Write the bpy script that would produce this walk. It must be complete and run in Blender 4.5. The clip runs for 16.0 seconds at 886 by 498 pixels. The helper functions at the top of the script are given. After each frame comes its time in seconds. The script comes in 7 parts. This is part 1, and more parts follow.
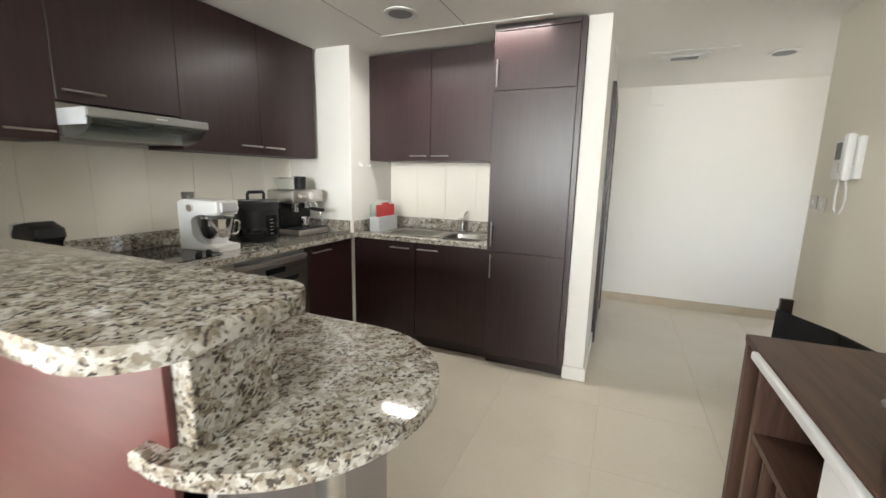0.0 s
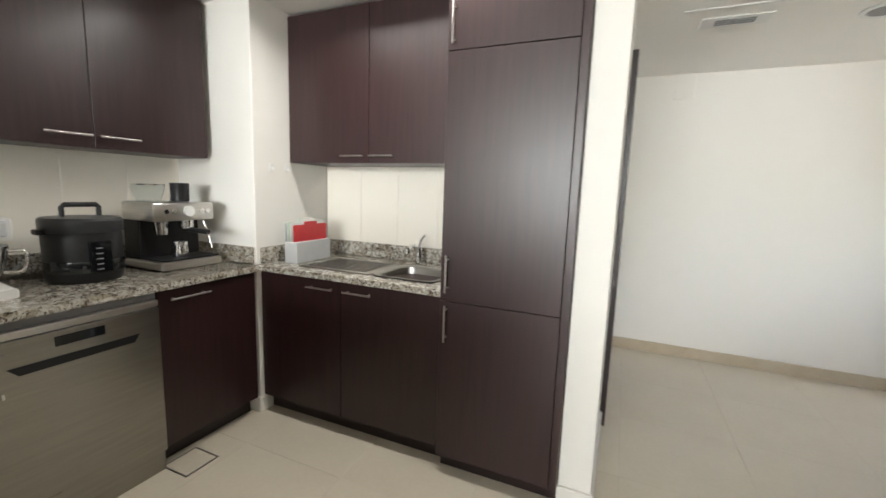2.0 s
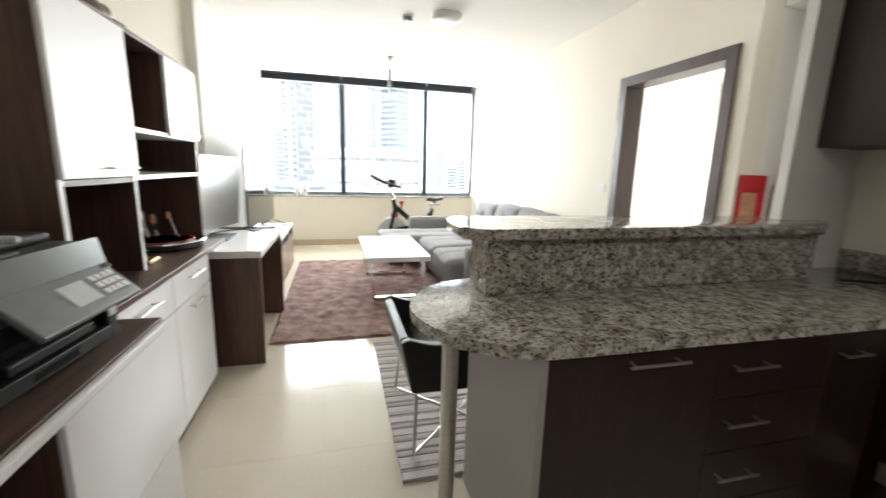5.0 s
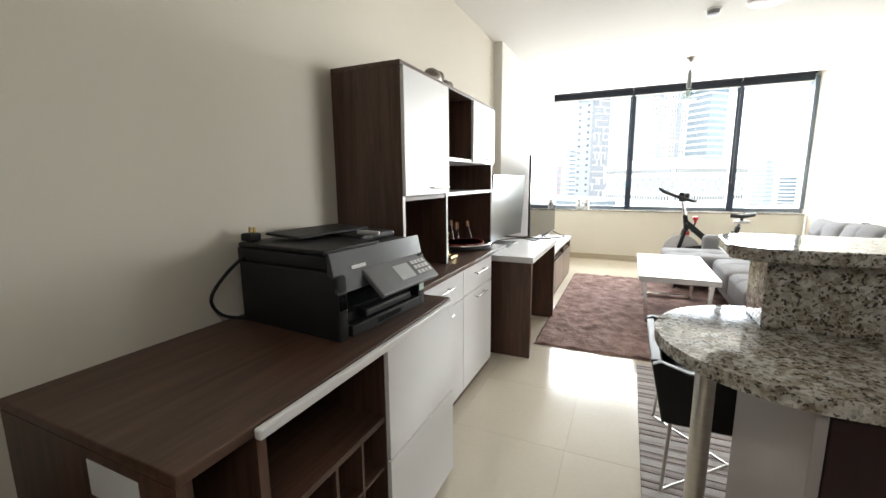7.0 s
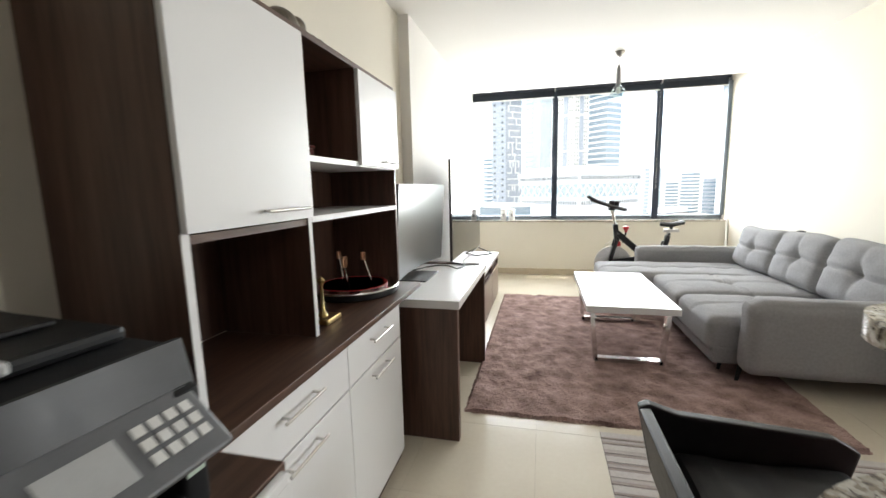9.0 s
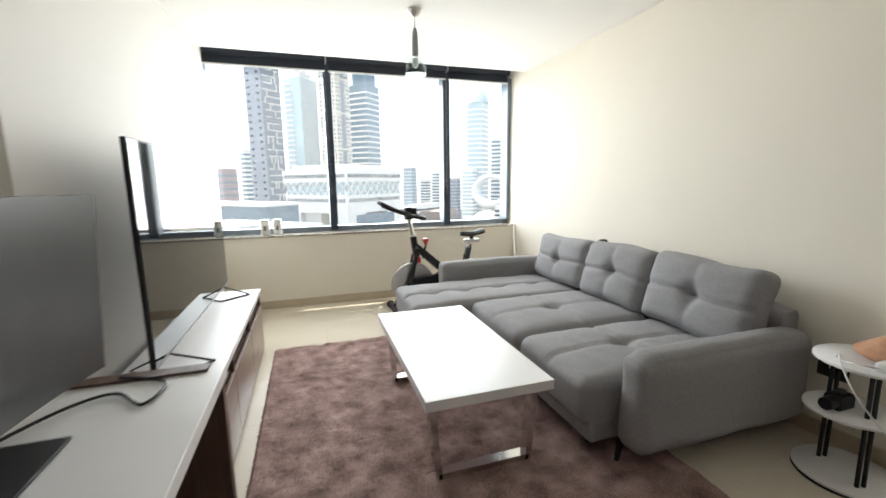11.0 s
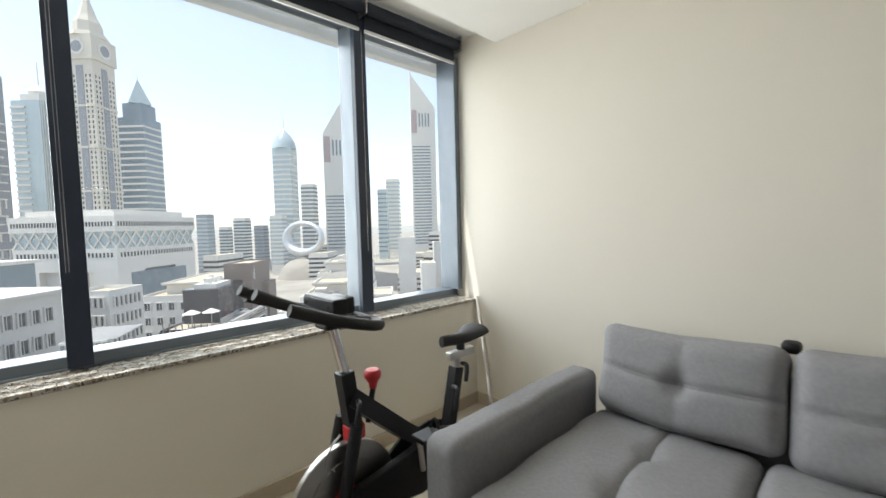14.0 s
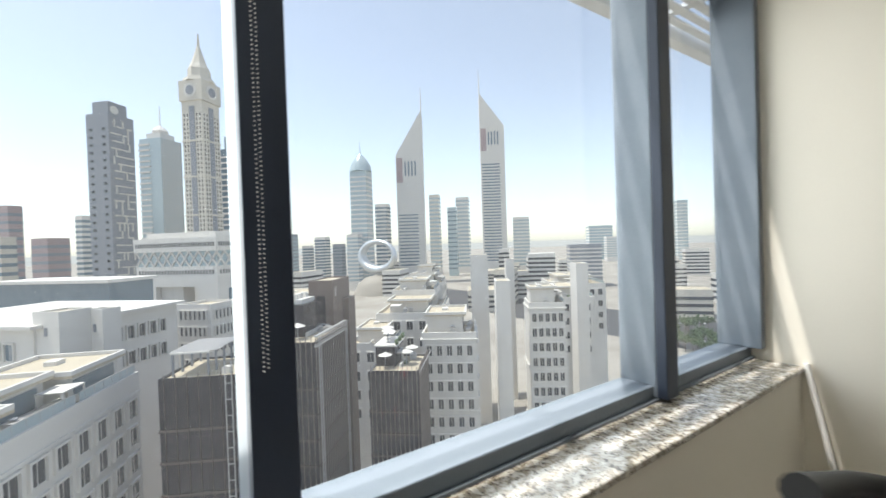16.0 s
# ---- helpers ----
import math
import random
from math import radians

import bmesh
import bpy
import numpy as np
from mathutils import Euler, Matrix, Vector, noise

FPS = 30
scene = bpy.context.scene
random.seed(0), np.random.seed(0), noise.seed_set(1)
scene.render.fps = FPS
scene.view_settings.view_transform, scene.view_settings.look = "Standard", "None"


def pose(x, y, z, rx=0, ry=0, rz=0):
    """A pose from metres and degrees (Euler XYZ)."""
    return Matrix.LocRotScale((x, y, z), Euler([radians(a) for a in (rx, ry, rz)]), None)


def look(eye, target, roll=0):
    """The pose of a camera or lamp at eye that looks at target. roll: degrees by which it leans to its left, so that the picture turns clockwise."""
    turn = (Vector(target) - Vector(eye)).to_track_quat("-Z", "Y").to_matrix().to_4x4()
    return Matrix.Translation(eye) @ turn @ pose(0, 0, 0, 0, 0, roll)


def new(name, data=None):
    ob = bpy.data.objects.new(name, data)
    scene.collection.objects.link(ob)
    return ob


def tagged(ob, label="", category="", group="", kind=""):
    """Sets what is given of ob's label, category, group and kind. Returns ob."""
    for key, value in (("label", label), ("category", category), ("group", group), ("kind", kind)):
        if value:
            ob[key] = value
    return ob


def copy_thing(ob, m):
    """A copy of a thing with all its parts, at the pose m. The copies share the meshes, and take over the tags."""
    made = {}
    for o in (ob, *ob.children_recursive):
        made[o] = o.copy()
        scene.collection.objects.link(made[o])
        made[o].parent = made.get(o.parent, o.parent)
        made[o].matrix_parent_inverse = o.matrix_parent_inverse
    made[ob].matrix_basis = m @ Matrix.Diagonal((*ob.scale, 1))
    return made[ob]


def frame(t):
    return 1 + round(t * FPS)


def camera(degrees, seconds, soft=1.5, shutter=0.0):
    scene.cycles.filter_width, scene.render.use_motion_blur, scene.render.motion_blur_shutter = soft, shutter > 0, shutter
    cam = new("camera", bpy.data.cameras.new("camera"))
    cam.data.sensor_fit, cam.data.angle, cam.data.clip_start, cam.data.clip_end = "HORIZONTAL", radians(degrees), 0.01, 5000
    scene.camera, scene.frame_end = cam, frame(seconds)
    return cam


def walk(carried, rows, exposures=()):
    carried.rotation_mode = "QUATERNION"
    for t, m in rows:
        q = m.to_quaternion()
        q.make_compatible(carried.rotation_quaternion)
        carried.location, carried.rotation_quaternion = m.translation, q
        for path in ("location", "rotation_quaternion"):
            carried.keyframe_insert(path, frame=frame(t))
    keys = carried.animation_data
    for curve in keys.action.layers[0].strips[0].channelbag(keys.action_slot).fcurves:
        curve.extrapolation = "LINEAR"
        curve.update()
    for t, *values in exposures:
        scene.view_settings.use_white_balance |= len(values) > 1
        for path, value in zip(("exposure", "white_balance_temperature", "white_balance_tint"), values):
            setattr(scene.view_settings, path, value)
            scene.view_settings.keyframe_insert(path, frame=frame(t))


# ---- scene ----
cam = camera(94.5, 16.0, shutter=0.3)
PATH = [
    (0, (0.068, 0.0, 1.37), (-0.707, 1.811, 1.022), 1.2),
    (0.5, (0.033, 0.193, 1.36), (-0.600, 2.060, 1.018), 1.4),
    (1, (0.06, 0.474, 1.348), (-0.489, 2.371, 1.03), 1.7),
    (1.5, (0.001, 0.773, 1.343), (-0.54, 2.677, 1.056), 1.9),
    (2, (-0.041, 1.084, 1.35), (-0.83, 2.901, 1.071), 1.9),
    (2.5, (-0.067, 1.365, 1.37), (-1.327, 2.883, 1.04), 2.5),
    (3, (-0.161, 1.592, 1.322), (-1.965, 2.385, 0.982), 1.9),
    (3.5, (-0.224, 1.687, 1.32), (-2.196, 1.592, 0.985), 1.7),
    (4, (-0.28, 1.815, 1.34), (-1.95, 0.775, 0.985), 1.3),
    (4.5, (-0.21, 1.855, 1.35), (-1.367, 0.26, 0.98), 1.3),
    (5, (-0.046, 1.93, 1.345), (-0.54, 0.03, 0.961), 1.6),
    (7.5, (-0.184, 2.072, 1.349), (0.66, 0.286, 1.038), -0.7),
    (8, (-0.132, 1.827, 1.363), (0.63, -0.001, 1.079), -1.0),
    (10.5, (0.181, 0.003, 1.368), (-0.098, -1.949, 1.041), -0.6),
    (11, (0.123, -0.405, 1.42), (-0.483, -2.283, 1.097), -0.7),
    (11.5, (0.082, -0.812, 1.437), (-0.767, -2.598, 1.134), -1.0),
    (12, (-0.006, -1.293, 1.406), (-1.036, -2.987, 1.139), -1.7),
    (12.5, (-0.062, -1.784, 1.43), (-1.244, -3.376, 1.165), -1.6),
    (13, (-0.094, -2.261, 1.45), (-1.368, -3.786, 1.231), -1.7),
    (13.5, (-0.1, -2.718, 1.415), (-1.446, -4.19, 1.263), -1.6),
    (14, (-0.097, -3.199, 1.427), (-1.471, -4.648, 1.31), -1.4),
    (14.5, (-0.076, -3.589, 1.451), (-1.455, -5.034, 1.363), -1.1),
    (15, (-0.072, -4.001, 1.467), (-1.416, -5.482, 1.42), -1.1),
    (15.5, (-0.056, -4.381, 1.471), (-1.319, -5.932, 1.44), -1.2),
    (16, (0.008, -4.686, 1.485), (-1.108, -6.346, 1.462), -1.9),
]
EXPOSURES = [(0.0, 3.2), (2.0, 3.2), (3.5, 3.6), (4.5, 3.0), (5.0, 2.5), (6.3, 2.45), (8.0, 2.35), (10.5, 1.85), (12.0, 1.4), (13.0, 1.15), (14.5, 0.75), (16.0, 0.62)]
walk(cam, [(t, look(eye, target, roll)) for t, eye, target, roll in PATH], EXPOSURES)

# ---- world and light ----
world = bpy.data.worlds.new("world")
scene.world = world
world.use_nodes = True
wn = world.node_tree.nodes
sky = wn.new("ShaderNodeTexSky")
sky.sky_type, sky.sun_disc = "NISHITA", False
SUN_TO = Vector((0.32, -0.203, 1.0)).normalized()
sky.sun_elevation = math.asin(SUN_TO.z)
sky.sun_rotation = math.atan2(SUN_TO.x, SUN_TO.y)
sky.air_density, sky.dust_density, sky.ozone_density, sky.altitude = 1.0, 0.7, 2.0, 60
wn["Background"].inputs[1].default_value = 0.15
pale = wn.new("ShaderNodeHueSaturation")
pale.inputs["Saturation"].default_value = 0.62
world.node_tree.links.new(sky.outputs[0], pale.inputs["Color"])
world.node_tree.links.new(pale.outputs[0], wn["Background"].inputs[0])

sun = new("sun", bpy.data.lights.new("sun", "SUN"))
sun.data.energy, sun.data.angle, sun.data.color = 3.2, radians(0.6), (1.0, 0.955, 0.89)
sun.matrix_world = look(SUN_TO * 30, (0, 0, 0))


def window_light(name, eye, target, w, h, watts):
    la = bpy.data.lights.new(name, "AREA")
    la.shape, la.size, la.size_y, la.energy, la.color = "RECTANGLE", w, h, watts, (0.97, 0.98, 0.97)
    la.spread = radians(135)
    ob = new(name, la)
    ob.matrix_world = look(eye, target)
    return ob


window_light("window_skylight", (-0.65, -5.84, 1.78), (-0.65, -2.0, 1.2), 3.5, 1.75, 39)
# source in the unseen passage, added to brighten the hall
window_light("unseen_passage_light", (3.04, 4.17, 1.3), (0.8, 4.4, 1.2), 1.3, 2.0, 0.3)
# lamp at an assumed, unseen bedroom window keeps the room past the doorway bright
window_light("unseen_bedroom_light", (-6.4, -2.2, 1.6), (-3.0, -2.0, 1.3), 2.0, 1.5, 22)

# lit linear slot in the kitchen ceiling
sl = bpy.data.lights.new("ceiling_slot_light", "AREA")
sl.shape, sl.size, sl.size_y, sl.energy, sl.color = "RECTANGLE", 1.16, 0.03, 1.9, (1.0, 0.975, 0.93)
sl.spread = radians(160)
new("ceiling_slot_light", sl).matrix_world = look((-1.01, 2.70, 2.334), (-1.01, 2.30, 0))

# ---- materials ----


def ntree(name):
    m = bpy.data.materials.new(name)
    m.use_nodes = True
    return m, m.node_tree.nodes, m.node_tree.links, m.node_tree.nodes["Principled BSDF"]


def ramp(n, stops):
    r = n.new("ShaderNodeValToRGB")
    els = r.color_ramp.elements
    while len(els) < len(stops):
        els.new(0.5)
    for e, (p, c) in zip(els, stops):
        e.position, e.color = p, (*c, 1)
    return r


def surf(name, a, b, scale=6.0, rough=0.5, metal=0.0, bump=0.0, bscale=200.0, stretch=(1, 1, 1), coat=0.0, rvar=0.08, vary=0.0, spec=0.5):
    """Two colours mixed by coarse and fine noise, with roughness variation and fine relief."""
    m, n, l, p = ntree(name)
    tc, mp = n.new("ShaderNodeTexCoord"), n.new("ShaderNodeMapping")
    mp.inputs["Scale"].default_value = stretch
    l.new(tc.outputs["Object"], mp.inputs[0])
    n1, n2 = n.new("ShaderNodeTexNoise"), n.new("ShaderNodeTexNoise")
    n1.inputs["Scale"].default_value, n1.inputs["Detail"].default_value = scale, 6
    n2.inputs["Scale"].default_value, n2.inputs["Detail"].default_value = bscale, 3
    for x in (n1, n2):
        l.new(mp.outputs[0], x.inputs["Vector"])
    mixv = n.new("ShaderNodeMath")
    mixv.operation = "MULTIPLY_ADD"
    mixv.inputs[1].default_value, mixv.inputs[2].default_value = 0.35, 0.0
    l.new(n2.outputs["Fac"], mixv.inputs[0])
    add = n.new("ShaderNodeMath")
    add.operation = "MULTIPLY_ADD"
    add.inputs[1].default_value = 0.65
    l.new(n1.outputs["Fac"], add.inputs[0])
    l.new(mixv.outputs[0], add.inputs[2])
    fac = add.outputs[0]
    if vary:
        oi = n.new("ShaderNodeObjectInfo")
        va = n.new("ShaderNodeMath")
        va.operation = "MULTIPLY_ADD"
        va.inputs[1].default_value = vary
        l.new(oi.outputs["Random"], va.inputs[0])
        l.new(fac, va.inputs[2])
        fac = va.outputs[0]
    r = ramp(n, [(0.3, a), (0.7 + vary, b)])
    l.new(fac, r.inputs[0])
    l.new(r.outputs[0], p.inputs["Base Color"])
    rr = n.new("ShaderNodeMapRange")
    rr.inputs[3].default_value, rr.inputs[4].default_value = max(0.02, rough - rvar), min(1, rough + rvar)
    l.new(n1.outputs["Fac"], rr.inputs[0])
    l.new(rr.outputs[0], p.inputs["Roughness"])
    p.inputs["Metallic"].default_value = metal
    p.inputs["Coat Weight"].default_value = coat
    p.inputs["Specular IOR Level"].default_value = spec
    if bump:
        bu = n.new("ShaderNodeBump")
        bu.inputs["Strength"].default_value, bu.inputs["Distance"].default_value = bump, 0.002
        l.new(n2.outputs["Fac"], bu.inputs["Height"])
        l.new(bu.outputs[0], p.inputs["Normal"])
    return m


def granite(name):
    """Pale polished granite: cream crystals, tan and grey patches, small dark mica flecks."""
    m, n, l, p = ntree(name)
    tc = n.new("ShaderNodeTexCoord")
    warp = n.new("ShaderNodeTexNoise")
    warp.inputs["Scale"].default_value, warp.inputs["Detail"].default_value = 60, 3
    l.new(tc.outputs["Object"], warp.inputs["Vector"])
    wm = n.new("ShaderNodeMix")
    wm.data_type = "RGBA"
    wm.blend_type = "LINEAR_LIGHT"
    wm.inputs[0].default_value = 0.012
    l.new(tc.outputs["Object"], wm.inputs[6])
    l.new(warp.outputs["Color"], wm.inputs[7])
    vec = wm.outputs[2]
    cell = n.new("ShaderNodeTexVoronoi")
    cell.inputs["Scale"].default_value = 95
    fleck = n.new("ShaderNodeTexVoronoi")
    fleck.inputs["Scale"].default_value = 150
    big = n.new("ShaderNodeTexNoise")
    big.inputs["Scale"].default_value, big.inputs["Detail"].default_value = 26, 5
    for x in (cell, fleck, big):
        l.new(vec, x.inputs["Vector"])
    sep = n.new("ShaderNodeSeparateColor")
    l.new(cell.outputs["Color"], sep.inputs[0])
    base = ramp(n, [(0.0, (0.27, 0.235, 0.185)), (0.22, (0.40, 0.37, 0.315)), (0.5, (0.53, 0.51, 0.46)), (1.0, (0.66, 0.645, 0.60))])
    l.new(sep.outputs[0], base.inputs[0])
    tint = ramp(n, [(0.38, (0.62, 0.57, 0.50)), (0.60, (1, 1, 1))])
    l.new(big.outputs["Fac"], tint.inputs[0])
    mul = n.new("ShaderNodeMix")
    mul.data_type, mul.blend_type = "RGBA", "MULTIPLY"
    mul.inputs[0].default_value = 1
    l.new(base.outputs[0], mul.inputs[6])
    l.new(tint.outputs[0], mul.inputs[7])
    fs = n.new("ShaderNodeSeparateColor")
    l.new(fleck.outputs["Color"], fs.inputs[0])
    push = n.new("ShaderNodeMath")
    push.operation = "MULTIPLY_ADD"
    push.inputs[1].default_value = -0.55
    l.new(big.outputs["Fac"], push.inputs[0])
    l.new(fs.outputs[1], push.inputs[2])
    dark = ramp(n, [(0.52, (0, 0, 0)), (0.58, (0.92, 0.92, 0.92))])
    l.new(push.outputs[0], dark.inputs[0])
    mx = n.new("ShaderNodeMix")
    mx.data_type = "RGBA"
    mx.inputs[7].default_value = (0.05, 0.040, 0.034, 1)
    l.new(dark.outputs[0], mx.inputs[0])
    l.new(mul.outputs[2], mx.inputs[6])
    l.new(mx.outputs[2], p.inputs["Base Color"])
    p.inputs["Roughness"].default_value = 0.07
    return m


def glass(name, tint=(0.97, 0.99, 0.985), rough=0.0, haze_veil=0.0):
    m, n, l, p = ntree(name)
    out = n["Material Output"]
    tr, gl, lw, mx = n.new("ShaderNodeBsdfTransparent"), n.new("ShaderNodeBsdfGlossy"), n.new("ShaderNodeLayerWeight"), n.new("ShaderNodeMixShader")
    tr.inputs[0].default_value = (*tint, 1)
    gl.inputs["Roughness"].default_value = rough
    po = n.new("ShaderNodeMath")
    po.operation = "POWER"
    po.inputs[1].default_value = 4.0
    l.new(lw.outputs["Facing"], po.inputs[0])
    sc = n.new("ShaderNodeMath")
    sc.operation = "MULTIPLY_ADD"
    sc.inputs[1].default_value, sc.inputs[2].default_value = 0.5, 0.02
    l.new(po.outputs[0], sc.inputs[0])
    l.new(sc.outputs[0], mx.inputs[0])
    # white translucent share puts the outdoor haze into the pane itself
    if haze_veil:
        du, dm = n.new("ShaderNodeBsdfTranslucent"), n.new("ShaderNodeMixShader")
        dm.inputs[0].default_value = haze_veil
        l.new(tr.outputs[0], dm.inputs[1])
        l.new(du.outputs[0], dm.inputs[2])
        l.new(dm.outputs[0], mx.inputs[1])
    if not haze_veil:
        l.new(tr.outputs[0], mx.inputs[1])
    l.new(gl.outputs[0], mx.inputs[2])
    l.new(mx.outputs[0], out.inputs[0])
    return m


def wood(name, a, b, rough=0.4, along="y", scale=1.0, coat=0.0):
    m, n, l, p = ntree(name)
    tc, mp = n.new("ShaderNodeTexCoord"), n.new("ShaderNodeMapping")
    k = {"x": (0.06, 1, 1), "y": (1, 0.06, 1), "z": (1, 1, 0.06)}[along]
    mp.inputs["Scale"].default_value = [v * 42 * scale for v in k]
    l.new(tc.outputs["Object"], mp.inputs[0])
    no = n.new("ShaderNodeTexNoise")
    no.inputs["Scale"].default_value, no.inputs["Detail"].default_value, no.inputs["Roughness"].default_value = 1.0, 7, 0.65
    l.new(mp.outputs[0], no.inputs["Vector"])
    r = ramp(n, [(0.3, a), (0.7, b)])
    l.new(no.outputs["Fac"], r.inputs[0])
    l.new(r.outputs[0], p.inputs["Base Color"])
    bu = n.new("ShaderNodeBump")
    bu.inputs["Strength"].default_value, bu.inputs["Distance"].default_value = 0.12, 0.001
    l.new(no.outputs["Fac"], bu.inputs["Height"])
    l.new(bu.outputs[0], p.inputs["Normal"])
    p.inputs["Roughness"].default_value = rough
    p.inputs["Coat Weight"].default_value, p.inputs["Coat Roughness"].default_value = coat, 0.24
    return m


M = {
    "paint": surf("cream_wall_paint", (0.76, 0.715, 0.615), (0.80, 0.755, 0.655), 1.5, 0.75, bump=0.08, bscale=260),
    "hallpaint": surf("white_wall_paint", (0.80, 0.78, 0.73), (0.83, 0.81, 0.765), 1.5, 0.75, bump=0.08, bscale=260),
    "ceiling": surf("ceiling_paint", (0.83, 0.815, 0.775), (0.86, 0.845, 0.805), 1.2, 0.85, bump=0.05, bscale=200),
    "tile": surf("cream_marble_tile", (0.62, 0.555, 0.445), (0.68, 0.62, 0.51), 2.2, 0.16, bump=0.015, bscale=40, rvar=0.05, vary=0.02),
    "grout": surf("tile_grout", (0.55, 0.49, 0.39), (0.61, 0.55, 0.45), 30, 0.6),
    "skirting": surf("beige_marble_skirting", (0.46, 0.38, 0.27), (0.56, 0.48, 0.36), 5, 0.3),
    "walltile": surf("ivory_glazed_tile", (0.82, 0.775, 0.68), (0.86, 0.82, 0.73), 3, 0.22, rvar=0.05, vary=0.05),
    "wenge": wood("wenge_veneer", (0.016, 0.0050, 0.0052), (0.032, 0.0105, 0.0100), 0.42, "z", coat=0.2),
    "wenge_h": wood("wenge_veneer_dark", (0.012, 0.006, 0.006), (0.022, 0.011, 0.010), 0.36, "x"),
    "redwood": wood("red_brown_veneer", (0.10, 0.028, 0.025), (0.13, 0.038, 0.033), 0.30, "x"),
    "granite": granite("speckled_granite"),
    "walnut": wood("dark_walnut", (0.042, 0.021, 0.013), (0.125, 0.066, 0.043), 0.42, "y"),
    "walnut_z": wood("dark_walnut_upright", (0.042, 0.020, 0.013), (0.125, 0.064, 0.042), 0.42, "z"),
    "whitelac": surf("white_lacquer", (0.76, 0.755, 0.75), (0.77, 0.765, 0.76), 1.2, 0.34, rvar=0.02),
    "satin": surf("satin_grey_laminate", (0.36, 0.325, 0.31), (0.39, 0.35, 0.335), 2, 0.4, rvar=0.03),
    "steel": surf("brushed_steel", (0.50, 0.48, 0.45), (0.62, 0.60, 0.57), 5, 0.32, 1.0, bump=0.05, bscale=120, stretch=(1, 1, 14)),
    "inox": surf("satin_stainless", (0.30, 0.29, 0.265), (0.37, 0.355, 0.325), 4, 0.31, 1.0, bump=0.04, bscale=120, stretch=(1, 1, 14)),
    "chrome": surf("chrome", (0.72, 0.72, 0.72), (0.8, 0.8, 0.8), 8, 0.12, 1.0, rvar=0.04),
    "black": surf("black_plastic", (0.008, 0.008, 0.009), (0.014, 0.014, 0.015), 40, 0.45, bump=0.06, bscale=500, spec=0.35),
    "rubber": surf("black_rubber", (0.010, 0.010, 0.010), (0.02, 0.02, 0.02), 60, 0.62, bump=0.2, bscale=400),
    "blackglass": surf("black_glass", (0.006, 0.007, 0.008), (0.009, 0.010, 0.011), 2, 0.05, rvar=0.02),
    "screen": surf("dark_screen", (0.010, 0.011, 0.013), (0.014, 0.015, 0.017), 2, 0.035, rvar=0.01, spec=0.7),
    "matte_screen": surf("matte_screen", (0.05, 0.052, 0.055), (0.06, 0.062, 0.065), 3, 0.30, rvar=0.03, spec=1.0),
    "white": surf("white_plastic", (0.72, 0.72, 0.70), (0.78, 0.78, 0.76), 12, 0.35),
    "grey": surf("grey_plastic", (0.20, 0.20, 0.205), (0.25, 0.25, 0.255), 20, 0.45),
    "lidgrey": surf("charcoal_plastic", (0.020, 0.021, 0.023), (0.032, 0.033, 0.036), 20, 0.32),
    "hoodgrey": surf("satin_grey_metal", (0.27, 0.27, 0.255), (0.33, 0.33, 0.315), 10, 0.4, 0.5),
    "charcoal": surf("charcoal_printer_plastic", (0.0075, 0.008, 0.009), (0.013, 0.0135, 0.015), 60, 0.5, bump=0.10, bscale=700, spec=0.35),
    "printergrey": surf("dark_grey_plastic", (0.03, 0.032, 0.036), (0.04, 0.042, 0.047), 30, 0.38),
    "panelgrey": surf("mid_grey_plastic", (0.13, 0.135, 0.145), (0.16, 0.165, 0.175), 30, 0.4),
    "palegrey": surf("pale_grey_plastic", (0.46, 0.47, 0.475), (0.52, 0.53, 0.535), 15, 0.4),
    "sofa": surf("grey_woven_fabric", (0.25, 0.247, 0.254), (0.315, 0.312, 0.32), 60, 0.92, bump=0.55, bscale=420, rvar=0.03, spec=0.2),
    # mottled mauve pile; highlights on brushed fibres are put into the pale tone
    "rug": surf("mauve_shag_pile", (0.10, 0.058, 0.050), (0.50, 0.355, 0.32), 7.0, 0.95, bump=0.6, bscale=140, rvar=0.03, spec=0.1),
    "alu": surf("grey_blue_aluminium", (0.15, 0.18, 0.215), (0.20, 0.23, 0.265), 6, 0.42, 0.25),
    # navy tone for mullion noses, with their backlit shade put into the colour
    "alu_backlit": surf("backlit_aluminium_nose", (0.018, 0.028, 0.05), (0.026, 0.038, 0.064), 6, 0.5),
    "navy": surf("navy_blind_fabric", (0.012, 0.016, 0.026), (0.02, 0.026, 0.04), 40, 0.8, bump=0.2, bscale=600),
    "red": surf("red_plastic", (0.45, 0.015, 0.02), (0.55, 0.03, 0.035), 20, 0.35),
    # walnut with the floor's reflection put into a paler base colour
    "walnut_lit": wood("lit_walnut_front", (0.17, 0.115, 0.085), (0.27, 0.195, 0.15), 0.3, "y"),
    "doorwood": wood("grey_brown_door_frame", (0.060, 0.040, 0.040), (0.095, 0.066, 0.066), 0.4, "z"),
    "doordark": wood("dark_door_veneer", (0.022, 0.012, 0.012), (0.040, 0.022, 0.021), 0.35, "z"),
    # pane carries a faint painted haze over the city
    "glass": glass("window_glass", haze_veil=0.015),
    "smoke": glass("smoked_glass", (0.72, 0.75, 0.74), 0.1),
    "clear": glass("clear_glass", (0.9, 0.93, 0.93), 0.02),
    "terracotta": surf("salt_stone", (0.42, 0.20, 0.11), (0.62, 0.36, 0.22), 12, 0.6, bump=0.4, bscale=60),
    "gold": surf("aged_brass", (0.42, 0.30, 0.12), (0.55, 0.40, 0.18), 10, 0.3, 1.0),
    "cardgreen": surf("pale_green_board", (0.55, 0.66, 0.55), (0.6, 0.7, 0.6), 10, 0.4),
}

# ---- builders ----


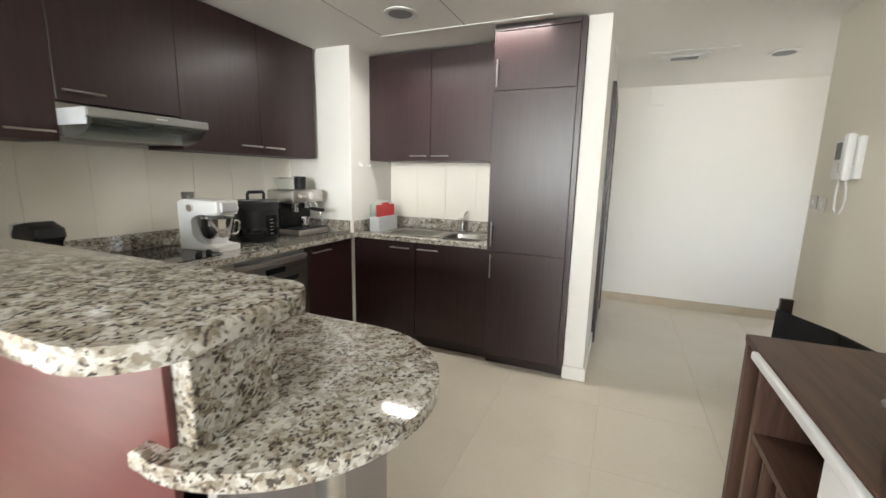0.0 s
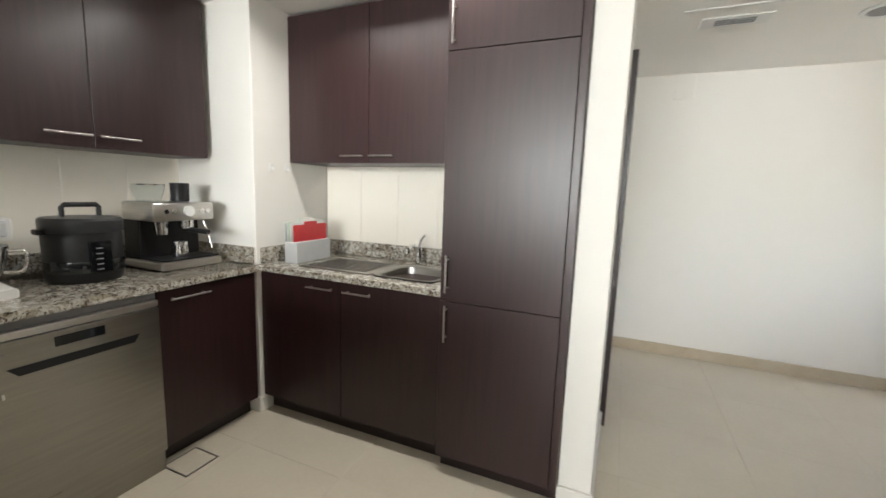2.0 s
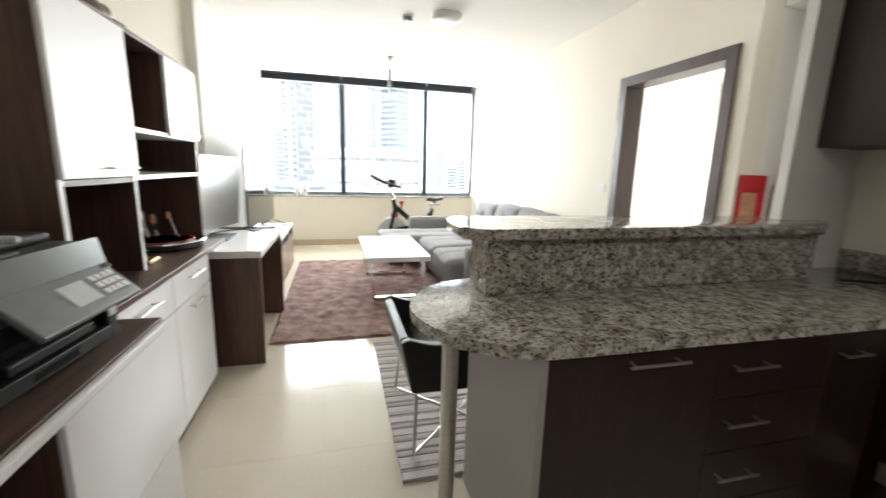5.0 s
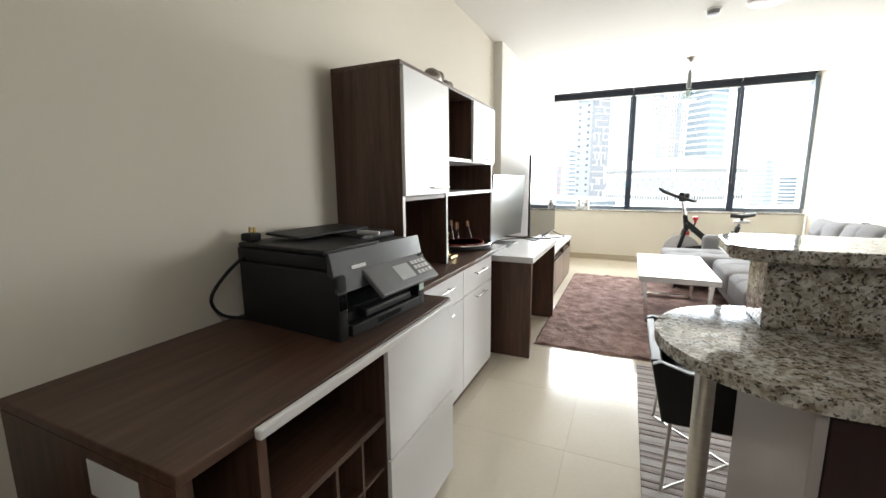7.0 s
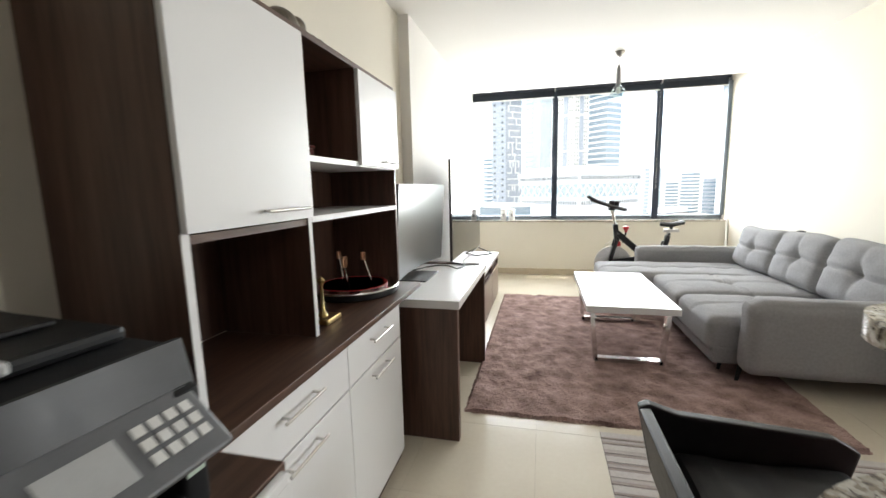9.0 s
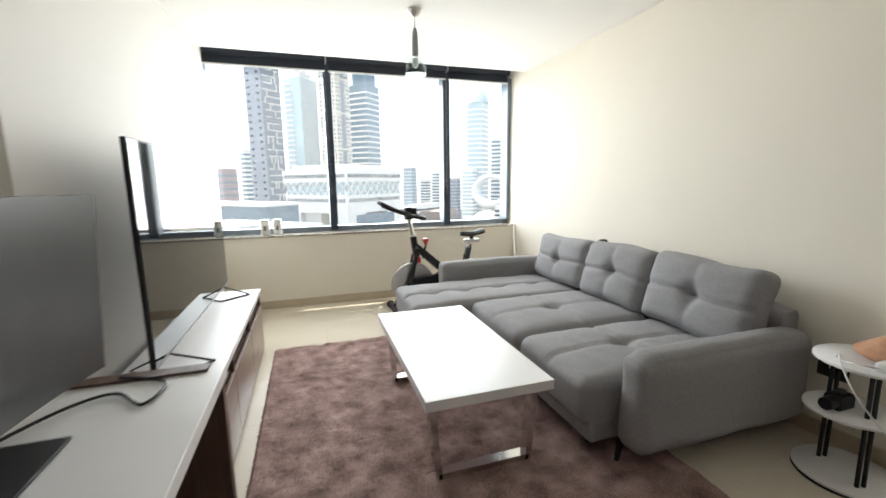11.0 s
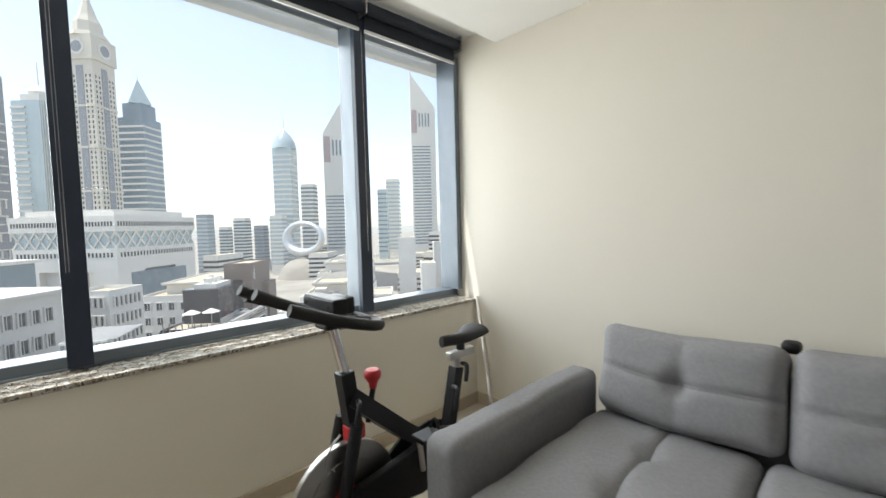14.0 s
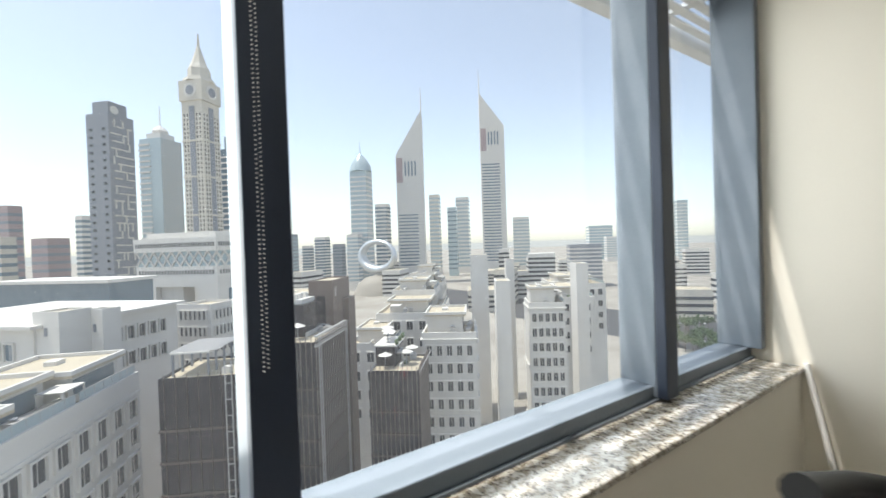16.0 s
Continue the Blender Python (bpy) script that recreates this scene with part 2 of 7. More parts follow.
def ob_of(name, bm, mat, smooth=False):
    bmesh.ops.recalc_face_normals(bm, faces=bm.faces)
    me = bpy.data.meshes.new(name)
    bm.to_mesh(me)
    bm.free()
    me.materials.append(M[mat] if isinstance(mat, str) else mat)
    if smooth:
        me.shade_smooth()
        me.set_sharp_from_angle(angle=radians(38))
    return new(name, me)


def solid(name, bm, mat, label, category, group="", kind="", smooth=False):
    return tagged(ob_of(name, bm, mat, smooth), label, category, group, kind)


def thing(name, loc, label, category, group="", kind=""):
    ob = new(name)
    ob.empty_display_size = 0.1
    ob.location = loc
    bpy.context.view_layer.update()
    return tagged(ob, label, category, group, kind)


def part(name, bm, mat, parent, label="", smooth=False, kind=""):
    """One mesh under a thing or a part; its vertices are in world metres."""
    ob = ob_of(name, bm, mat, smooth)
    ob.parent = parent
    if parent.type == "EMPTY":
        ob.matrix_parent_inverse = Matrix.Translation(-parent.location)
    return tagged(ob, label, kind=kind)


def B():
    return bmesh.new()


def bx(bm, x0, x1, y0, y1, z0, z1, bev=0.0, seg=2, m=None):
    vs = [bm.verts.new((x, y, z)) for x in (x0, x1) for y in (y0, y1) for z in (z0, z1)]
    fs = [bm.faces.new([vs[i] for i in f]) for f in ((0, 1, 3, 2), (4, 6, 7, 5), (0, 4, 5, 1), (2, 3, 7, 6), (0, 2, 6, 4), (1, 5, 7, 3))]
    if m is not None:
        for v in vs:
            v.co = m @ v.co
    if bev:
        es = list({e for f in fs for e in f.edges})
        bmesh.ops.bevel(bm, geom=es, offset=bev, segments=seg, profile=0.5, affect="EDGES")
    return bm


def box(*a, **k):
    return bx(B(), *a, **k)


def ring(bm, c, u, v, r, n):
    return [bm.verts.new(c + u * (r * math.cos(2 * math.pi * i / n)) + v * (r * math.sin(2 * math.pi * i / n))) for i in range(n)]


def cyl(bm, p0, p1, r0, r1=None, n=16):
    p0, p1 = Vector(p0), Vector(p1)
    r1 = r0 if r1 is None else r1
    d = (p1 - p0).normalized()
    u = d.orthogonal().normalized()
    v = d.cross(u)
    a, b = ring(bm, p0, u, v, r0, n), ring(bm, p1, u, v, r1, n)
    for i in range(n):
        bm.faces.new((a[i], a[(i + 1) % n], b[(i + 1) % n], b[i]))
    bm.faces.new(a[::-1])
    bm.faces.new(b)
    return bm


def tube(bm, pts, r, n=10):
    pts = [Vector(p) for p in pts]
    rings = []
    u = (pts[1] - pts[0]).orthogonal().normalized()
    for i, p in enumerate(pts):
        d = (pts[min(i + 1, len(pts) - 1)] - pts[max(i - 1, 0)]).normalized()
        u = (u - d * u.dot(d)).normalized()
        rings.append(ring(bm, p, u, d.cross(u), r, n))
    for a, b in zip(rings, rings[1:]):
        for i in range(n):
            bm.faces.new((a[i], a[(i + 1) % n], b[(i + 1) % n], b[i]))
    bm.faces.new(rings[0][::-1])
    bm.faces.new(rings[-1])
    return bm


def bend(pts, k=6):
    """Rounds a path of points through a smooth curve."""
    pts = [Vector(p) for p in pts]
    out = []
    for i in range(len(pts) - 1):
        p0, p1, p2, p3 = pts[max(i - 1, 0)], pts[i], pts[i + 1], pts[min(i + 2, len(pts) - 1)]
        for j in range(k):
            t = j / k
            out.append(0.5 * ((2 * p1) + (p2 - p0) * t + (2 * p0 - 5 * p1 + 4 * p2 - p3) * t * t + (3 * p1 - p0 - 3 * p2 + p3) * t ** 3))
    out.append(pts[-1])
    return out


def lathe(bm, c, prof, n=24):
    c = Vector(c)
    rings = [ring(bm, c + Vector((0, 0, z)), Vector((1, 0, 0)), Vector((0, 1, 0)), max(r, 0.0006), n) for r, z in prof]
    for a, b in zip(rings, rings[1:]):
        for i in range(n):
            bm.faces.new((a[i], a[(i + 1) % n], b[(i + 1) % n], b[i]))
    bm.faces.new(rings[0][::-1])
    bm.faces.new(rings[-1])
    return bm


def prism(bm, pts, z0, z1, bev=0.0, seg=3):
    a = [bm.verts.new((x, y, z0)) for x, y in pts]
    b = [bm.verts.new((x, y, z1)) for x, y in pts]
    n = len(pts)
    f0, f1 = bm.faces.new(a[::-1]), bm.faces.new(b)
    for i in range(n):
        bm.faces.new((a[i], a[(i + 1) % n], b[(i + 1) % n], b[i]))
    if bev:
        bmesh.ops.bevel(bm, geom=[*f0.edges, *f1.edges], offset=bev, segments=seg, profile=0.5, affect="EDGES")
    return bm


def ball(bm, c, rx, ry=None, rz=None, u=16, v=10):
    ry, rz = ry or rx, rz or rx
    r = bmesh.ops.create_uvsphere(bm, u_segments=u, v_segments=v, radius=1)
    for w in r["verts"]:
        w.co = Vector((c[0] + w.co.x * rx, c[1] + w.co.y * ry, c[2] + w.co.z * rz))
    return bm


def cushion(size, m, round_=0.05, puff=0.03, tufts=(), seams=(), cuts=26, flop=0.0, seed=0):
    """A padded block with soft edges; tufts (u, v) and seams ('u' or 'v', at) press into its top. Size in metres, set by the pose m."""
    bm = B()
    bmesh.ops.create_cube(bm, size=2)
    bmesh.ops.subdivide_edges(bm, edges=bm.edges, cuts=cuts, use_grid_fill=True)
    hx, hy, hz = (s / 2 for s in size)
    for w in bm.verts:
        u, v, q = w.co
        x, y, z = u * hx, v * hy, q * hz
        cx, cy, cz = (max(-h + round_, min(h - round_, a)) for a, h in ((x, hx), (y, hy), (z, hz)))
        d = Vector((x - cx, y - cy, z - cz))
        p = Vector((cx, cy, cz)) + (d.normalized() * round_ if d.length > 1e-6 else d)
        top = max(0.0, q)
        up = puff * (1 - u ** 4) * (1 - v ** 4)
        for a, b in tufts:
            up -= (puff + 0.026) * math.exp(-(((u - a) * hx) ** 2 + ((v - b) * hy) ** 2) / 0.0030)
        for ax, at in seams:
            up -= 0.019 * math.exp(-(((u - at) * hx if ax == "u" else (v - at) * hy) ** 2) / 0.00022)
        p.z += up * top
        p.x += flop * 0.02 * math.sin(3.1 * v + seed)
        k = noise.noise(Vector((p.x * 5 + seed, p.y * 5, p.z * 5)))
        p += Vector((k, -k, k * 0.8)) * 0.007
        p.z += top * 0.004 * noise.noise(Vector((p.x * 16, p.y * 9 + seed, 2.0)))
        w.co = m @ p
    return bm


def arc(cx, cy, r, a0, a1, n=14):
    return [(cx + r * math.cos(radians(a0 + (a1 - a0) * i / n)), cy + r * math.sin(radians(a0 + (a1 - a0) * i / n))) for i in range(n + 1)]


def handle(parent, axis, c, length=0.16, out=(1, 0, 0), r=0.005):
    """A slim bar handle on two short feet: axis 'x', 'y' or 'z', its middle on the door's face at c."""
    bm = B()
    c, o = Vector(c), Vector(out)
    d = {"x": Vector((1, 0, 0)), "y": Vector((0, 1, 0)), "z": Vector((0, 0, 1))}[axis]
    cyl(bm, c + o * 0.03 - d * length / 2, c + o * 0.03 + d * length / 2, r, n=10)
    for s in (-1, 1):
        cyl(bm, c + d * s * length * 0.38, c + o * 0.03 + d * s * length * 0.38, r * 0.8, n=8)
    return part("handle", bm, "steel", parent, "slim brushed steel bar handle", smooth=True)


def structure(name, bm, mat, label, category, smooth=False):
    return solid(name, bm, mat, label, category, kind="structure", smooth=smooth)


# ---- large structure ----
XS, XE, XTV = -2.49, 1.168, 1.08      # sofa wall, sideboard wall, television wall
XK = -2.57                           # kitchen wall
YW, YH = -5.36, 5.02                 # window wall, hall end wall
ZL, ZK = 2.735, 2.345                # living and kitchen ceilings

floor = structure("floor", box(-6.6, 3.2, -5.37, 6.2, -0.12, -0.003), "grout", "pale grout bed under cream marble floor tiles", "floor")
# window wall: below, above and beside the opening
bm = box(-2.8, 1.5, -5.62, YW, 0.0, 0.823)
bx(bm, -2.8, XS + 0.0, -5.62, YW, 0.823, 3.0)
bx(bm, XTV + 0.05, 1.5, -5.62, YW, 0.823, 3.0)
bx(bm, -2.8, 1.5, -5.62, -5.52, 2.86, 3.0)
structure("wall_window", bm, "paint", "cream painted wall below a wide window", "wall")
bm = box(XS - 0.16, XS, YW, -1.31, 0, 3.0)
bx(bm, XS - 0.16, XS, -0.33, -0.16, 0, 3.0)
bx(bm, XS - 0.16, XS, -1.31, -0.33, 2.14, 3.0)
structure("wall_sofa", bm, "paint", "plain cream painted wall with a doorway", "wall")
structure("wall_television", box(XTV, 1.5, YW, -2.2, 0, 3.0), "hallpaint", "pale painted wall behind the television", "wall")
structure("wall_sideboard", box(XE, 1.5, -2.2, 3.32, 0, 3.0), "paint", "cream painted wall behind the sideboards", "wall")
structure("wall_hall_end", box(-0.2, 3.2, YH, YH + 0.15, 0, 3.0), "hallpaint", "bare white wall at the end of the hall", "wall")
structure("wall_hall_return", box(1.5, 3.2, 3.17, 3.32, 0, 3.0), "hallpaint", "white return wall of the hall", "wall")
# end wall out of view, its opening added to let light into the hall
bm = box(3.05, 3.2, 3.32, YH, 0, 0.3)
bx(bm, 3.05, 3.2, 3.32, 3.7, 0.3, 3.0)
bx(bm, 3.05, 3.2, 4.5, YH, 0.3, 3.0)
bx(bm, 3.05, 3.2, 3.7, 4.5, 0.3, 0.9)
bx(bm, 3.05, 3.2, 3.7, 4.5, 1.9, 3.0)
structure("wall_hall_right", bm, "hallpaint", "unseen white passage end wall, opening added for light", "wall")
structure("wall_pier", box(-0.2, -0.066, 2.80, YH, 0, 3.0), "hallpaint", "narrow white wall beside the tall kitchen unit", "wall")
structure("wall_sink", box(-2.57, -0.2, 3.40, 3.55, 0, 3.0), "hallpaint", "cream wall behind the sink", "wall")
structure("column", box(-2.57, -1.935, 2.775, 3.40, 0, 3.0, bev=0.004), "hallpaint", "cream painted column between two kitchen runs", "column")
structure("wall_kitchen", box(-2.74, -2.583, 0.37, 3.55, 0, 3.0), "hallpaint", "wall behind the hob run", "wall")
structure("wall_kitchen_stub", box(-2.583, -2.12, 0.37, 0.42, 0, 3.0), "hallpaint", "short wall at the end of the breakfast bar", "wall")
bm = box(-3.6, -2.74, 0.37, 0.50, 0, 3.0)
bx(bm, -3.6, -3.45, -0.30, 0.37, 0, 3.0)
structure("wall_recess", bm, "paint", "cream walls of a shallow recess", "wall")
# neighbouring bedroom; its window opening is assumed and out of view
bm = box(-6.6, -6.45, -3.65, -3.25, 0, 3.0)
bx(bm, -6.6, -6.45, -1.15, -0.16, 0, 3.0)
bx(bm, -6.6, -6.45, -3.25, -1.15, 0, 0.8)
bx(bm, -6.6, -6.45, -3.25, -1.15, 2.4, 3.0)
bx(bm, -6.45, -2.65, -0.30, -0.16, 0, 3.0)
bx(bm, -6.45, -2.65, -3.65, -3.5, 0, 3.0)
structure("wall_bedroom", bm, "hallpaint", "white walls of the next room", "wall")
structure("ceiling_bedroom", box(-6.6, -2.65, -3.65, -0.16, 2.74, 3.0), "ceiling", "white ceiling of the next room", "ceiling")
# ceilings
bm = box(-2.65, 1.5, -5.12, 0.30, ZL, 3.0)
bx(bm, -2.8, 1.5, -5.52, -5.12, 2.86, 3.0)
structure("ceiling", bm, "ceiling", "off-white painted living room ceiling with a blind pocket", "ceiling")
structure("ceiling_kitchen", box(-3.6, 3.2, 0.30, 5.2, ZK, 3.0), "ceiling", "lower off-white kitchen and hall ceiling", "ceiling")
structure("ceiling_recess", box(-3.6, -2.65, -0.30, 0.30, ZK, 3.0), "ceiling", "off-white ceiling of the recess", "ceiling")


def skirting(name, x0, x1, y0, y1, mat="skirting"):
    structure(name, box(x0, x1, y0, y1, 0.0, 0.095, bev=0.004, seg=1), mat, "beige marble skirting along the wall", "skirting")


skirting("baseboard_window", XS, XTV, YW, YW + 0.014)
skirting("baseboard_sofa", XS, XS + 0.014, YW + 0.014, -1.39)
skirting("baseboard_television", XTV - 0.014, XTV, YW + 0.014, -2.2)
skirting("baseboard_sideboard", XE - 0.014, XE, -2.2, 3.32)
skirting("baseboard_hall", -0.066, 3.05, YH - 0.014, YH)
skirting("baseboard_pier_side", -0.066, -0.052, 2.80, 3.55, "hallpaint")
skirting("baseboard_pier", -0.205, -0.050, 2.786, 2.80, "hallpaint")
skirting("baseboard_column", -2.0, -1.921, 2.761, 2.775, "hallpaint")
skirting("baseboard_column_side", -1.935, -1.921, 2.775, 2.86, "hallpaint")

# window: sill, frame, mullions, panes
structure("window_sill", box(XS + 0.002, XTV, -5.56, -5.345, 0.824, 0.846, bev=0.004), "granite", "speckled granite window sill with a rough front edge", "sill")
win = thing("window_1", (-0.65, -5.6, 0.84), "wide three-pane aluminium window over the city", "window", kind="structure")
WX = (-2.44, -1.59, -0.15, 1.14)
bm = box(WX[0] - 0.05, WX[3] + 0.01, -5.70, -5.56, 0.845, 0.905, bev=0.004)
bx(bm, WX[0] - 0.05, WX[3] + 0.01, -5.559, -5.545, 0.8465, 0.856)
part("bottom_rail", bm, "alu", win)
part("top_rail", box(WX[0] - 0.05, WX[3] + 0.01, -5.70, -5.56, 2.74, 2.86, bev=0.004), "alu", win)
part("jamb", box(WX[0] - 0.05, WX[0] + 0.0, -5.70, -5.50, 0.905, 2.74, bev=0.004), "alu", win)
part("jamb", box(WX[3] - 0.03, WX[3] + 0.01, -5.70, -5.50, 0.905, 2.74, bev=0.004), "alu", win)
for x in WX[1:3]:
    mu = part("mullion", box(x - 0.043, x + 0.043, -5.70, -5.545, 0.862, 2.86, bev=0.004), "alu", win)
    # room-side nose of the mullion, its backlit darkness painted on
    part("gasket", box(x - 0.043, x + 0.043, -5.545, -5.505, 0.862, 2.86, bev=0.003), "alu_backlit", mu, "inner mullion nose, painted dark as if backlit")
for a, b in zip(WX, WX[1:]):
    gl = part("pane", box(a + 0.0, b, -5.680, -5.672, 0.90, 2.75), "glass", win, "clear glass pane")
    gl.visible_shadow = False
# roller blinds
for a, b in zip(WX, WX[1:]):
    rb = thing("roller_blind", ((a + b) / 2, -5.44, 2.8), "rolled-up navy roller blind above the window", "blind", "window blinds")
    part("roll", cyl(B(), (a + 0.015, -5.44, 2.80), (b - 0.015, -5.44, 2.80), 0.038, n=20), "navy", rb, smooth=True)
    part("cloth", box(a + 0.02, b - 0.02, -5.479, -5.474, 2.685, 2.80), "navy", rb)
    part("bottom_bar", box(a + 0.02, b - 0.02, -5.484, -5.469, 2.665, 2.685, bev=0.003), "white", rb, "pale bottom bar")
    part("bracket", box(a + 0.003, a + 0.012, -5.49, -5.40, 2.75, 2.858), "steel", rb)
for x in (-0.135, -1.58):
    ch = B()
    for i in range(170):
        for s in (0, 0.018):
            ball(ch, (x + s * 0.6, -5.47 + s, 2.66 - i * 0.0082), 0.0017, u=6, v=4)
    solid("blind_chain", ch, "white", "white bead chain hanging from the roller blind", "blind chain", "blind chains", smooth=True)
# louvred sunshade outside, above the head of the window
for k in range(4):
    structure("sunshade_slat", box(-4.6, 2.2, -5.86 - 0.095 * k, -5.80 - 0.095 * k, 2.935 + 0.006 * k, 2.95 + 0.006 * k, bev=0.004, seg=1), "white", "white metal sunshade slat above the window", "sunshade")
bm = box(-4.6, 2.2, -6.26, -6.17, 2.887, 2.99, bev=0.006, seg=1)
for x in (-4.1, -2.85, -1.6, -0.35, 0.9):
    bx(bm, x - 0.03, x + 0.03, -6.17, -5.62, 2.97, 3.0)
structure("sunshade_frame", bm, "white", "white metal frame of the sunshade", "sunshade")
structure("roof_slab", box(-6.6, 3.2, -5.62, 6.2, 3.0, 3.2), "ceiling", "concrete slab above the rooms", "slab")

# ---- kitchen ----
XF = -1.93      # fronts of the hob run
YS = 2.80       # fronts of the sink run
YP = 1.03       # fronts of the peninsula


def unit(name, x0, x1, y0, y1, z0, z1, face, doors, label, category, group, toe=0.0, mat="wenge"):
    """A cabinet body with doors on one face ('x+', 'y-', 'y+', 'x-'). doors: (a0, a1, z0, z1, handle) along the face; handle (axis, a, z, length) or None."""
    t = thing(name, ((x0 + x1) / 2, (y0 + y1) / 2, z0), label, category, group)
    ax, sg = face[0], 1 if face[1] == "+" else -1
    g = 0.018
    if ax == "x":
        xa, xb = (x0, x1 - g) if sg > 0 else (x0 + g, x1)
        part("body", box(xa, xb, y0 + 0.001, y1 - 0.001, z0 + toe, z1), mat, t)
        fx = (x1 - g + 0.001, x1) if sg > 0 else (x0, x0 + g - 0.001)
        if toe:
            part("plinth", box(xa, xb - 0.05 * sg, y0 + 0.002, y1 - 0.002, z0, z0 + toe), "wenge_h", t)
    else:
        ya, yb = (y0, y1 - g) if sg > 0 else (y0 + g, y1)
        part("body", box(x0 + 0.001, x1 - 0.001, ya, yb, z0 + toe, z1), mat, t)
        fy = (y1 - g + 0.001, y1) if sg > 0 else (y0, y0 + g - 0.001)
        if toe:
            yp = (ya, yb - 0.05) if sg > 0 else (ya + 0.05, yb)
            part("plinth", box(x0 + 0.002, x1 - 0.002, *yp, z0, z0 + toe), "wenge_h", t)
    for a0, a1, da, db, h in doors:
        e = 0.0018
        bm = box(*fx, a0 + e, a1 - e, da + e, db - e, bev=0.0015, seg=1) if ax == "x" else box(a0 + e, a1 - e, *fy, da + e, db - e, bev=0.0015, seg=1)
        d = part("door", bm, mat, t)
        if h:
            axis, a, z, ln = h
            if ax == "x":
                handle(d, axis, (x1 if sg > 0 else x0, a, z), ln, (sg, 0, 0))
            else:
                handle(d, axis, (a, y1 if sg > 0 else y0, z), ln, (0, sg, 0))
    return t


WL = "dark wenge kitchen cabinet with a slim steel handle"
unit("base_cabinet", -2.55, XF, 2.215, 2.755, 0, 0.865, "x+", [(2.215, 2.755, 0.10, 0.862, ("y", 2.36, 0.815, 0.20))], WL + " beside the dishwasher", "cabinet", "kitchen base units", 0.10)
unit("drawer_under_oven", -2.55, XF, 1.062, 1.618, 0, 0.275, "x+", [(1.062, 1.618, 0.09, 0.273, ("y", 1.33, 0.215, 0.16))], "dark wenge drawer under the built-in oven", "drawer", "kitchen base units", 0.09)
unit("corner_cabinet", -2.55, XF, 0.60, 1.06, 0, 0.865, "x+", [], "dark wenge corner cabinet beside the oven", "cabinet", "kitchen base units", 0.10)
PENX = (-1.905, -1.60, -1.15, -0.58)
unit("peninsula_cabinet", PENX[0], PENX[1], 0.60, YP, 0, 0.865, "y+", [(PENX[0] + 0.02, PENX[1], 0.10, 0.862, ("x", -1.70, 0.78, 0.12))], WL + " in the peninsula", "cabinet", "kitchen base units", 0.10)
unit("drawer_cabinet", PENX[1], PENX[2], 0.60, YP, 0, 0.865, "y+", [(PENX[1], PENX[2], z, z + 0.188, ("x", -1.27, z + 0.110, 0.16)) for z in (0.10, 0.29, 0.48, 0.67)], "dark wenge four-drawer kitchen unit with steel handles", "cabinet", "kitchen base units", 0.10)
unit("peninsula_cabinet", PENX[2], PENX[3], 0.60, YP, 0, 0.865, "y+", [(PENX[2], PENX[3], 0.10, 0.862, ("x", -0.91, 0.825, 0.20))], "dark wenge kitchen cabinet at the peninsula end", "cabinet", "kitchen base units", 0.10)
solid("peninsula_end_panel", box(-0.579, -0.555, 0.44, YP, 0, 0.865, bev=0.002), "satin", "satin grey end panel of the peninsula", "panel")
solid("bar_back_panel", box(-2.118, -0.60, 0.396, 0.411, 0, 1.108, bev=0.002), "redwood", "glossy red-brown panel under the breakfast bar", "panel")
# worktops
out = [(-2.568, 0.425), (-2.12, 0.425), (-2.12, 0.44), (-0.66, 0.44), (-0.66, 0.362)] + arc(-0.61, 0.705, 0.344, -90, 90, 26) + [(-1.88, 1.049), (-1.897, 1.066), (-1.897, 2.772), (-2.568, 2.772)]
solid("kitchen_worktop", prism(B(), out, 0.866, 0.902, bev=0.008), "granite", "polished speckled granite worktop with a rounded end", "worktop", smooth=True)
bar = [(-2.118, 0.252), (-0.60, 0.252)] + arc(-0.60, 0.385, 0.133, -88, -8, 10) + arc(-0.565, 0.54, 0.105, 8, 90, 10) + [(-2.08, 0.645), (-2.33, 0.50), (-2.35, 0.428), (-2.118, 0.428)]
solid("breakfast_bar_top", prism(B(), bar, 1.109, 1.149, bev=0.012), "granite", "raised speckled granite bar top with rounded corner", "worktop", smooth=True)
solid("bar_upstand", box(-2.118, -0.555, 0.412, 0.598, 0.903, 1.108, bev=0.003), "granite", "granite upstand between worktop and bar top", "upstand")
structure("upstand_hob", box(-2.568, -2.55, 0.43, 2.77, 0.903, 1.0, bev=0.003), "granite", "low granite upstand behind the hob run", "upstand")
structure("upstand_column", box(-2.549, -1.95, 2.757, 2.774, 0.903, 1.0, bev=0.003), "granite", "low granite upstand at the column", "upstand")
solid("bar_support_post", lathe(B(), (-0.43, 0.60, 0), [(0.055, 0), (0.055, 0.008), (0.03, 0.012), (0.03, 0.85), (0.05, 0.855), (0.05, 0.865)], 24), "steel", "brushed steel post under the rounded worktop end", "post", smooth=True)
# ivory wall tiles behind the hob
tw = structure("splashback", box(-2.583, -2.577, 0.42, 2.775, 0.9, 1.50), "grout", "ivory tiled splashback behind the hob run", "splashback")
for i in range(8):
    y0 = 0.42 + i * 0.295
    y1 = min(y0 + 0.2935, 2.774)
    part("tile", box(-2.577, -2.569, y0, y1, 0.903, 1.499, bev=0.0012, seg=1), "walltile", tw)
ts = structure("splashback_sink", box(-1.93, -0.777, 3.394, 3.399, 0.9, 1.50), "grout", "ivory tiled splashback behind the sink", "splashback")
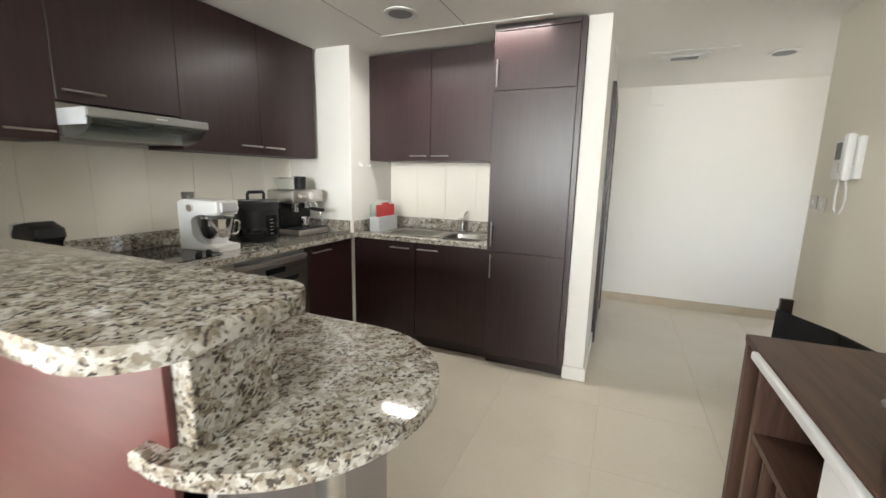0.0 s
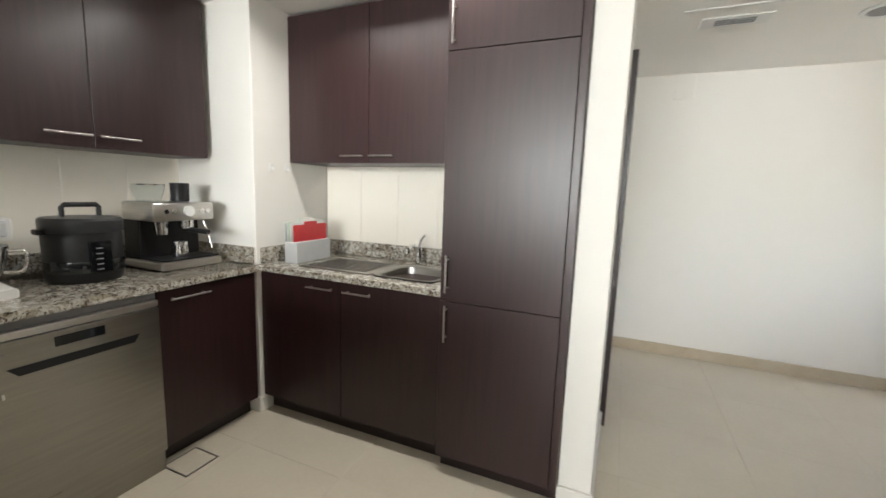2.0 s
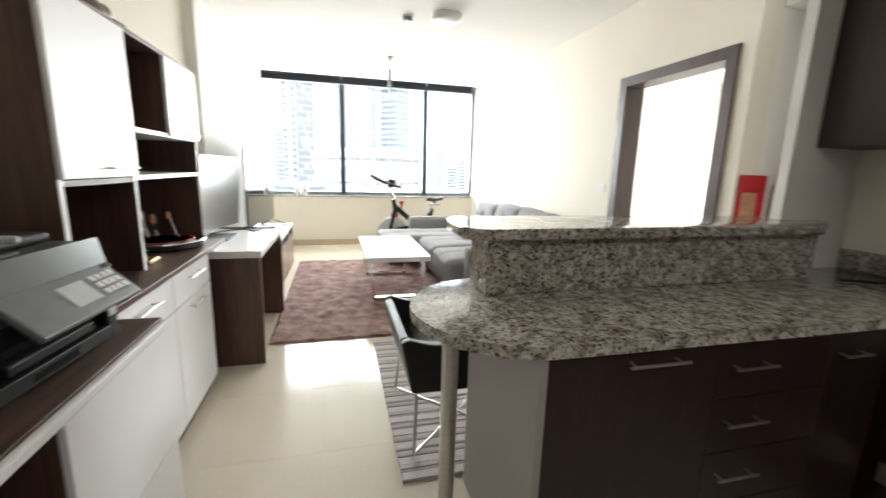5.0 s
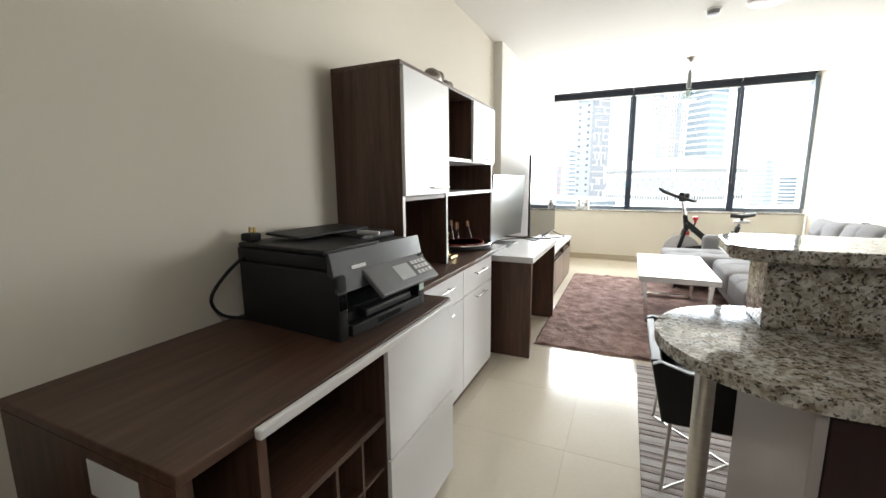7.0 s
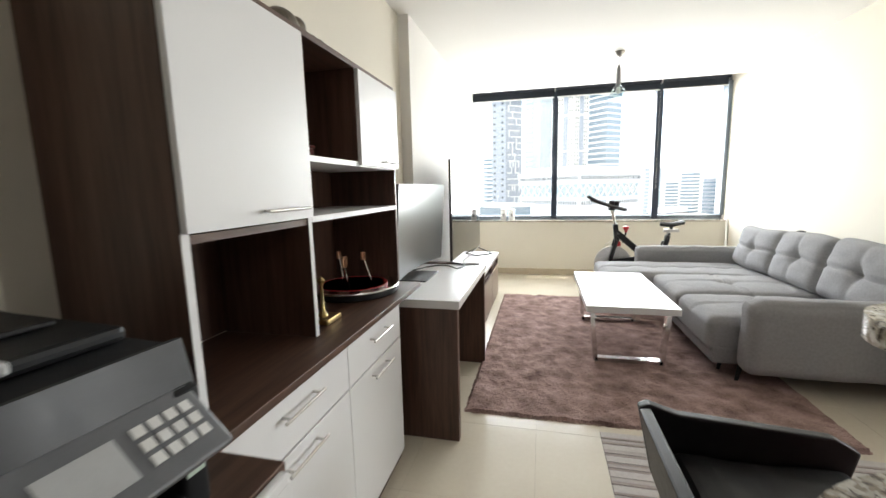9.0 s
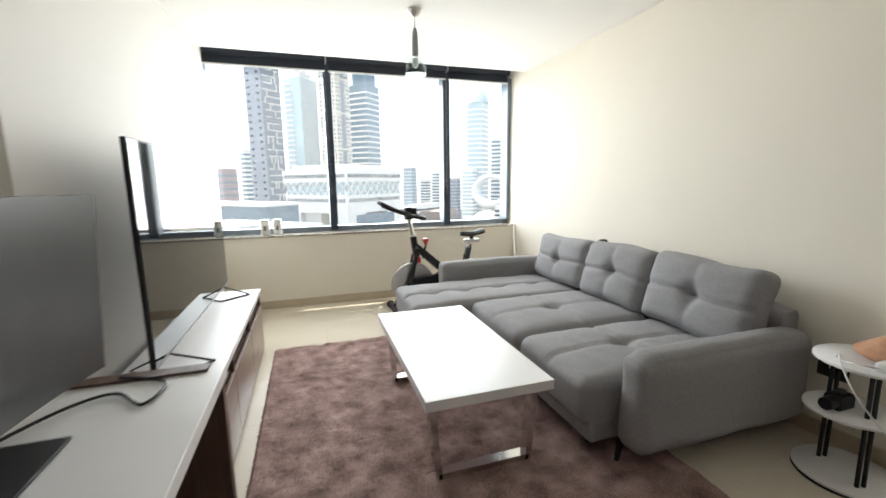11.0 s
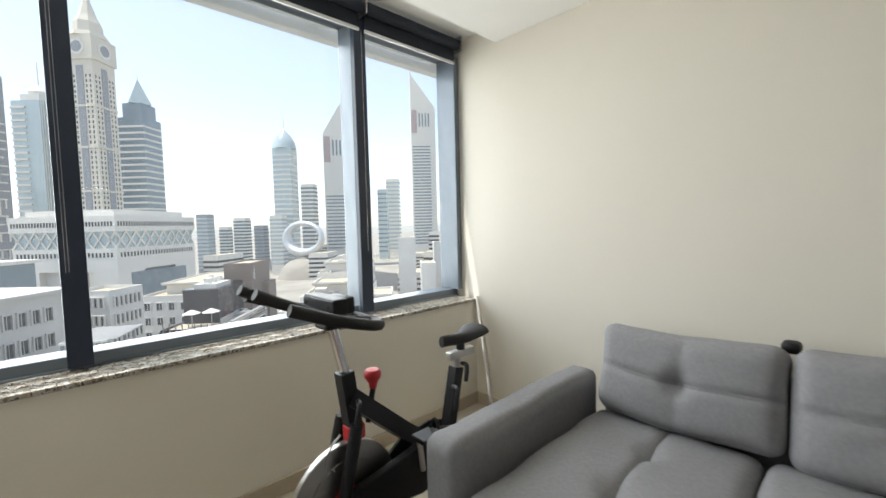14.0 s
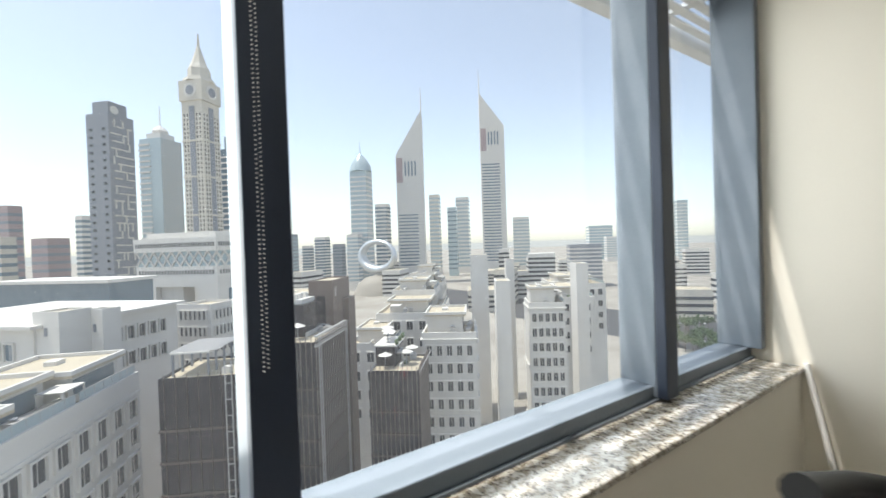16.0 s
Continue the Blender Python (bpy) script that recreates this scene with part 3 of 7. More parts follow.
for i in range(4):
    part("tile", box(-1.93 + i * 0.2825, -1.93 + i * 0.2825 + 0.281, 3.386, 3.394, 0.903, 1.499, bev=0.0012, seg=1), "walltile", ts)
# upper cabinets, hob run
UX = -2.255
UG = "kitchen wall units"
WU = "dark wenge wall cabinet with a slim steel handle"
for y0, y1, z0, h in ((0.425, 1.055, 1.492, ("y", 0.945, 1.53, 0.17)), (1.055, 1.620, 1.668, ("y", 1.155, 1.715, 0.17)), (1.620, 2.187, 1.492, ("y", 2.085, 1.545, 0.17)), (2.187, 2.742, 1.492, ("y", 2.285, 1.545, 0.17))):
    unit("wall_cabinet", -2.568, UX, y0, y1, z0, 2.343, "x+", [(y0, y1, z0, 2.34, h)], (WU if z0 < 1.6 else "short dark wenge wall cabinet above the extractor hood"), "cabinet", UG)
for x0, x1, hx in ((-1.934, -1.364, -1.46), (-1.364, -0.78, -1.27)):
    unit("wall_cabinet", x0, x1, 3.045, 3.385, 1.492, 2.33, "y-", [(x0, x1, 1.492, 2.33, ("x", hx, 1.53, 0.15))], WU + " above the sink", "cabinet", UG)
# sink run
unit("sink_cabinet", -1.932, -0.777, YS, 3.39, 0, 0.865, "y-", [(-1.932, -1.366, 0.10, 0.862, ("x", -1.49, 0.815, 0.17)), (-1.366, -0.777, 0.10, 0.862, ("x", -1.25, 0.815, 0.17))], "dark wenge sink cabinet with two doors", "cabinet", "kitchen base units", 0.10)
YF = 2.755
unit("tall_fridge_cabinet", -0.775, -0.202, YF, 3.39, 0, 2.335, "y-", [(-0.775, -0.236, 0.09, 0.856, ("z", -0.738, 0.755, 0.17)), (-0.775, -0.236, 0.856, 1.935, ("z", -0.738, 0.985, 0.17)), (-0.775, -0.236, 1.935, 2.30, ("z", -0.742, 2.04, 0.17)), (-0.236, -0.202, 0.09, 2.335, None), (-0.775, -0.236, 2.30, 2.335, None)], "tall dark wenge unit with a hidden fridge", "cabinet", "", 0.09)
# sink worktop with a cut-out for the basin
bm = box(-1.933, -1.22, 2.768, 3.384, 0.866, 0.902, bev=0.005)
bx(bm, -0.86, -0.777, 2.768, 3.384, 0.866, 0.902)
bx(bm, -1.22, -0.86, 2.768, 2.86, 0.866, 0.902, bev=0.005)
bx(bm, -1.22, -0.86, 3.21, 3.384, 0.866, 0.902)
solid("sink_worktop", bm, "granite", "speckled granite worktop around the sink", "worktop")
structure("upstand_sink", box(-1.93, -0.777, 3.368, 3.385, 0.903, 0.995, bev=0.003), "granite", "low granite upstand behind the sink", "upstand")
structure("upstand_sink_side", box(-1.934, -1.917, 2.80, 3.367, 0.903, 0.995, bev=0.003), "granite", "low granite upstand beside the sink", "upstand")


def kitchen_sink():
    t = thing("kitchen_sink", (-1.3, 3.03, 0.9), "stainless steel sink with drainer and square bowl", "sink")
    bm = box(-1.70, -1.225, 2.855, 3.20, 0.902, 0.908, bev=0.002)
    dr = part("drainer", bm, "inox", t, "ribbed steel drainer")
    for i in range(9):
        part("rib", box(-1.66, -1.27, 2.90 + i * 0.032, 2.906 + i * 0.032, 0.908, 0.911), "inox", dr)
    bm = B()
    rings = []
    for e, z in ((0.0, 0.909), (0.018, 0.909), (0.03, 0.90), (0.045, 0.77), (0.07, 0.752)):
        pts = []
        x0, x1, y0, y1, r = -1.225 + e, -0.85 - e, 2.85 + e, 3.215 - e, 0.06
        for cx, cy, a in ((x1 - r, y1 - r, 0), (x0 + r, y1 - r, 90), (x0 + r, y0 + r, 180), (x1 - r, y0 + r, 270)):
            pts += arc(cx, cy, r, a, a + 90, 5)
        rings.append([bm.verts.new((x, y, z)) for x, y in pts])
    for a, b in zip(rings, rings[1:]):
        n = len(a)
        for i in range(n):
            bm.faces.new((a[i], a[(i + 1) % n], b[(i + 1) % n], b[i]))
    bm.faces.new(rings[-1])
    part("bowl", bm, "inox", t, smooth=True)
    part("drain", cyl(B(), (-1.04, 3.03, 0.752), (-1.04, 3.03, 0.757), 0.035), "chrome", t, smooth=True)


kitchen_sink()


def tap():
    t = thing("kitchen_tap", (-1.16, 3.29, 0.902), "chrome single-lever kitchen tap behind the sink", "tap")
    part("base", lathe(B(), (-1.16, 3.29, 0.902), [(0.027, 0), (0.027, 0.008), (0.022, 0.012), (0.022, 0.095), (0.018, 0.11)]), "chrome", t, smooth=True)
    part("spout", tube(B(), bend([(-1.16, 3.29, 0.97), (-1.155, 3.24, 1.015), (-1.145, 3.17, 1.03), (-1.135, 3.11, 1.015), (-1.133, 3.10, 0.995)]), 0.012), "chrome", t, smooth=True)
    part("lever", tube(B(), bend([(-1.16, 3.29, 1.01), (-1.15, 3.30, 1.05), (-1.12, 3.29, 1.085)]), 0.008), "chrome", t, smooth=True)


tap()


def cutting_boards():
    t = thing("cutting_board_set", (-1.80, 3.05, 0.902), "cutting boards in a grey stand, red one in front", "cutting boards")
    m = pose(-1.80, 3.05, 0.902, 0, 0, 90)
    part("stand", box(-0.14, 0.14, -0.055, 0.055, 0.0, 0.145, bev=0.006, m=m), "palegrey", t, "pale grey plastic stand")
    part("stand_back", box(-0.14, 0.14, 0.046, 0.055, 0.145, 0.27, bev=0.003, m=m), "palegrey", t)
    for k, (mt, dz) in enumerate((("cardgreen", 0.005), ("white", 0.0), ("red", -0.015))):
        y = 0.036 - k * 0.028
        bm = box(-0.132, 0.132, y - 0.004, y + 0.004, 0.012, 0.275 + dz, bev=0.003, m=m)
        bx(bm, -0.05, 0.05, y - 0.004, y + 0.004, 0.27 + dz, 0.295 + dz, bev=0.003, m=m)
        part("board", bm, mt, t)
    t.scale = (0.84, 1.08, 0.86)


cutting_boards()


def hood():
    t = thing("extractor_hood", (-2.28, 1.34, 1.5), "slim steel extractor hood with a smoked glass visor", "extractor hood")
    y0, y1 = 1.057, 1.618
    part("body", box(-2.566, -2.262, y0, y1, 1.515, 1.664, bev=0.004), "inox", t)
    fs = part("front_strip", box(-2.262, -2.03, y0, y1, 1.592, 1.632, bev=0.006), "hoodgrey", t, "grey control strip")
    part("end_cap", box(-2.262, -2.04, y0 - 0.004, y0 - 0.0005, 1.56, 1.632, bev=0.001, seg=1), "palegrey", t)
    for i in range(4):
        part("button", cyl(B(), (-2.0305, 1.345 + i * 0.014, 1.615), (-2.026, 1.345 + i * 0.014, 1.615), 0.004, n=10), "white", fs)
    v = B()
    rows = []
    for i in range(9):
        a = i / 8
        rows.append([v.verts.new((-2.035 - 0.20 * a ** 1.5, y, 1.588 - 0.078 * math.sin(a * 1.5))) for y in (y0 + 0.02, y1 - 0.012)])
    low = [[v.verts.new((w.co.x - 0.005, w.co.y, w.co.z - 0.003)) for w in r] for r in rows]
    for a, b in zip(rows, rows[1:]):
        v.faces.new((a[0], a[1], b[1], b[0]))
    for a, b in zip(low, low[1:]):
        v.faces.new((a[0], b[0], b[1], a[1]))
    part("visor", v, "smoke", t, "curved smoked glass visor", smooth=True)
    for a, b in ((y0 + 0.015, 1.333), (1.343, y1 - 0.015)):
        fl = part("filter", box(-2.255, -2.06, a, b, 1.578, 1.590, bev=0.002), "hoodgrey", t, "grey grease filter panel")
        part("lamp_lens", box(-2.17, -2.12, (a + b) / 2 - 0.045, (a + b) / 2 + 0.045, 1.574, 1.5775, bev=0.002, seg=1), "palegrey", fl)
    part("divider", box(-2.255, -2.07, 1.334, 1.342, 1.568, 1.5775), "palegrey", t)
    part("underside", box(-2.26, -2.24, y0 + 0.01, y1 - 0.01, 1.512, 1.577), "hoodgrey", t)


hood()


def oven():
    t = thing("built_in_oven", (XF, 1.34, 0.26), "built-in steel oven with a black glass door", "oven")
    y0, y1 = 1.064, 1.616
    part("body", box(-2.5, XF - 0.004, y0, y1, 0.277, 0.862), "black", t)
    p = part("control_panel", box(XF - 0.003, XF + 0.022, y0, y1, 0.742, 0.862, bev=0.003), "steel", t)
    for y in (1.305, 1.372):
        part("knob", cyl(B(), (XF + 0.022, y, 0.80), (XF + 0.045, y, 0.80), 0.021, 0.018, 20), "black", p, "black oven knob", smooth=True)
    for y, w in ((1.19, 0.07), (1.50, 0.06)):
        part("marking", box(XF + 0.0225, XF + 0.0235, y, y + w, 0.80, 0.803), "grey", p)
    d = part("door", box(XF - 0.003, XF + 0.018, y0, y1, 0.358, 0.738, bev=0.003), "blackglass", t)
    part("window", box(XF + 0.0185, XF + 0.0195, y0 + 0.15, y1 - 0.09, 0.43, 0.62), "screen", d)
    part("handle", cyl(B(), (XF + 0.05, y0 + 0.05, 0.705), (XF + 0.05, y1 - 0.05, 0.705), 0.008), "black", d, smooth=True)
    part("bottom_strip", box(XF - 0.003, XF + 0.018, y0, y1, 0.278, 0.355, bev=0.003), "steel", t)


oven()


def dishwasher():
    t = thing("dishwasher", (XF, 1.92, 0), "freestanding stainless steel dishwasher under the worktop", "dishwasher")
    y0, y1 = 1.622, 2.212
    part("body", box(-2.5, XF - 0.006, y0, y1, 0.02, 0.862), "grey", t)
    part("top_edge", box(XF - 0.03, XF + 0.022, y0 + 0.004, y1 - 0.004, 0.800, 0.828, bev=0.004), "steel", t)
    d = part("door", box(XF - 0.005, XF + 0.024, y0 + 0.004, y1 - 0.004, 0.105, 0.796, bev=0.004), "inox", t)
    part("display", box(XF + 0.0245, XF + 0.0265, 1.835, 1.995, 0.738, 0.775, bev=0.002), "blackglass", d)
    bm = prism(B(), [(1.70, 0.700), (2.12, 0.700), (2.10, 0.668), (1.73, 0.668)], 0, 0.003)
    for v in bm.verts:
        v.co = Vector((XF + 0.0245 + v.co.z, v.co.x, v.co.y))
    part("grip", bm, "black", d, "dark grip recess")
    part("nameplate", box(XF + 0.0245, XF + 0.0255, 1.655, 1.70, 0.753, 0.758), "grey", d)
    for a, b in ((1.66, 1.675), (1.682, 1.69)):
        part("magnet", box(XF + 0.0245, XF + 0.0285, a, b, 0.60, 0.62, bev=0.002), "white", d)
    part("kickplate", box(XF - 0.03, XF + 0.004, y0 + 0.006, y1 - 0.006, 0.0, 0.10, bev=0.002), "inox", t)


dishwasher()


def hob():
    t = thing("ceramic_hob", (-2.23, 1.33, 0.902), "black ceramic hob set in the granite worktop", "hob")
    part("glass_plate", box(-2.50, -1.99, 1.045, 1.61, 0.9025, 0.908, bev=0.002), "blackglass", t)
    for i, y in enumerate((1.50, 1.535, 1.57, 1.59)):
        part("knob", cyl(B(), (-2.04 - 0.035 * (i % 2), y, 0.908), (-2.04 - 0.035 * (i % 2), y, 0.93), 0.014, 0.012, 16), "black", t, smooth=True)


hob()


def wall_plate(name, x, y, z, w, h, out, mat, label, cat, bits=2, group=""):
    """A plate on a wall; out is the way it faces."""
    t = thing(name, (x, y, z), label, cat, group)
    o = Vector(out)
    s = Vector((-o.y, o.x, 0))

    def pl(a0, a1, z0, z1, d0, d1, bev=0.002):
        p, q = Vector((x, y, 0)) + s * a0 + o * d0, Vector((x, y, 0)) + s * a1 + o * d1
        return box(min(p.x, q.x), max(p.x, q.x), min(p.y, q.y), max(p.y, q.y), z + z0, z + z1, bev=bev, seg=1)
    part("plate", pl(-w / 2, w / 2, -h / 2, h / 2, 0.0005, 0.009), mat, t)
    for i in range(bits):
        c = -w / 2 + w * (i + 0.5) / bits
        if cat == "switch":
            part("rocker", pl(c - 0.009, c + 0.009, -0.016, 0.016, 0.009, 0.014), "white", t)
        else:
            for dx, dz in ((0, 0.016), (-0.012, -0.012), (0.012, -0.012)):
                part("pin_slot", pl(c + dx - 0.003, c + dx + 0.003, dz - 0.006, dz + 0.006, 0.009, 0.0095, 0.0005), "black", t)
            part("rocker", pl(c + 0.018, c + 0.028, 0.008, 0.026, 0.009, 0.013), "white", t)
    return t


wall_plate("wall_socket", -2.569, 0.665, 1.215, 0.15, 0.085, (1, 0, 0), "white", "white double socket on the splashback", "socket", 2, "kitchen sockets")
wall_plate("wall_socket", -2.569, 0.83, 1.215, 0.15, 0.085, (1, 0, 0), "white", "white double socket on the splashback", "socket", 2, "kitchen sockets")
wall_plate("wall_switch", -2.569, 1.835, 1.195, 0.085, 0.085, (1, 0, 0), "steel", "steel cooker switch on the splashback", "switch", 1)
wall_plate("light_switch", XE, 3.235, 1.262, 0.085, 0.085, (-1, 0, 0), "steel", "steel light switch by the intercom", "switch", 1, "hall switches")
wall_plate("light_switch", XE, 3.115, 1.250, 0.085, 0.085, (-1, 0, 0), "steel", "steel light switch by the intercom", "switch", 1, "hall switches")
wall_plate("wall_socket", XS, -4.70, 0.30, 0.086, 0.086, (1, 0, 0), "steel", "steel socket low on the wall by the window", "socket", 1, "living sockets")
wall_plate("wall_socket", XS, -4.58, 0.30, 0.086, 0.086, (1, 0, 0), "steel", "steel socket low on the wall by the window", "socket", 1, "living sockets")
wall_plate("wall_socket", XS, -1.72, 0.40, 0.14, 0.086, (1, 0, 0), "black", "dark socket behind the side table", "socket", 2, "living sockets")
wall_plate("light_switch", XS, -1.52, 1.21, 0.085, 0.085, (1, 0, 0), "white", "white light switch beside the doorway", "switch", 1)


def intercom():
    t = thing("intercom", (XE, 2.880, 1.5), "white wall intercom with a handset and dark screen", "intercom")
    x = XE
    part("body", box(x - 0.035, x - 0.0005, 2.745, 3.000, 1.40, 1.615, bev=0.010), "white", t, smooth=True)
    part("screen", box(x - 0.038, x - 0.0355, 2.885, 2.975, 1.505, 1.595), "screen", t)
    hs = part("handset", box(x - 0.078, x - 0.036, 2.755, 2.815, 1.39, 1.63, bev=0.016), "white", t, smooth=True)
    for z in (1.42, 1.60):
        part("earpiece", cyl(B(), (x - 0.079, 2.785, z), (x - 0.082, 2.785, z), 0.018, n=16), "white", hs, smooth=True)
    for i in range(4):
        part("button", box(x - 0.038, x - 0.0355, 2.900, 2.920, 1.42 + i * 0.018, 1.43 + i * 0.018, bev=0.001, seg=1), "grey", t)
    part("cord", tube(B(), bend([(x - 0.04, 2.800, 1.395), (x - 0.035, 2.780, 1.30), (x - 0.03, 2.830, 1.225), (x - 0.03, 2.890, 1.235), (x - 0.03, 2.910, 1.32), (x - 0.03, 2.900, 1.405)]), 0.006), "white", t, smooth=True)


intercom()


def mixer():
    t = thing("stand_mixer", (-2.24, 1.725, 0.902), "white stand mixer with a steel bowl", "stand mixer")
    c = pose(-2.24, 1.725, 0.902, 0, 0, 6)
    bm = prism(B(), [(-0.14, 0.0), (0.16, 0.0), (0.16, 0.035), (0.0, 0.045), (-0.045, 0.085), (-0.05, 0.18), (-0.03, 0.21), (0.02, 0.215), (0.15, 0.215), (0.165, 0.25), (0.16, 0.30), (-0.10, 0.305), (-0.14, 0.29)], -0.085, 0.085, bev=0.012)
    for v in bm.verts:
        v.co = c @ Vector((v.co.x, v.co.z, v.co.y))
    part("body", bm, "white", t, "white C-shaped body", smooth=True)
    part("foot", box(-0.13, 0.155, -0.078, 0.078, -0.001, 0.006, m=c), "rubber", t)
    part("front_cap", box(0.158, 0.178, -0.06, 0.06, 0.232, 0.29, bev=0.008, m=c), "palegrey", t, "pale grey front cap")
    part("planet_hub", cyl(B(), c @ Vector((0.06, 0, 0.214)), c @ Vector((0.06, 0, 0.185)), 0.05, 0.042, 24), "steel", t, smooth=True)
    p = c @ Vector((0.06, 0.0, 0.04))
    part("bowl", lathe(B(), p, [(0.05, 0), (0.058, 0.01), (0.082, 0.05), (0.098, 0.11), (0.105, 0.155), (0.101, 0.155), (0.094, 0.11), (0.0, 0.03)], 32), "chrome", t, "polished steel bowl", smooth=True)
    part("bowl_handle", tube(B(), bend([p + Vector((0.02, 0.10, 0.13)), p + Vector((0.03, 0.145, 0.12)), p + Vector((0.02, 0.135, 0.05)), p + Vector((0.01, 0.08, 0.05))]), 0.007), "chrome", t, smooth=True)
    part("speed_knob", cyl(B(), c @ Vector((-0.03, -0.085, 0.255)), c @ Vector((-0.03, -0.10, 0.255)), 0.022), "chrome", t, smooth=True)


mixer()


def multicooker():
    t = thing("pressure_cooker", (-2.26, 2.115, 0.902), "tall black electric pressure cooker with a lid handle", "pressure cooker")
    c = (-2.26, 2.115, 0.902)
    part("body", lathe(B(), c, [(0.15, 0), (0.16, 0.01), (0.165, 0.04), (0.167, 0.22), (0.162, 0.245)], 36), "black", t, smooth=True)
    part("band", lathe(B(), c, [(0.1675, 0.05), (0.169, 0.055), (0.169, 0.10), (0.1675, 0.105)], 36), "blackglass", t, smooth=True)
    part("lid", lathe(B(), c, [(0.170, 0.236), (0.174, 0.242), (0.174, 0.292), (0.165, 0.303), (0.06, 0.308), (0.0, 0.309)], 36), "lidgrey", t, "flat dark grey lid", smooth=True)
    h = Vector(c)
    part("lid_handle", tube(B(), [h + Vector((0, -0.082, 0.30)), h + Vector((0, -0.082, 0.35)), h + Vector((0, -0.07, 0.362)), h + Vector((0, 0.07, 0.362)), h + Vector((0, 0.082, 0.35)), h + Vector((0, 0.082, 0.30))], 0.012), "black", t, smooth=True)
    for s in (-1, 1):
        part("side_grip", box(-2.29, -2.23, 2.11 + s * 0.165 - 0.03, 2.11 + s * 0.165 + 0.03, 1.13, 1.155, bev=0.008), "black", t)
    part("control_panel", box(-2.11, -2.088, 2.06, 2.16, 0.95, 1.10, bev=0.006), "blackglass", t)
    for i in range(5):
        part("marking", box(-2.0878, -2.087, 2.085, 2.115, 0.965 + i * 0.025, 0.970 + i * 0.025), "grey", t)
    t.scale = (0.85, 0.85, 0.93)


multicooker()


def espresso_machine():
    t = thing("espresso_machine", (-2.27, 2.52, 0.902), "brushed steel espresso machine with grinder hopper", "coffee machine")
    x, y, z = -2.27, 2.52, 0.902
    part("base", box(x - 0.14, x + 0.17, y - 0.165, y + 0.165, z + 0.005, z + 0.05, bev=0.01), "steel", t)
    part("drip_tray", box(x + 0.0, x + 0.165, y - 0.15, y + 0.15, z + 0.051, z + 0.058), "black", t)
    part("back", box(x - 0.14, x - 0.01, y - 0.16, y + 0.16, z + 0.05, z + 0.26, bev=0.006), "black", t)
    part("head", box(x - 0.14, x + 0.12, y - 0.165, y + 0.165, z + 0.25, z + 0.345, bev=0.012), "steel", t, smooth=True)
    part("gauge", cyl(B(), (x + 0.12, y + 0.02, z + 0.30), (x + 0.128, y + 0.02, z + 0.30), 0.028), "white", t, smooth=True)
    for d in (-0.10, -0.06, 0.09, 0.125):
        part("button", cyl(B(), (x + 0.12, y + d, z + 0.30), (x + 0.126, y + d, z + 0.30), 0.012), "chrome", t, smooth=True)
    part("hopper", lathe(B(), (x - 0.03, y - 0.09, z + 0.345), [(0.05, 0), (0.055, 0.01), (0.075, 0.07), (0.07, 0.085), (0.0, 0.09)]), "clear", t, "clear bean hopper", smooth=True)
    part("hopper_lid", lathe(B(), (x - 0.03, y - 0.09, z + 0.43), [(0.074, 0), (0.076, 0.006), (0.0, 0.012)]), "chrome", t, smooth=True)
    part("cup", lathe(B(), (x - 0.03, y + 0.075, z + 0.346), [(0.045, 0), (0.047, 0.10), (0.043, 0.10), (0.04, 0.01), (0, 0.01)]), "black", t, "dark cup resting on top", smooth=True)
    part("group_head", cyl(B(), (x + 0.06, y + 0.04, z + 0.25), (x + 0.06, y + 0.04, z + 0.205), 0.036), "chrome", t, smooth=True)
    part("portafilter", tube(B(), [(x + 0.06, y + 0.04, z + 0.2), (x + 0.10, y + 0.045, z + 0.198), (x + 0.21, y + 0.06, z + 0.19)], 0.014), "black", t, smooth=True)
    part("grinder_spout", cyl(B(), (x + 0.06, y - 0.09, z + 0.25), (x + 0.06, y - 0.09, z + 0.18), 0.032, 0.025), "chrome", t, smooth=True)
    part("steam_wand", tube(B(), bend([(x + 0.07, y + 0.13, z + 0.25), (x + 0.10, y + 0.14, z + 0.17), (x + 0.12, y + 0.145, z + 0.09)]), 0.006), "chrome", t, smooth=True)
    part("jug", lathe(B(), (x + 0.09, y - 0.02, z + 0.058), [(0.035, 0), (0.04, 0.02), (0.036, 0.08), (0.032, 0.08), (0.03, 0.02), (0, 0.01)]), "chrome", t, smooth=True)


espresso_machine()


def pod_machine():
    t = thing("pod_coffee_machine", (-2.27, 0.945, 0.902), "small black pod coffee machine with a white label", "coffee machine")
    x, y, z = -2.25, 0.95, 0.902
    bm = prism(B(), [(-0.16, 0), (0.09, 0), (0.09, 0.03), (0.0, 0.04), (0.0, 0.15), (0.06, 0.17), (0.05, 0.21), (-0.03, 0.235), (-0.13, 0.22), (-0.16, 0.18)], -0.055, 0.055, bev=0.012)
    for v in bm.verts:
        v.co = Vector((x + v.co.x, y + v.co.z, z + v.co.y))
    part("body", bm, "black", t, smooth=True)
    part("label", box(x + 0.0005, x + 0.0025, y - 0.04, y + 0.04, z + 0.075, z + 0.115), "white", t)
    part("tray", box(x + 0.01, x + 0.085, y - 0.045, y + 0.045, z + 0.031, z + 0.037), "grey", t)
    part("water_tank", box(x - 0.20, x - 0.155, y - 0.045, y + 0.045, z + 0.0, z + 0.22, bev=0.01), "clear", t)
    solid("power_cable", tube(B(), bend([(-2.44, 0.90, 0.906), (-2.40, 0.78, 0.91), (-2.30, 0.70, 0.907), (-2.22, 0.66, 0.907), (-2.30, 0.60, 0.907)]), 0.006, 8), "black", "black power cable lying on the worktop", "cable", smooth=True)


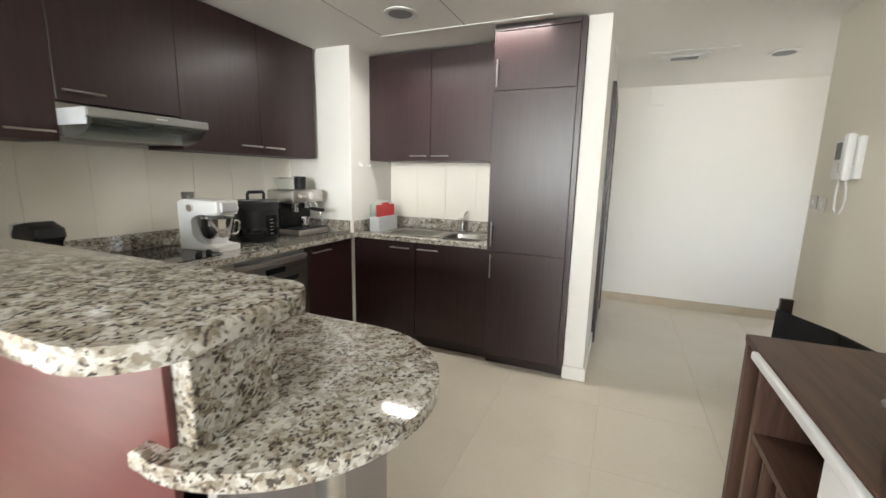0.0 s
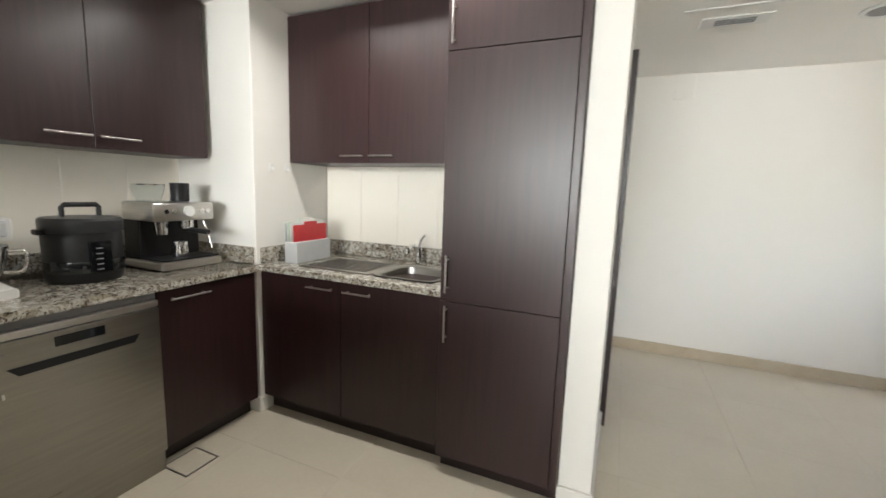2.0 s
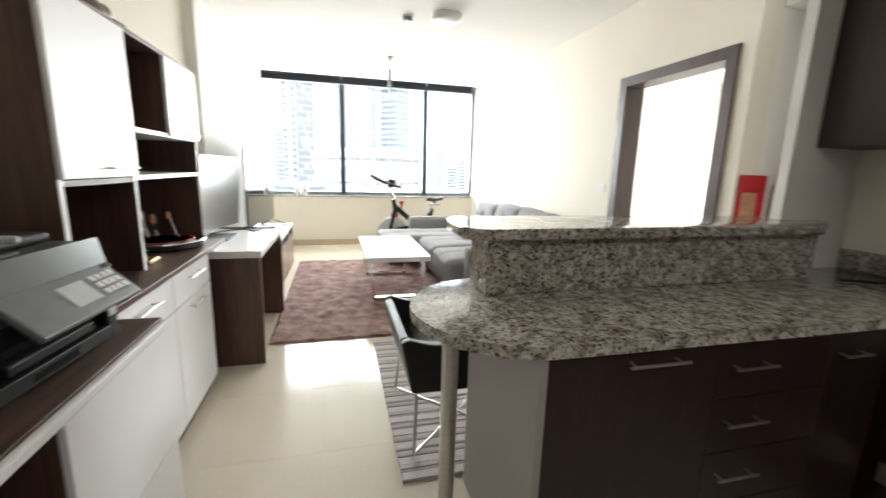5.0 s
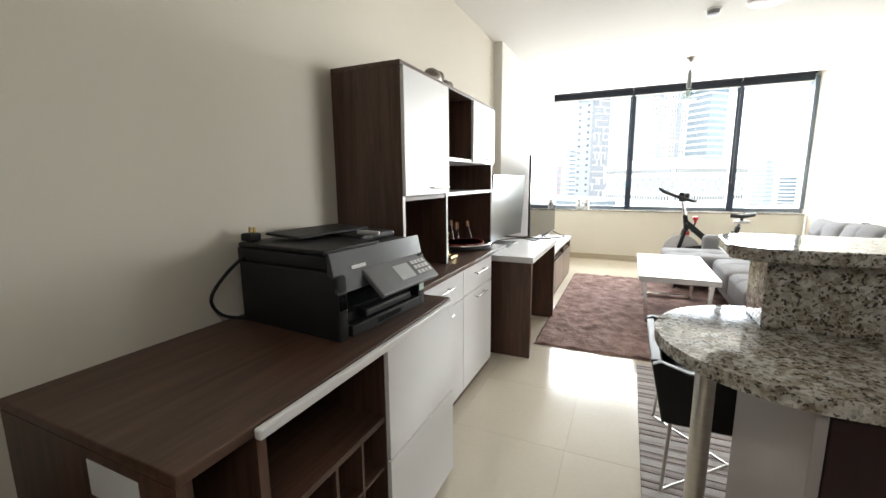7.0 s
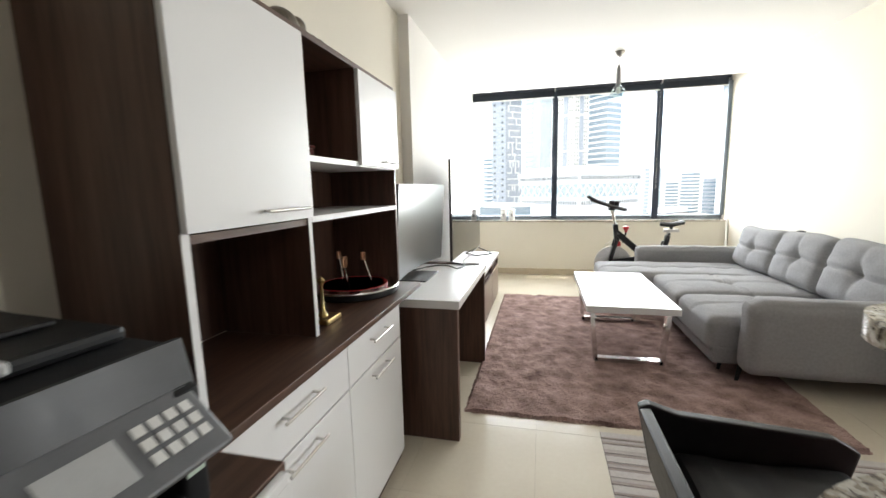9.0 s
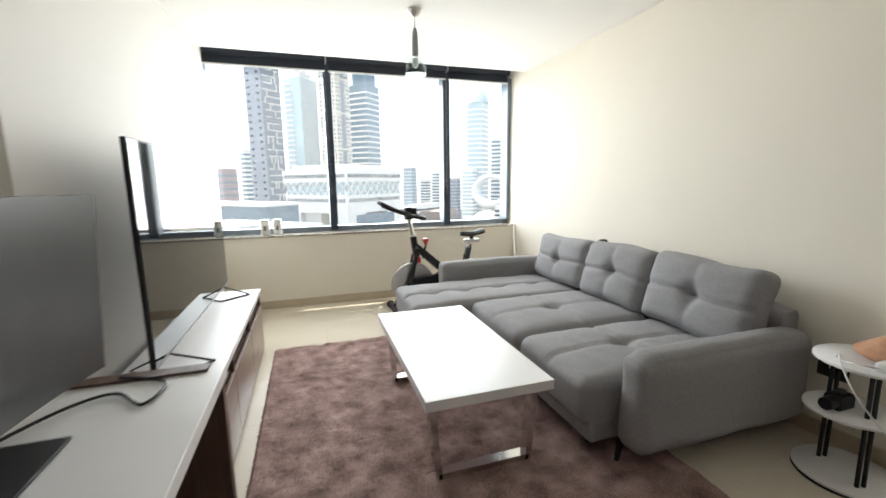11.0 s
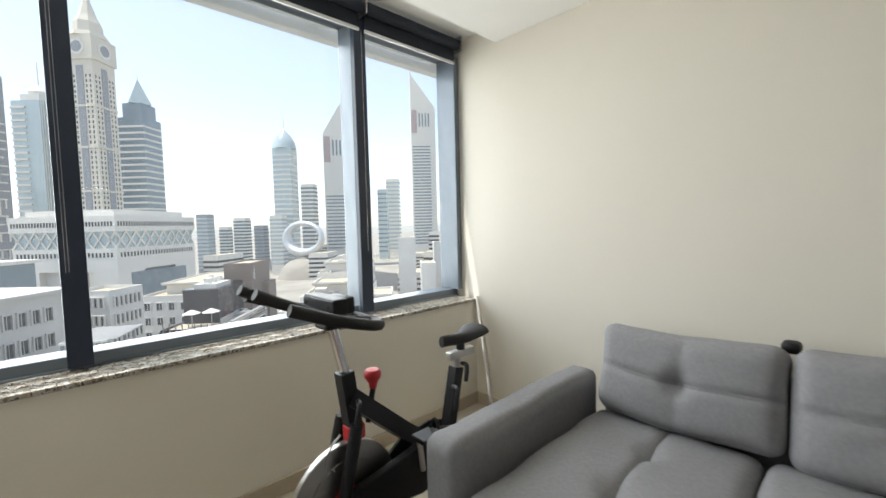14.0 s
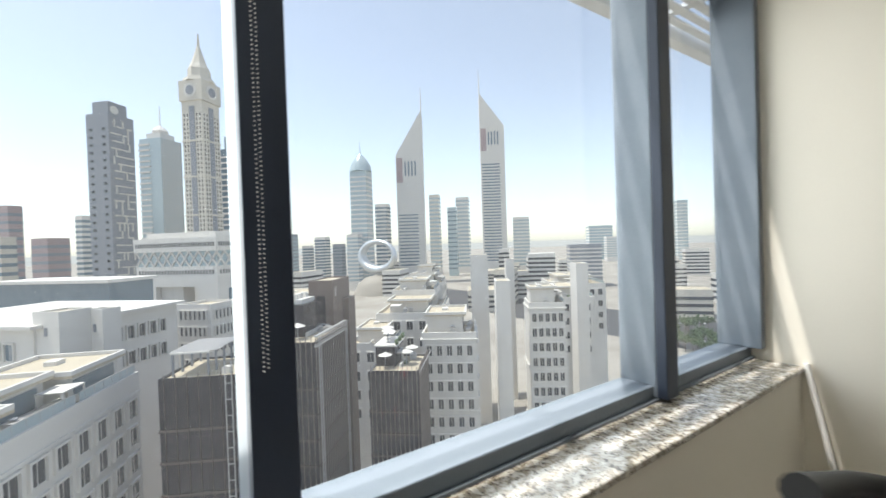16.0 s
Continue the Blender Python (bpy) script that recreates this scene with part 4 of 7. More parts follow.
pod_machine()
for k in (0, 1):
    hk = thing("wall_hook", (-1.935, 2.90 + k * 0.12, 1.47), "small white adhesive hook on the column", "hook", "column hooks")
    part("pad", box(-1.9345, -1.928, 2.885 + k * 0.12, 2.915 + k * 0.12, 1.435, 1.475, bev=0.003), "white", hk)
    part("hook", tube(B(), bend([(-1.928, 2.90 + k * 0.12, 1.455), (-1.915, 2.90 + k * 0.12, 1.44), (-1.912, 2.90 + k * 0.12, 1.455)], 4), 0.004, 8), "white", hk, smooth=True)

# ceiling fittings in kitchen and hall
ck = thing("ceiling_downlight", (-1.26, 2.37, ZK), "round recessed downlight, switched off", "downlight", "downlights")
part("ring", lathe(B(), (-1.26, 2.37, ZK - 0.012), [(0.10, 0.0115), (0.102, 0.004), (0.09, 0.0), (0.075, 0.003), (0.075, 0.0115)], 28), "white", ck, smooth=True)
part("reflector", lathe(B(), (-1.26, 2.37, ZK - 0.008), [(0.074, 0.0), (0.07, 0.006), (0.0, 0.007)], 28), "grey", ck, smooth=True)
copy_thing(ck, Matrix.Translation((1.10, 4.03, ZK)))
structure("ceiling_slot", box(-1.60, -0.40, 2.685, 2.723, ZK - 0.007, ZK - 0.0005), "white", "bright white linear light slot in the kitchen ceiling", "light slot")
for k, (x0, x1, y0, y1) in enumerate(((-1.592, -1.588, 1.55, 2.70), (-0.962, -0.958, 1.55, 2.70), (-1.588, -0.962, 1.546, 1.55))):
    structure("ceiling_joint", box(x0, x1, y0, y1, ZK - 0.002, ZK - 0.0003), "grey", "thin joint round a kitchen ceiling access panel", "joint")
hv = thing("ceiling_vent", (0.43, 3.94, ZK), "small white ceiling vent with dark slats in the hall", "vent")
part("frame", box(0.27, 0.60, 3.87, 4.02, ZK - 0.008, ZK - 0.0005, bev=0.002), "white", hv)
for i in range(3):
    part("slat", box(0.34, 0.53, 3.905 + i * 0.028, 3.920 + i * 0.028, ZK - 0.012, ZK - 0.0085), "grey", hv)
structure("ceiling_hatch", box(0.17, 0.77, 3.735, 3.755, ZK - 0.006, ZK - 0.0005), "white", "white edge of a ceiling access hatch", "hatch")
solid("hall_junction_box", box(0.26, 0.40, YH - 0.03, YH - 0.0005, 2.15, 2.342, bev=0.003), "hallpaint", "white box high on the hall wall", "junction box")
# entrance door on the pier side
ed = thing("door_entrance", (-0.06, 4.1, 0), "closed dark wood door in the hall", "door", kind="structure")
bm = box(-0.0655, -0.035, 3.56, 3.63, 0.0, 2.12, bev=0.003)
bx(bm, -0.0655, -0.035, 4.57, 4.64, 0.0, 2.12, bev=0.003)
bx(bm, -0.0655, -0.035, 3.63, 4.57, 2.05, 2.12, bev=0.003)
part("frame", bm, "doordark", ed)
part("leaf", box(-0.0655, -0.045, 3.632, 4.568, 0.005, 2.048), "doordark", ed)
# floor hatch
fh = structure("floor_hatch", box(-1.955, -1.785, 2.205, 2.375, -0.003, 0.0015), "grout", "small square tile-covered floor hatch", "hatch")
bm = B()
for a, b, c, d in ((-1.955, -1.785, 2.205, 2.212), (-1.955, -1.785, 2.368, 2.375), (-1.955, -1.948, 2.212, 2.368), (-1.792, -1.785, 2.212, 2.368)):
    bx(bm, a, b, c, d, 0.0, 0.003)
part("rim", bm, "inox", fh)

# ---- living room ----
dr = thing("door_bedroom", (XS, -0.82, 0), "grey-brown door frame of the open bedroom doorway", "doorway", kind="structure")
for y0, y1 in ((-1.38, -1.29), (-0.35, -0.26)):
    part("jamb", box(XS - 0.17, XS + 0.018, y0, y1, 0, 2.16, bev=0.004), "doorwood", dr)
part("head", box(XS - 0.17, XS + 0.018, -1.29, -0.35, 2.08, 2.16, bev=0.004), "doorwood", dr)
lf = part("leaf", box(XS - 0.225, XS - 0.18, -2.25, -1.36, 0.01, 2.075, bev=0.003), "doorwood", dr, "open door leaf")
part("handle", tube(B(), bend([(XS - 0.226, -2.17, 1.02), (XS - 0.27, -2.17, 1.02), (XS - 0.27, -2.05, 1.02)], 5), 0.009), "steel", lf, smooth=True)


def extinguisher():
    s = thing("fire_blanket_box", (-2.61, -0.15, 1.2), "red and orange fire blanket pack on the wall", "fire blanket")
    x, y = -2.61, -0.158
    part("pack", box(x - 0.10, x + 0.10, y, y + 0.03, 1.06, 1.36, bev=0.006), "red", s)
    part("label", box(x - 0.03, x + 0.09, y + 0.0305, y + 0.032, 1.08, 1.25), "terracotta", s, "orange printed label")
    t = thing("fire_extinguisher", (-2.83, -0.09, 0.9), "red fire extinguisher hung on the wall", "fire extinguisher")
    c = (-2.83, -0.075, 0.92)
    part("cylinder", lathe(B(), c, [(0.06, 0), (0.07, 0.01), (0.072, 0.03), (0.072, 0.36), (0.055, 0.42), (0.025, 0.445)], 28), "red", t, smooth=True)
    part("label", box(-2.805, -2.7575, -0.11, -0.04, 1.02, 1.20), "white", t)
    part("valve", lathe(B(), (c[0], c[1], c[2] + 0.445), [(0.022, 0), (0.024, 0.03), (0.012, 0.035), (0.012, 0.05)]), "black", t, smooth=True)
    part("lever", tube(B(), [(c[0], c[1], 1.41), (c[0] + 0.09, c[1] + 0.02, 1.43)], 0.008), "red", t, smooth=True)
    part("hose", tube(B(), bend([(c[0], c[1], 1.395), (c[0] + 0.07, c[1] + 0.05, 1.37), (c[0] + 0.085, c[1] + 0.05, 1.20), (c[0] + 0.08, c[1] + 0.03, 1.02)]), 0.011), "black", t, smooth=True)
    part("bracket", box(c[0] - 0.03, c[0] + 0.03, -0.158, -0.147, 1.05, 1.30), "steel", t)


extinguisher()


def pendant(x, y):
    t = thing("pendant_lamp", (x, y, ZL), "small pendant lamp with a clear glass shade, off", "pendant lamp")
    part("canopy", lathe(B(), (x, y, ZL - 0.06), [(0.012, 0), (0.03, 0.012), (0.05, 0.04), (0.055, 0.0595)]), "steel", t, smooth=True)
    part("cable", cyl(B(), (x, y, ZL - 0.06), (x, y, 2.60), 0.003, n=8), "grey", t)
    part("socket", lathe(B(), (x, y, 2.39), [(0.022, 0), (0.026, 0.03), (0.022, 0.17), (0.01, 0.21)]), "grey", t, smooth=True)
    part("shade", lathe(B(), (x, y, 2.255), [(0.083, 0), (0.085, 0.005), (0.075, 0.07), (0.04, 0.13), (0.024, 0.15), (0.021, 0.148), (0.037, 0.125), (0.071, 0.068), (0.08, 0.006)], 28), "clear", t, "clear glass bell shade", smooth=True)
    part("bulb", ball(B(), (x, y, 2.345), 0.026, rz=0.04), "white", t, smooth=True)


pendant(-0.735, -3.71)
sd = thing("smoke_detector", (-0.72, -2.2, ZL), "white round smoke detector on the ceiling", "smoke detector")
part("base", lathe(B(), (-0.72, -2.2, ZL - 0.012), [(0.055, 0), (0.058, 0.0115)]), "white", sd, smooth=True)
part("head", lathe(B(), (-0.72, -2.2, ZL - 0.045), [(0.03, 0), (0.042, 0.006), (0.046, 0.03), (0.05, 0.033)]), "grey", sd, smooth=True)
cl = thing("ceiling_lamp", (-1.05, -2.05, ZL), "flat round white ceiling lamp, off", "ceiling lamp")
part("body", lathe(B(), (-1.05, -2.05, ZL - 0.07), [(0.06, 0), (0.12, 0.012), (0.135, 0.04), (0.13, 0.0695)], 28), "white", cl, smooth=True)

# ---- sofa ----


def sofa():
    t = thing("corner_sofa", (-1.8, -3.1, 0), "grey fabric corner sofa with chaise and tufted cushions", "sofa")
    S = "sofa"
    part("base", box(-2.30, -1.14, -4.22, -1.96, 0.11, 0.24, bev=0.02), S, t)
    part("chaise_base", box(-1.16, -0.68, -4.20, -3.52, 0.11, 0.22, bev=0.02), S, t)
    part("backrest", cushion((0.17, 2.36, 0.60), pose(-2.385, -3.06, 0.40), 0.05, 0.02, cuts=20), S, t, smooth=True)
    # seats: the chaise first
    part("chaise_seat", cushion((1.58, 0.73, 0.24), pose(-1.40, -3.845, 0.315), 0.055, 0.018, [(-0.6, 0.03), (-0.15, 0.03), (0.30, 0.03), (0.66, 0.03)], [("v", 0.03)], 34), S, t, smooth=True)
    for y0, y1, k in ((-3.475, -2.665, 1), (-2.655, -1.965, 2)):
        part("seat_cushion", cushion((1.10, y1 - y0, 0.25), pose(-1.65, (y0 + y1) / 2, 0.312), 0.06, 0.03, [(0.05, 0.0)], [("u", 0.05), ("v", 0.0)], 30, seed=k), S, t, smooth=True)
    # loose back cushions lean on the backrest
    for y0, y1, h, k in ((-4.19, -3.42, 0.45, 1), (-3.41, -2.71, 0.48, 2), (-2.70, -1.93, 0.49, 3)):
        m = pose(-2.235, (y0 + y1) / 2, 0.425 + h / 2, 0, 74, 0)
        part("back_cushion", cushion((h, y1 - y0, 0.19), m, 0.065, 0.03, [(0.0, 0.0)], [("u", 0.0), ("v", 0.0)], 28, flop=0.5, seed=k * 2.1), S, t, smooth=True)
    # arms
    part("armrest", cushion((1.16, 0.19, 0.50), pose(-1.84, -1.855, 0.355), 0.075, 0.012, [], [("u", 0.93)], 24, seed=5), S, t, smooth=True)
    part("armrest", cushion((1.16, 0.17, 0.34), pose(-1.69, -4.325, 0.435), 0.05, 0.01, [], [], 22, seed=6), S, t, smooth=True)
    for x, y in ((-0.76, -4.1), (-0.76, -3.6), (-1.30, -1.93), (-2.3, -1.93), (-2.3, -4.3), (-1.25, -2.1)):
        part("leg", cyl(B(), (x, y, 0.12), (x + 0.02, y, 0.0), 0.018, 0.011, 12), "black", t, "black tapered metal leg", smooth=True)
    for y in (-3.43, -2.72):
        part("headrest_tab", box(-2.40, -2.33, y - 0.035, y + 0.035, 0.84, 0.895, bev=0.02), "black", t, "dark end of a folded headrest", smooth=True)


sofa()


def coffee_table():
    t = thing("coffee_table", (-0.62, -2.62, 0), "white lacquered coffee table on steel loop legs", "coffee table")
    part("tabletop", box(-0.94, -0.30, -3.262, -1.985, 0.432, 0.482, bev=0.003), "whitelac", t)
    for y in (-3.13, -2.10):
        bm = B()
        bx(bm, -0.86, -0.38, y - 0.03, y + 0.03, 0.021, 0.052, bev=0.002)
        for s in (-1, 1):
            vs = [bm.verts.new((-0.62 + s * (0.235 + 0.035 * k) + dx, y + dy, 0.022 + 0.409 * k)) for k in (0, 1) for dx, dy in ((-0.016, -0.03), (0.016, -0.03), (0.016, 0.03), (-0.016, 0.03))]
            for f in ((0, 1, 2, 3), (4, 5, 6, 7), (0, 1, 5, 4), (1, 2, 6, 5), (2, 3, 7, 6), (3, 0, 4, 7)):
                bm.faces.new([vs[i] for i in f])
        part("loop_leg", bm, "chrome", t, "polished steel loop leg")


coffee_table()


def shag_rug():
    nx, ny = 230, 310
    x0, x1, y0, y1 = -1.60, 0.485, -4.035, -1.195
    bm = B()
    g = []
    for i in range(nx + 1):
        col = []
        for j in range(ny + 1):
            x, y = x0 + (x1 - x0) * i / nx, y0 + (y1 - y0) * j / ny
            e = min(i, nx - i, (j), ny - j)
            a = noise.noise(Vector((x * 30, y * 30, 0))) * 0.6 + noise.noise(Vector((x * 85, y * 85, 3))) * 0.6
            c = noise.noise(Vector((x * 5, y * 5, 7)))
            d = noise.noise(Vector((x * 13, y * 11, 21)))
            z = 0.017 + 0.006 * a + 0.004 * c + 0.011 * d if e > 1 else 0.004 + 0.004 * random.random()
            k = 0.006 if e > 0 else 0.012
            col.append(bm.verts.new((x + k * (random.random() - 0.5), y + k * (random.random() - 0.5), max(z, 0.002) if e else 0.0)))
        g.append(col)
    for i in range(nx):
        for j in range(ny):
            bm.faces.new((g[i][j], g[i + 1][j], g[i + 1][j + 1], g[i][j + 1]))
    solid("shag_rug", bm, "rug", "large mauve-brown shaggy rug on the tiles", "rug", smooth=False)


shag_rug()


def striped_rug():
    t = thing("striped_rug", (-1.0, -0.35, 0), "woven rug striped pale and brown by the bar", "rug")
    tones = [surf("rug_stripe_pale", (0.46, 0.43, 0.41), (0.56, 0.53, 0.51), 60, 0.95, bump=0.8, bscale=180),
             surf("rug_stripe_brown", (0.28, 0.235, 0.22), (0.38, 0.33, 0.31), 60, 0.95, bump=0.8, bscale=180),
             surf("rug_stripe_mid", (0.38, 0.34, 0.325), (0.48, 0.44, 0.42), 60, 0.95, bump=0.8, bscale=180)]
    y, k = -1.13, 0
    ws = (0.05, 0.016, 0.028, 0.016, 0.05, 0.03, 0.02)
    while y < 0.40:
        w = ws[k % len(ws)]
        part("stripe", box(-1.95, -0.295, y, min(y + w, 0.40) - 0.001, 0.0, 0.007 + 0.002 * (k % 2), bev=0.002, seg=1), tones[(0, 1, 2, 1, 0, 2, 1)[k % 7]], t)
        y += w
        k += 1


striped_rug()


def slab(pts, y0, y1, lean=0.0):
    """A panel with an x-z outline between two y planes, with softened edges."""
    bm = B()
    f = [[bm.verts.new((x, y + lean * (z - 0.4), z)) for x, z in pts] for y in (y0, y1)]
    bm.faces.new(f[0])
    bm.faces.new(f[1][::-1])
    for i in range(len(pts)):
        j = (i + 1) % len(pts)
        bm.faces.new((f[0][j], f[0][i], f[1][i], f[1][j]))
    bmesh.ops.recalc_face_normals(bm, faces=bm.faces[:])
    bmesh.ops.bevel(bm, geom=bm.edges[:], offset=0.008, segments=2, affect="EDGES", profile=0.6)
    return bm


def bar_chair():
    t = thing("tub_chair", (-0.66, -0.08, 0), "black tub chair on thin crossed wire legs by the bar", "chair")
    out = [(-0.345, 0.37), (-0.295, 0.615), (-0.325, 0.63), (-0.42, 0.60), (-0.86, 0.57), (-0.93, 0.53), (-0.90, 0.40), (-0.86, 0.37)]
    part("side_panel", slab(out, 0.275, 0.315, 0.06), "black", t)
    part("side_panel", slab(out, -0.33, -0.29, -0.02), "black", t)
    part("backrest", slab([(-0.345, 0.37), (-0.293, 0.615), (-0.33, 0.622), (-0.395, 0.37)], -0.289, 0.274), "black", t)
    part("seat", cushion((0.50, 0.555, 0.09), pose(-0.645, -0.008, 0.435), 0.03, 0.01), "black", t)
    part("seat_pan", box(-0.88, -0.396, -0.285, 0.27, 0.372, 0.389, bev=0.004), "black", t)
    c = (-0.67, -0.07, 0.008)
    for fx, fy in ((-0.372, -0.385), (-0.374, 0.23), (-0.965, -0.38), (-0.965, 0.24)):
        tx, ty = (-0.40, fy * 0.75 - 0.02) if fx > -0.6 else (-0.85, fy * 0.75 - 0.02)
        part("leg", tube(B(), bend([(tx, ty, 0.371), (fx, fy, 0.03), (fx * 0.95 + c[0] * 0.05, fy * 0.95 + c[1] * 0.05, 0.008), c], 4), 0.0075, 8), "steel", t, "thin steel wire leg", smooth=True)
    return t


bar_chair()


def side_table():
    t = thing("tiered_side_table", (-2.24, -1.50, 0), "round three-tier side table with white tops and black posts", "side table")
    c = (-2.25, -1.50)
    for (dx, dy), z, r in (((0, 0), 0.012, 0.20), ((0.035, 0.0), 0.34, 0.17), ((0.0, 0.03), 0.585, 0.20)):
        part("tier", lathe(B(), (c[0] + dx, c[1] + dy, z), [(r - 0.006, 0), (r, 0.004), (r, 0.014), (r - 0.006, 0.018)], 40), "whitelac", t, "round white tier", smooth=True)
    for dx, dy, lx in ((-0.03, -0.10, 0.05), (0.0, -0.11, 0.05), (0.06, 0.10, -0.05), (0.09, 0.09, -0.05)):
        part("post", tube(B(), [(c[0] + dx, c[1] + dy, 0.02), (c[0] + dx + lx * 0.6, c[1] + dy * 0.8, 0.59)], 0.009, 10), "black", t, smooth=True)
    part("rim", lathe(B(), (c[0], c[1], 0.0), [(0.198, 0), (0.201, 0.004), (0.199, 0.011)], 40), "black", t, smooth=True)
    sl = thing("woven_lamp", (-2.29, -1.43, 0.604), "small domed terracotta lamp on the side table", "lamp")
    part("dome", lathe(B(), (-2.29, -1.43, 0.604), [(0.06, 0), (0.115, 0.03), (0.12, 0.045), (0.08, 0.075), (0.03, 0.11), (0.0, 0.118)], 32), "terracotta", sl, smooth=True)
    part("foot", lathe(B(), (-2.29, -1.43, 0.603), [(0.05, 0), (0.062, 0.006)], 24), "whitelac", sl)
    ch = thing("charger", (-2.16, -1.38, 0.604), "white plug charger with its cable on the table", "charger")
    part("plug", box(-2.20, -2.12, -1.40, -1.35, 0.604, 0.644, bev=0.006), "white", ch)
    part("cable", tube(B(), bend([(-2.12, -1.38, 0.62), (-2.06, -1.43, 0.63), (-2.10, -1.52, 0.612), (-2.18, -1.55, 0.609), (-2.05, -1.48, 0.62), (-2.03, -1.40, 0.50), (-2.10, -1.32, 0.36)]), 0.004, 8), "white", ch, smooth=True)
    cm = thing("camera_body", (-2.17, -1.52, 0.36), "small black camera on the middle tier", "camera")
    part("body", box(-2.23, -2.12, -1.56, -1.49, 0.3585, 0.425, bev=0.008), "black", cm)
    part("lens", cyl(B(), (-2.12, -1.525, 0.392), (-2.075, -1.525, 0.392), 0.03, 0.028, 20), "black", cm, smooth=True)
    part("viewfinder", box(-2.20, -2.15, -1.54, -1.51, 0.425, 0.445, bev=0.006), "black", cm)


side_table()


def exercise_bike():
    t = thing("exercise_bike", (-1.15, -4.66, 0), "black indoor exercise bike with red details", "exercise bike")
    y = -4.66
    K = "black"
    part("front_foot", cyl(B(), (-0.69, y - 0.24, 0.05), (-0.69, y + 0.22, 0.05), 0.03, n=16), K, t, smooth=True)
    for s in (-0.25, 0.23):
        part("wheel", cyl(B(), (-0.69, y + s - 0.012, 0.045), (-0.69, y + s + 0.012, 0.045), 0.042, n=20), "rubber", t, smooth=True)
    part("rear_foot", cyl(B(), (-1.66, y - 0.22, 0.04), (-1.66, y + 0.22, 0.04), 0.032, n=16), K, t, smooth=True)
    part("main_beam", tube(B(), [(-0.93, y, 0.74), (-1.20, y, 0.50), (-1.46, y, 0.30), (-1.66, y, 0.06)], 0.05, 4), K, t)
    for s in (-1, 1):
        part("frame_cover", slab([(-1.02, 0.30), (-1.30, 0.21), (-1.50, 0.21), (-1.53, 0.42), (-1.40, 0.46), (-1.22, 0.44)], y + 0.045 * s - 0.008, y + 0.045 * s + 0.008), K, t, "black side cover of the drive")
    part("fork", tube(B(), [(-0.93, y - 0.06, 0.64), (-0.86, y - 0.065, 0.36), (-0.70, y - 0.05, 0.06)], 0.026, 10), K, t, smooth=True)
    part("fork", tube(B(), [(-0.93, y + 0.06, 0.64), (-0.86, y + 0.065, 0.36), (-0.70, y + 0.05, 0.06)], 0.026, 10), K, t, smooth=True)
    part("head_tube", tube(B(), [(-0.945, y, 0.62), (-0.915, y, 0.845)], 0.042, 4), K, t)
    part("handlebar_post", tube(B(), [(-0.92, y, 0.83), (-0.865, y, 1.06)], 0.022, 16), "chrome", t, "chrome handlebar post", smooth=True)
    fw = part("flywheel", B_wheel(-0.90, y, 0.325, 0.235, 0.03), "steel", t, "steel flywheel", smooth=True)
    part("flywheel_disc", cyl(B(), (-0.90, y - 0.02, 0.325), (-0.90, y + 0.02, 0.325), 0.165, n=36), "steel", fw, "grey flywheel disc", smooth=True)
    part("flywheel_hub", cyl(B(), (-0.90, y - 0.026, 0.325), (-0.90, y + 0.026, 0.325), 0.06, n=28), "red", fw, "red flywheel hub", smooth=True)
    part("hub", cyl(B(), (-0.90, y - 0.055, 0.325), (-0.90, y + 0.055, 0.325), 0.035, n=20), K, fw, smooth=True)
    part("brake_pad", box(-0.99, -0.91, y - 0.03, y + 0.03, 0.555, 0.62, bev=0.01), "red", t)
    part("tension_knob", lathe(B(), (-1.05, y, 0.74), [(0.016, 0), (0.018, 0.02), (0.036, 0.05), (0.037, 0.066), (0.028, 0.08), (0.0, 0.084)]), "red", t, "red tension knob", smooth=True)
    part("knob_stem", tube(B(), [(-1.05, y, 0.74), (-1.02, y, 0.60)], 0.012, 10), K, t, smooth=True)
    part("belt_guard", B_guard(-1.22, y + 0.05, 0.33), K, t, smooth=True)
    part("crank", tube(B(), [(-1.24, y + 0.09, 0.33), (-1.22, y + 0.09, 0.50)], 0.013, 10), "steel", t, smooth=True)
    pd = part("pedal", box(-1.28, -1.17, y + 0.10, y + 0.19, 0.50, 0.525, bev=0.006), K, t)
    part("toe_cage", tube(B(), bend([(-1.27, y + 0.11, 0.52), (-1.27, y + 0.145, 0.575), (-1.27, y + 0.18, 0.52)], 5), 0.007, 8), K, pd, smooth=True)
    part("pedal", box(-1.31, -1.20, y - 0.19, y - 0.10, 0.15, 0.175, bev=0.006), K, t)
    part("seat_tube", tube(B(), [(-1.46, y, 0.28), (-1.555, y, 0.70)], 0.038, 4), K, t)
    part("seat_post", tube(B(), [(-1.55, y, 0.68), (-1.565, y, 0.765)], 0.022, 14), "steel", t, smooth=True)
    part("seat_slider", box(-1.68, -1.50, y - 0.02, y + 0.02, 0.745, 0.785, bev=0.004), "steel", t)
    part("saddle_clamp", cyl(B(), (-1.59, y, 0.785), (-1.59, y, 0.82), 0.022), K, t, smooth=True)
    bm = B()
    rows = []
    for i in range(13):
        a = i / 12
        x = -1.455 - 0.265 * a
        w = 0.018 + 0.085 * a ** 1.6 if a < 0.9 else 0.085
        zt = 0.868 + 0.018 * math.cos(a * 6.0) * 0.5 + 0.02 * a
        rows.append([bm.verts.new((x, y + w * math.cos(q), zt - 0.03 + 0.03 * math.sin(q) * (1.0 if math.sin(q) > 0 else 0.9))) for q in [2 * math.pi * k / 14 for k in range(14)]])
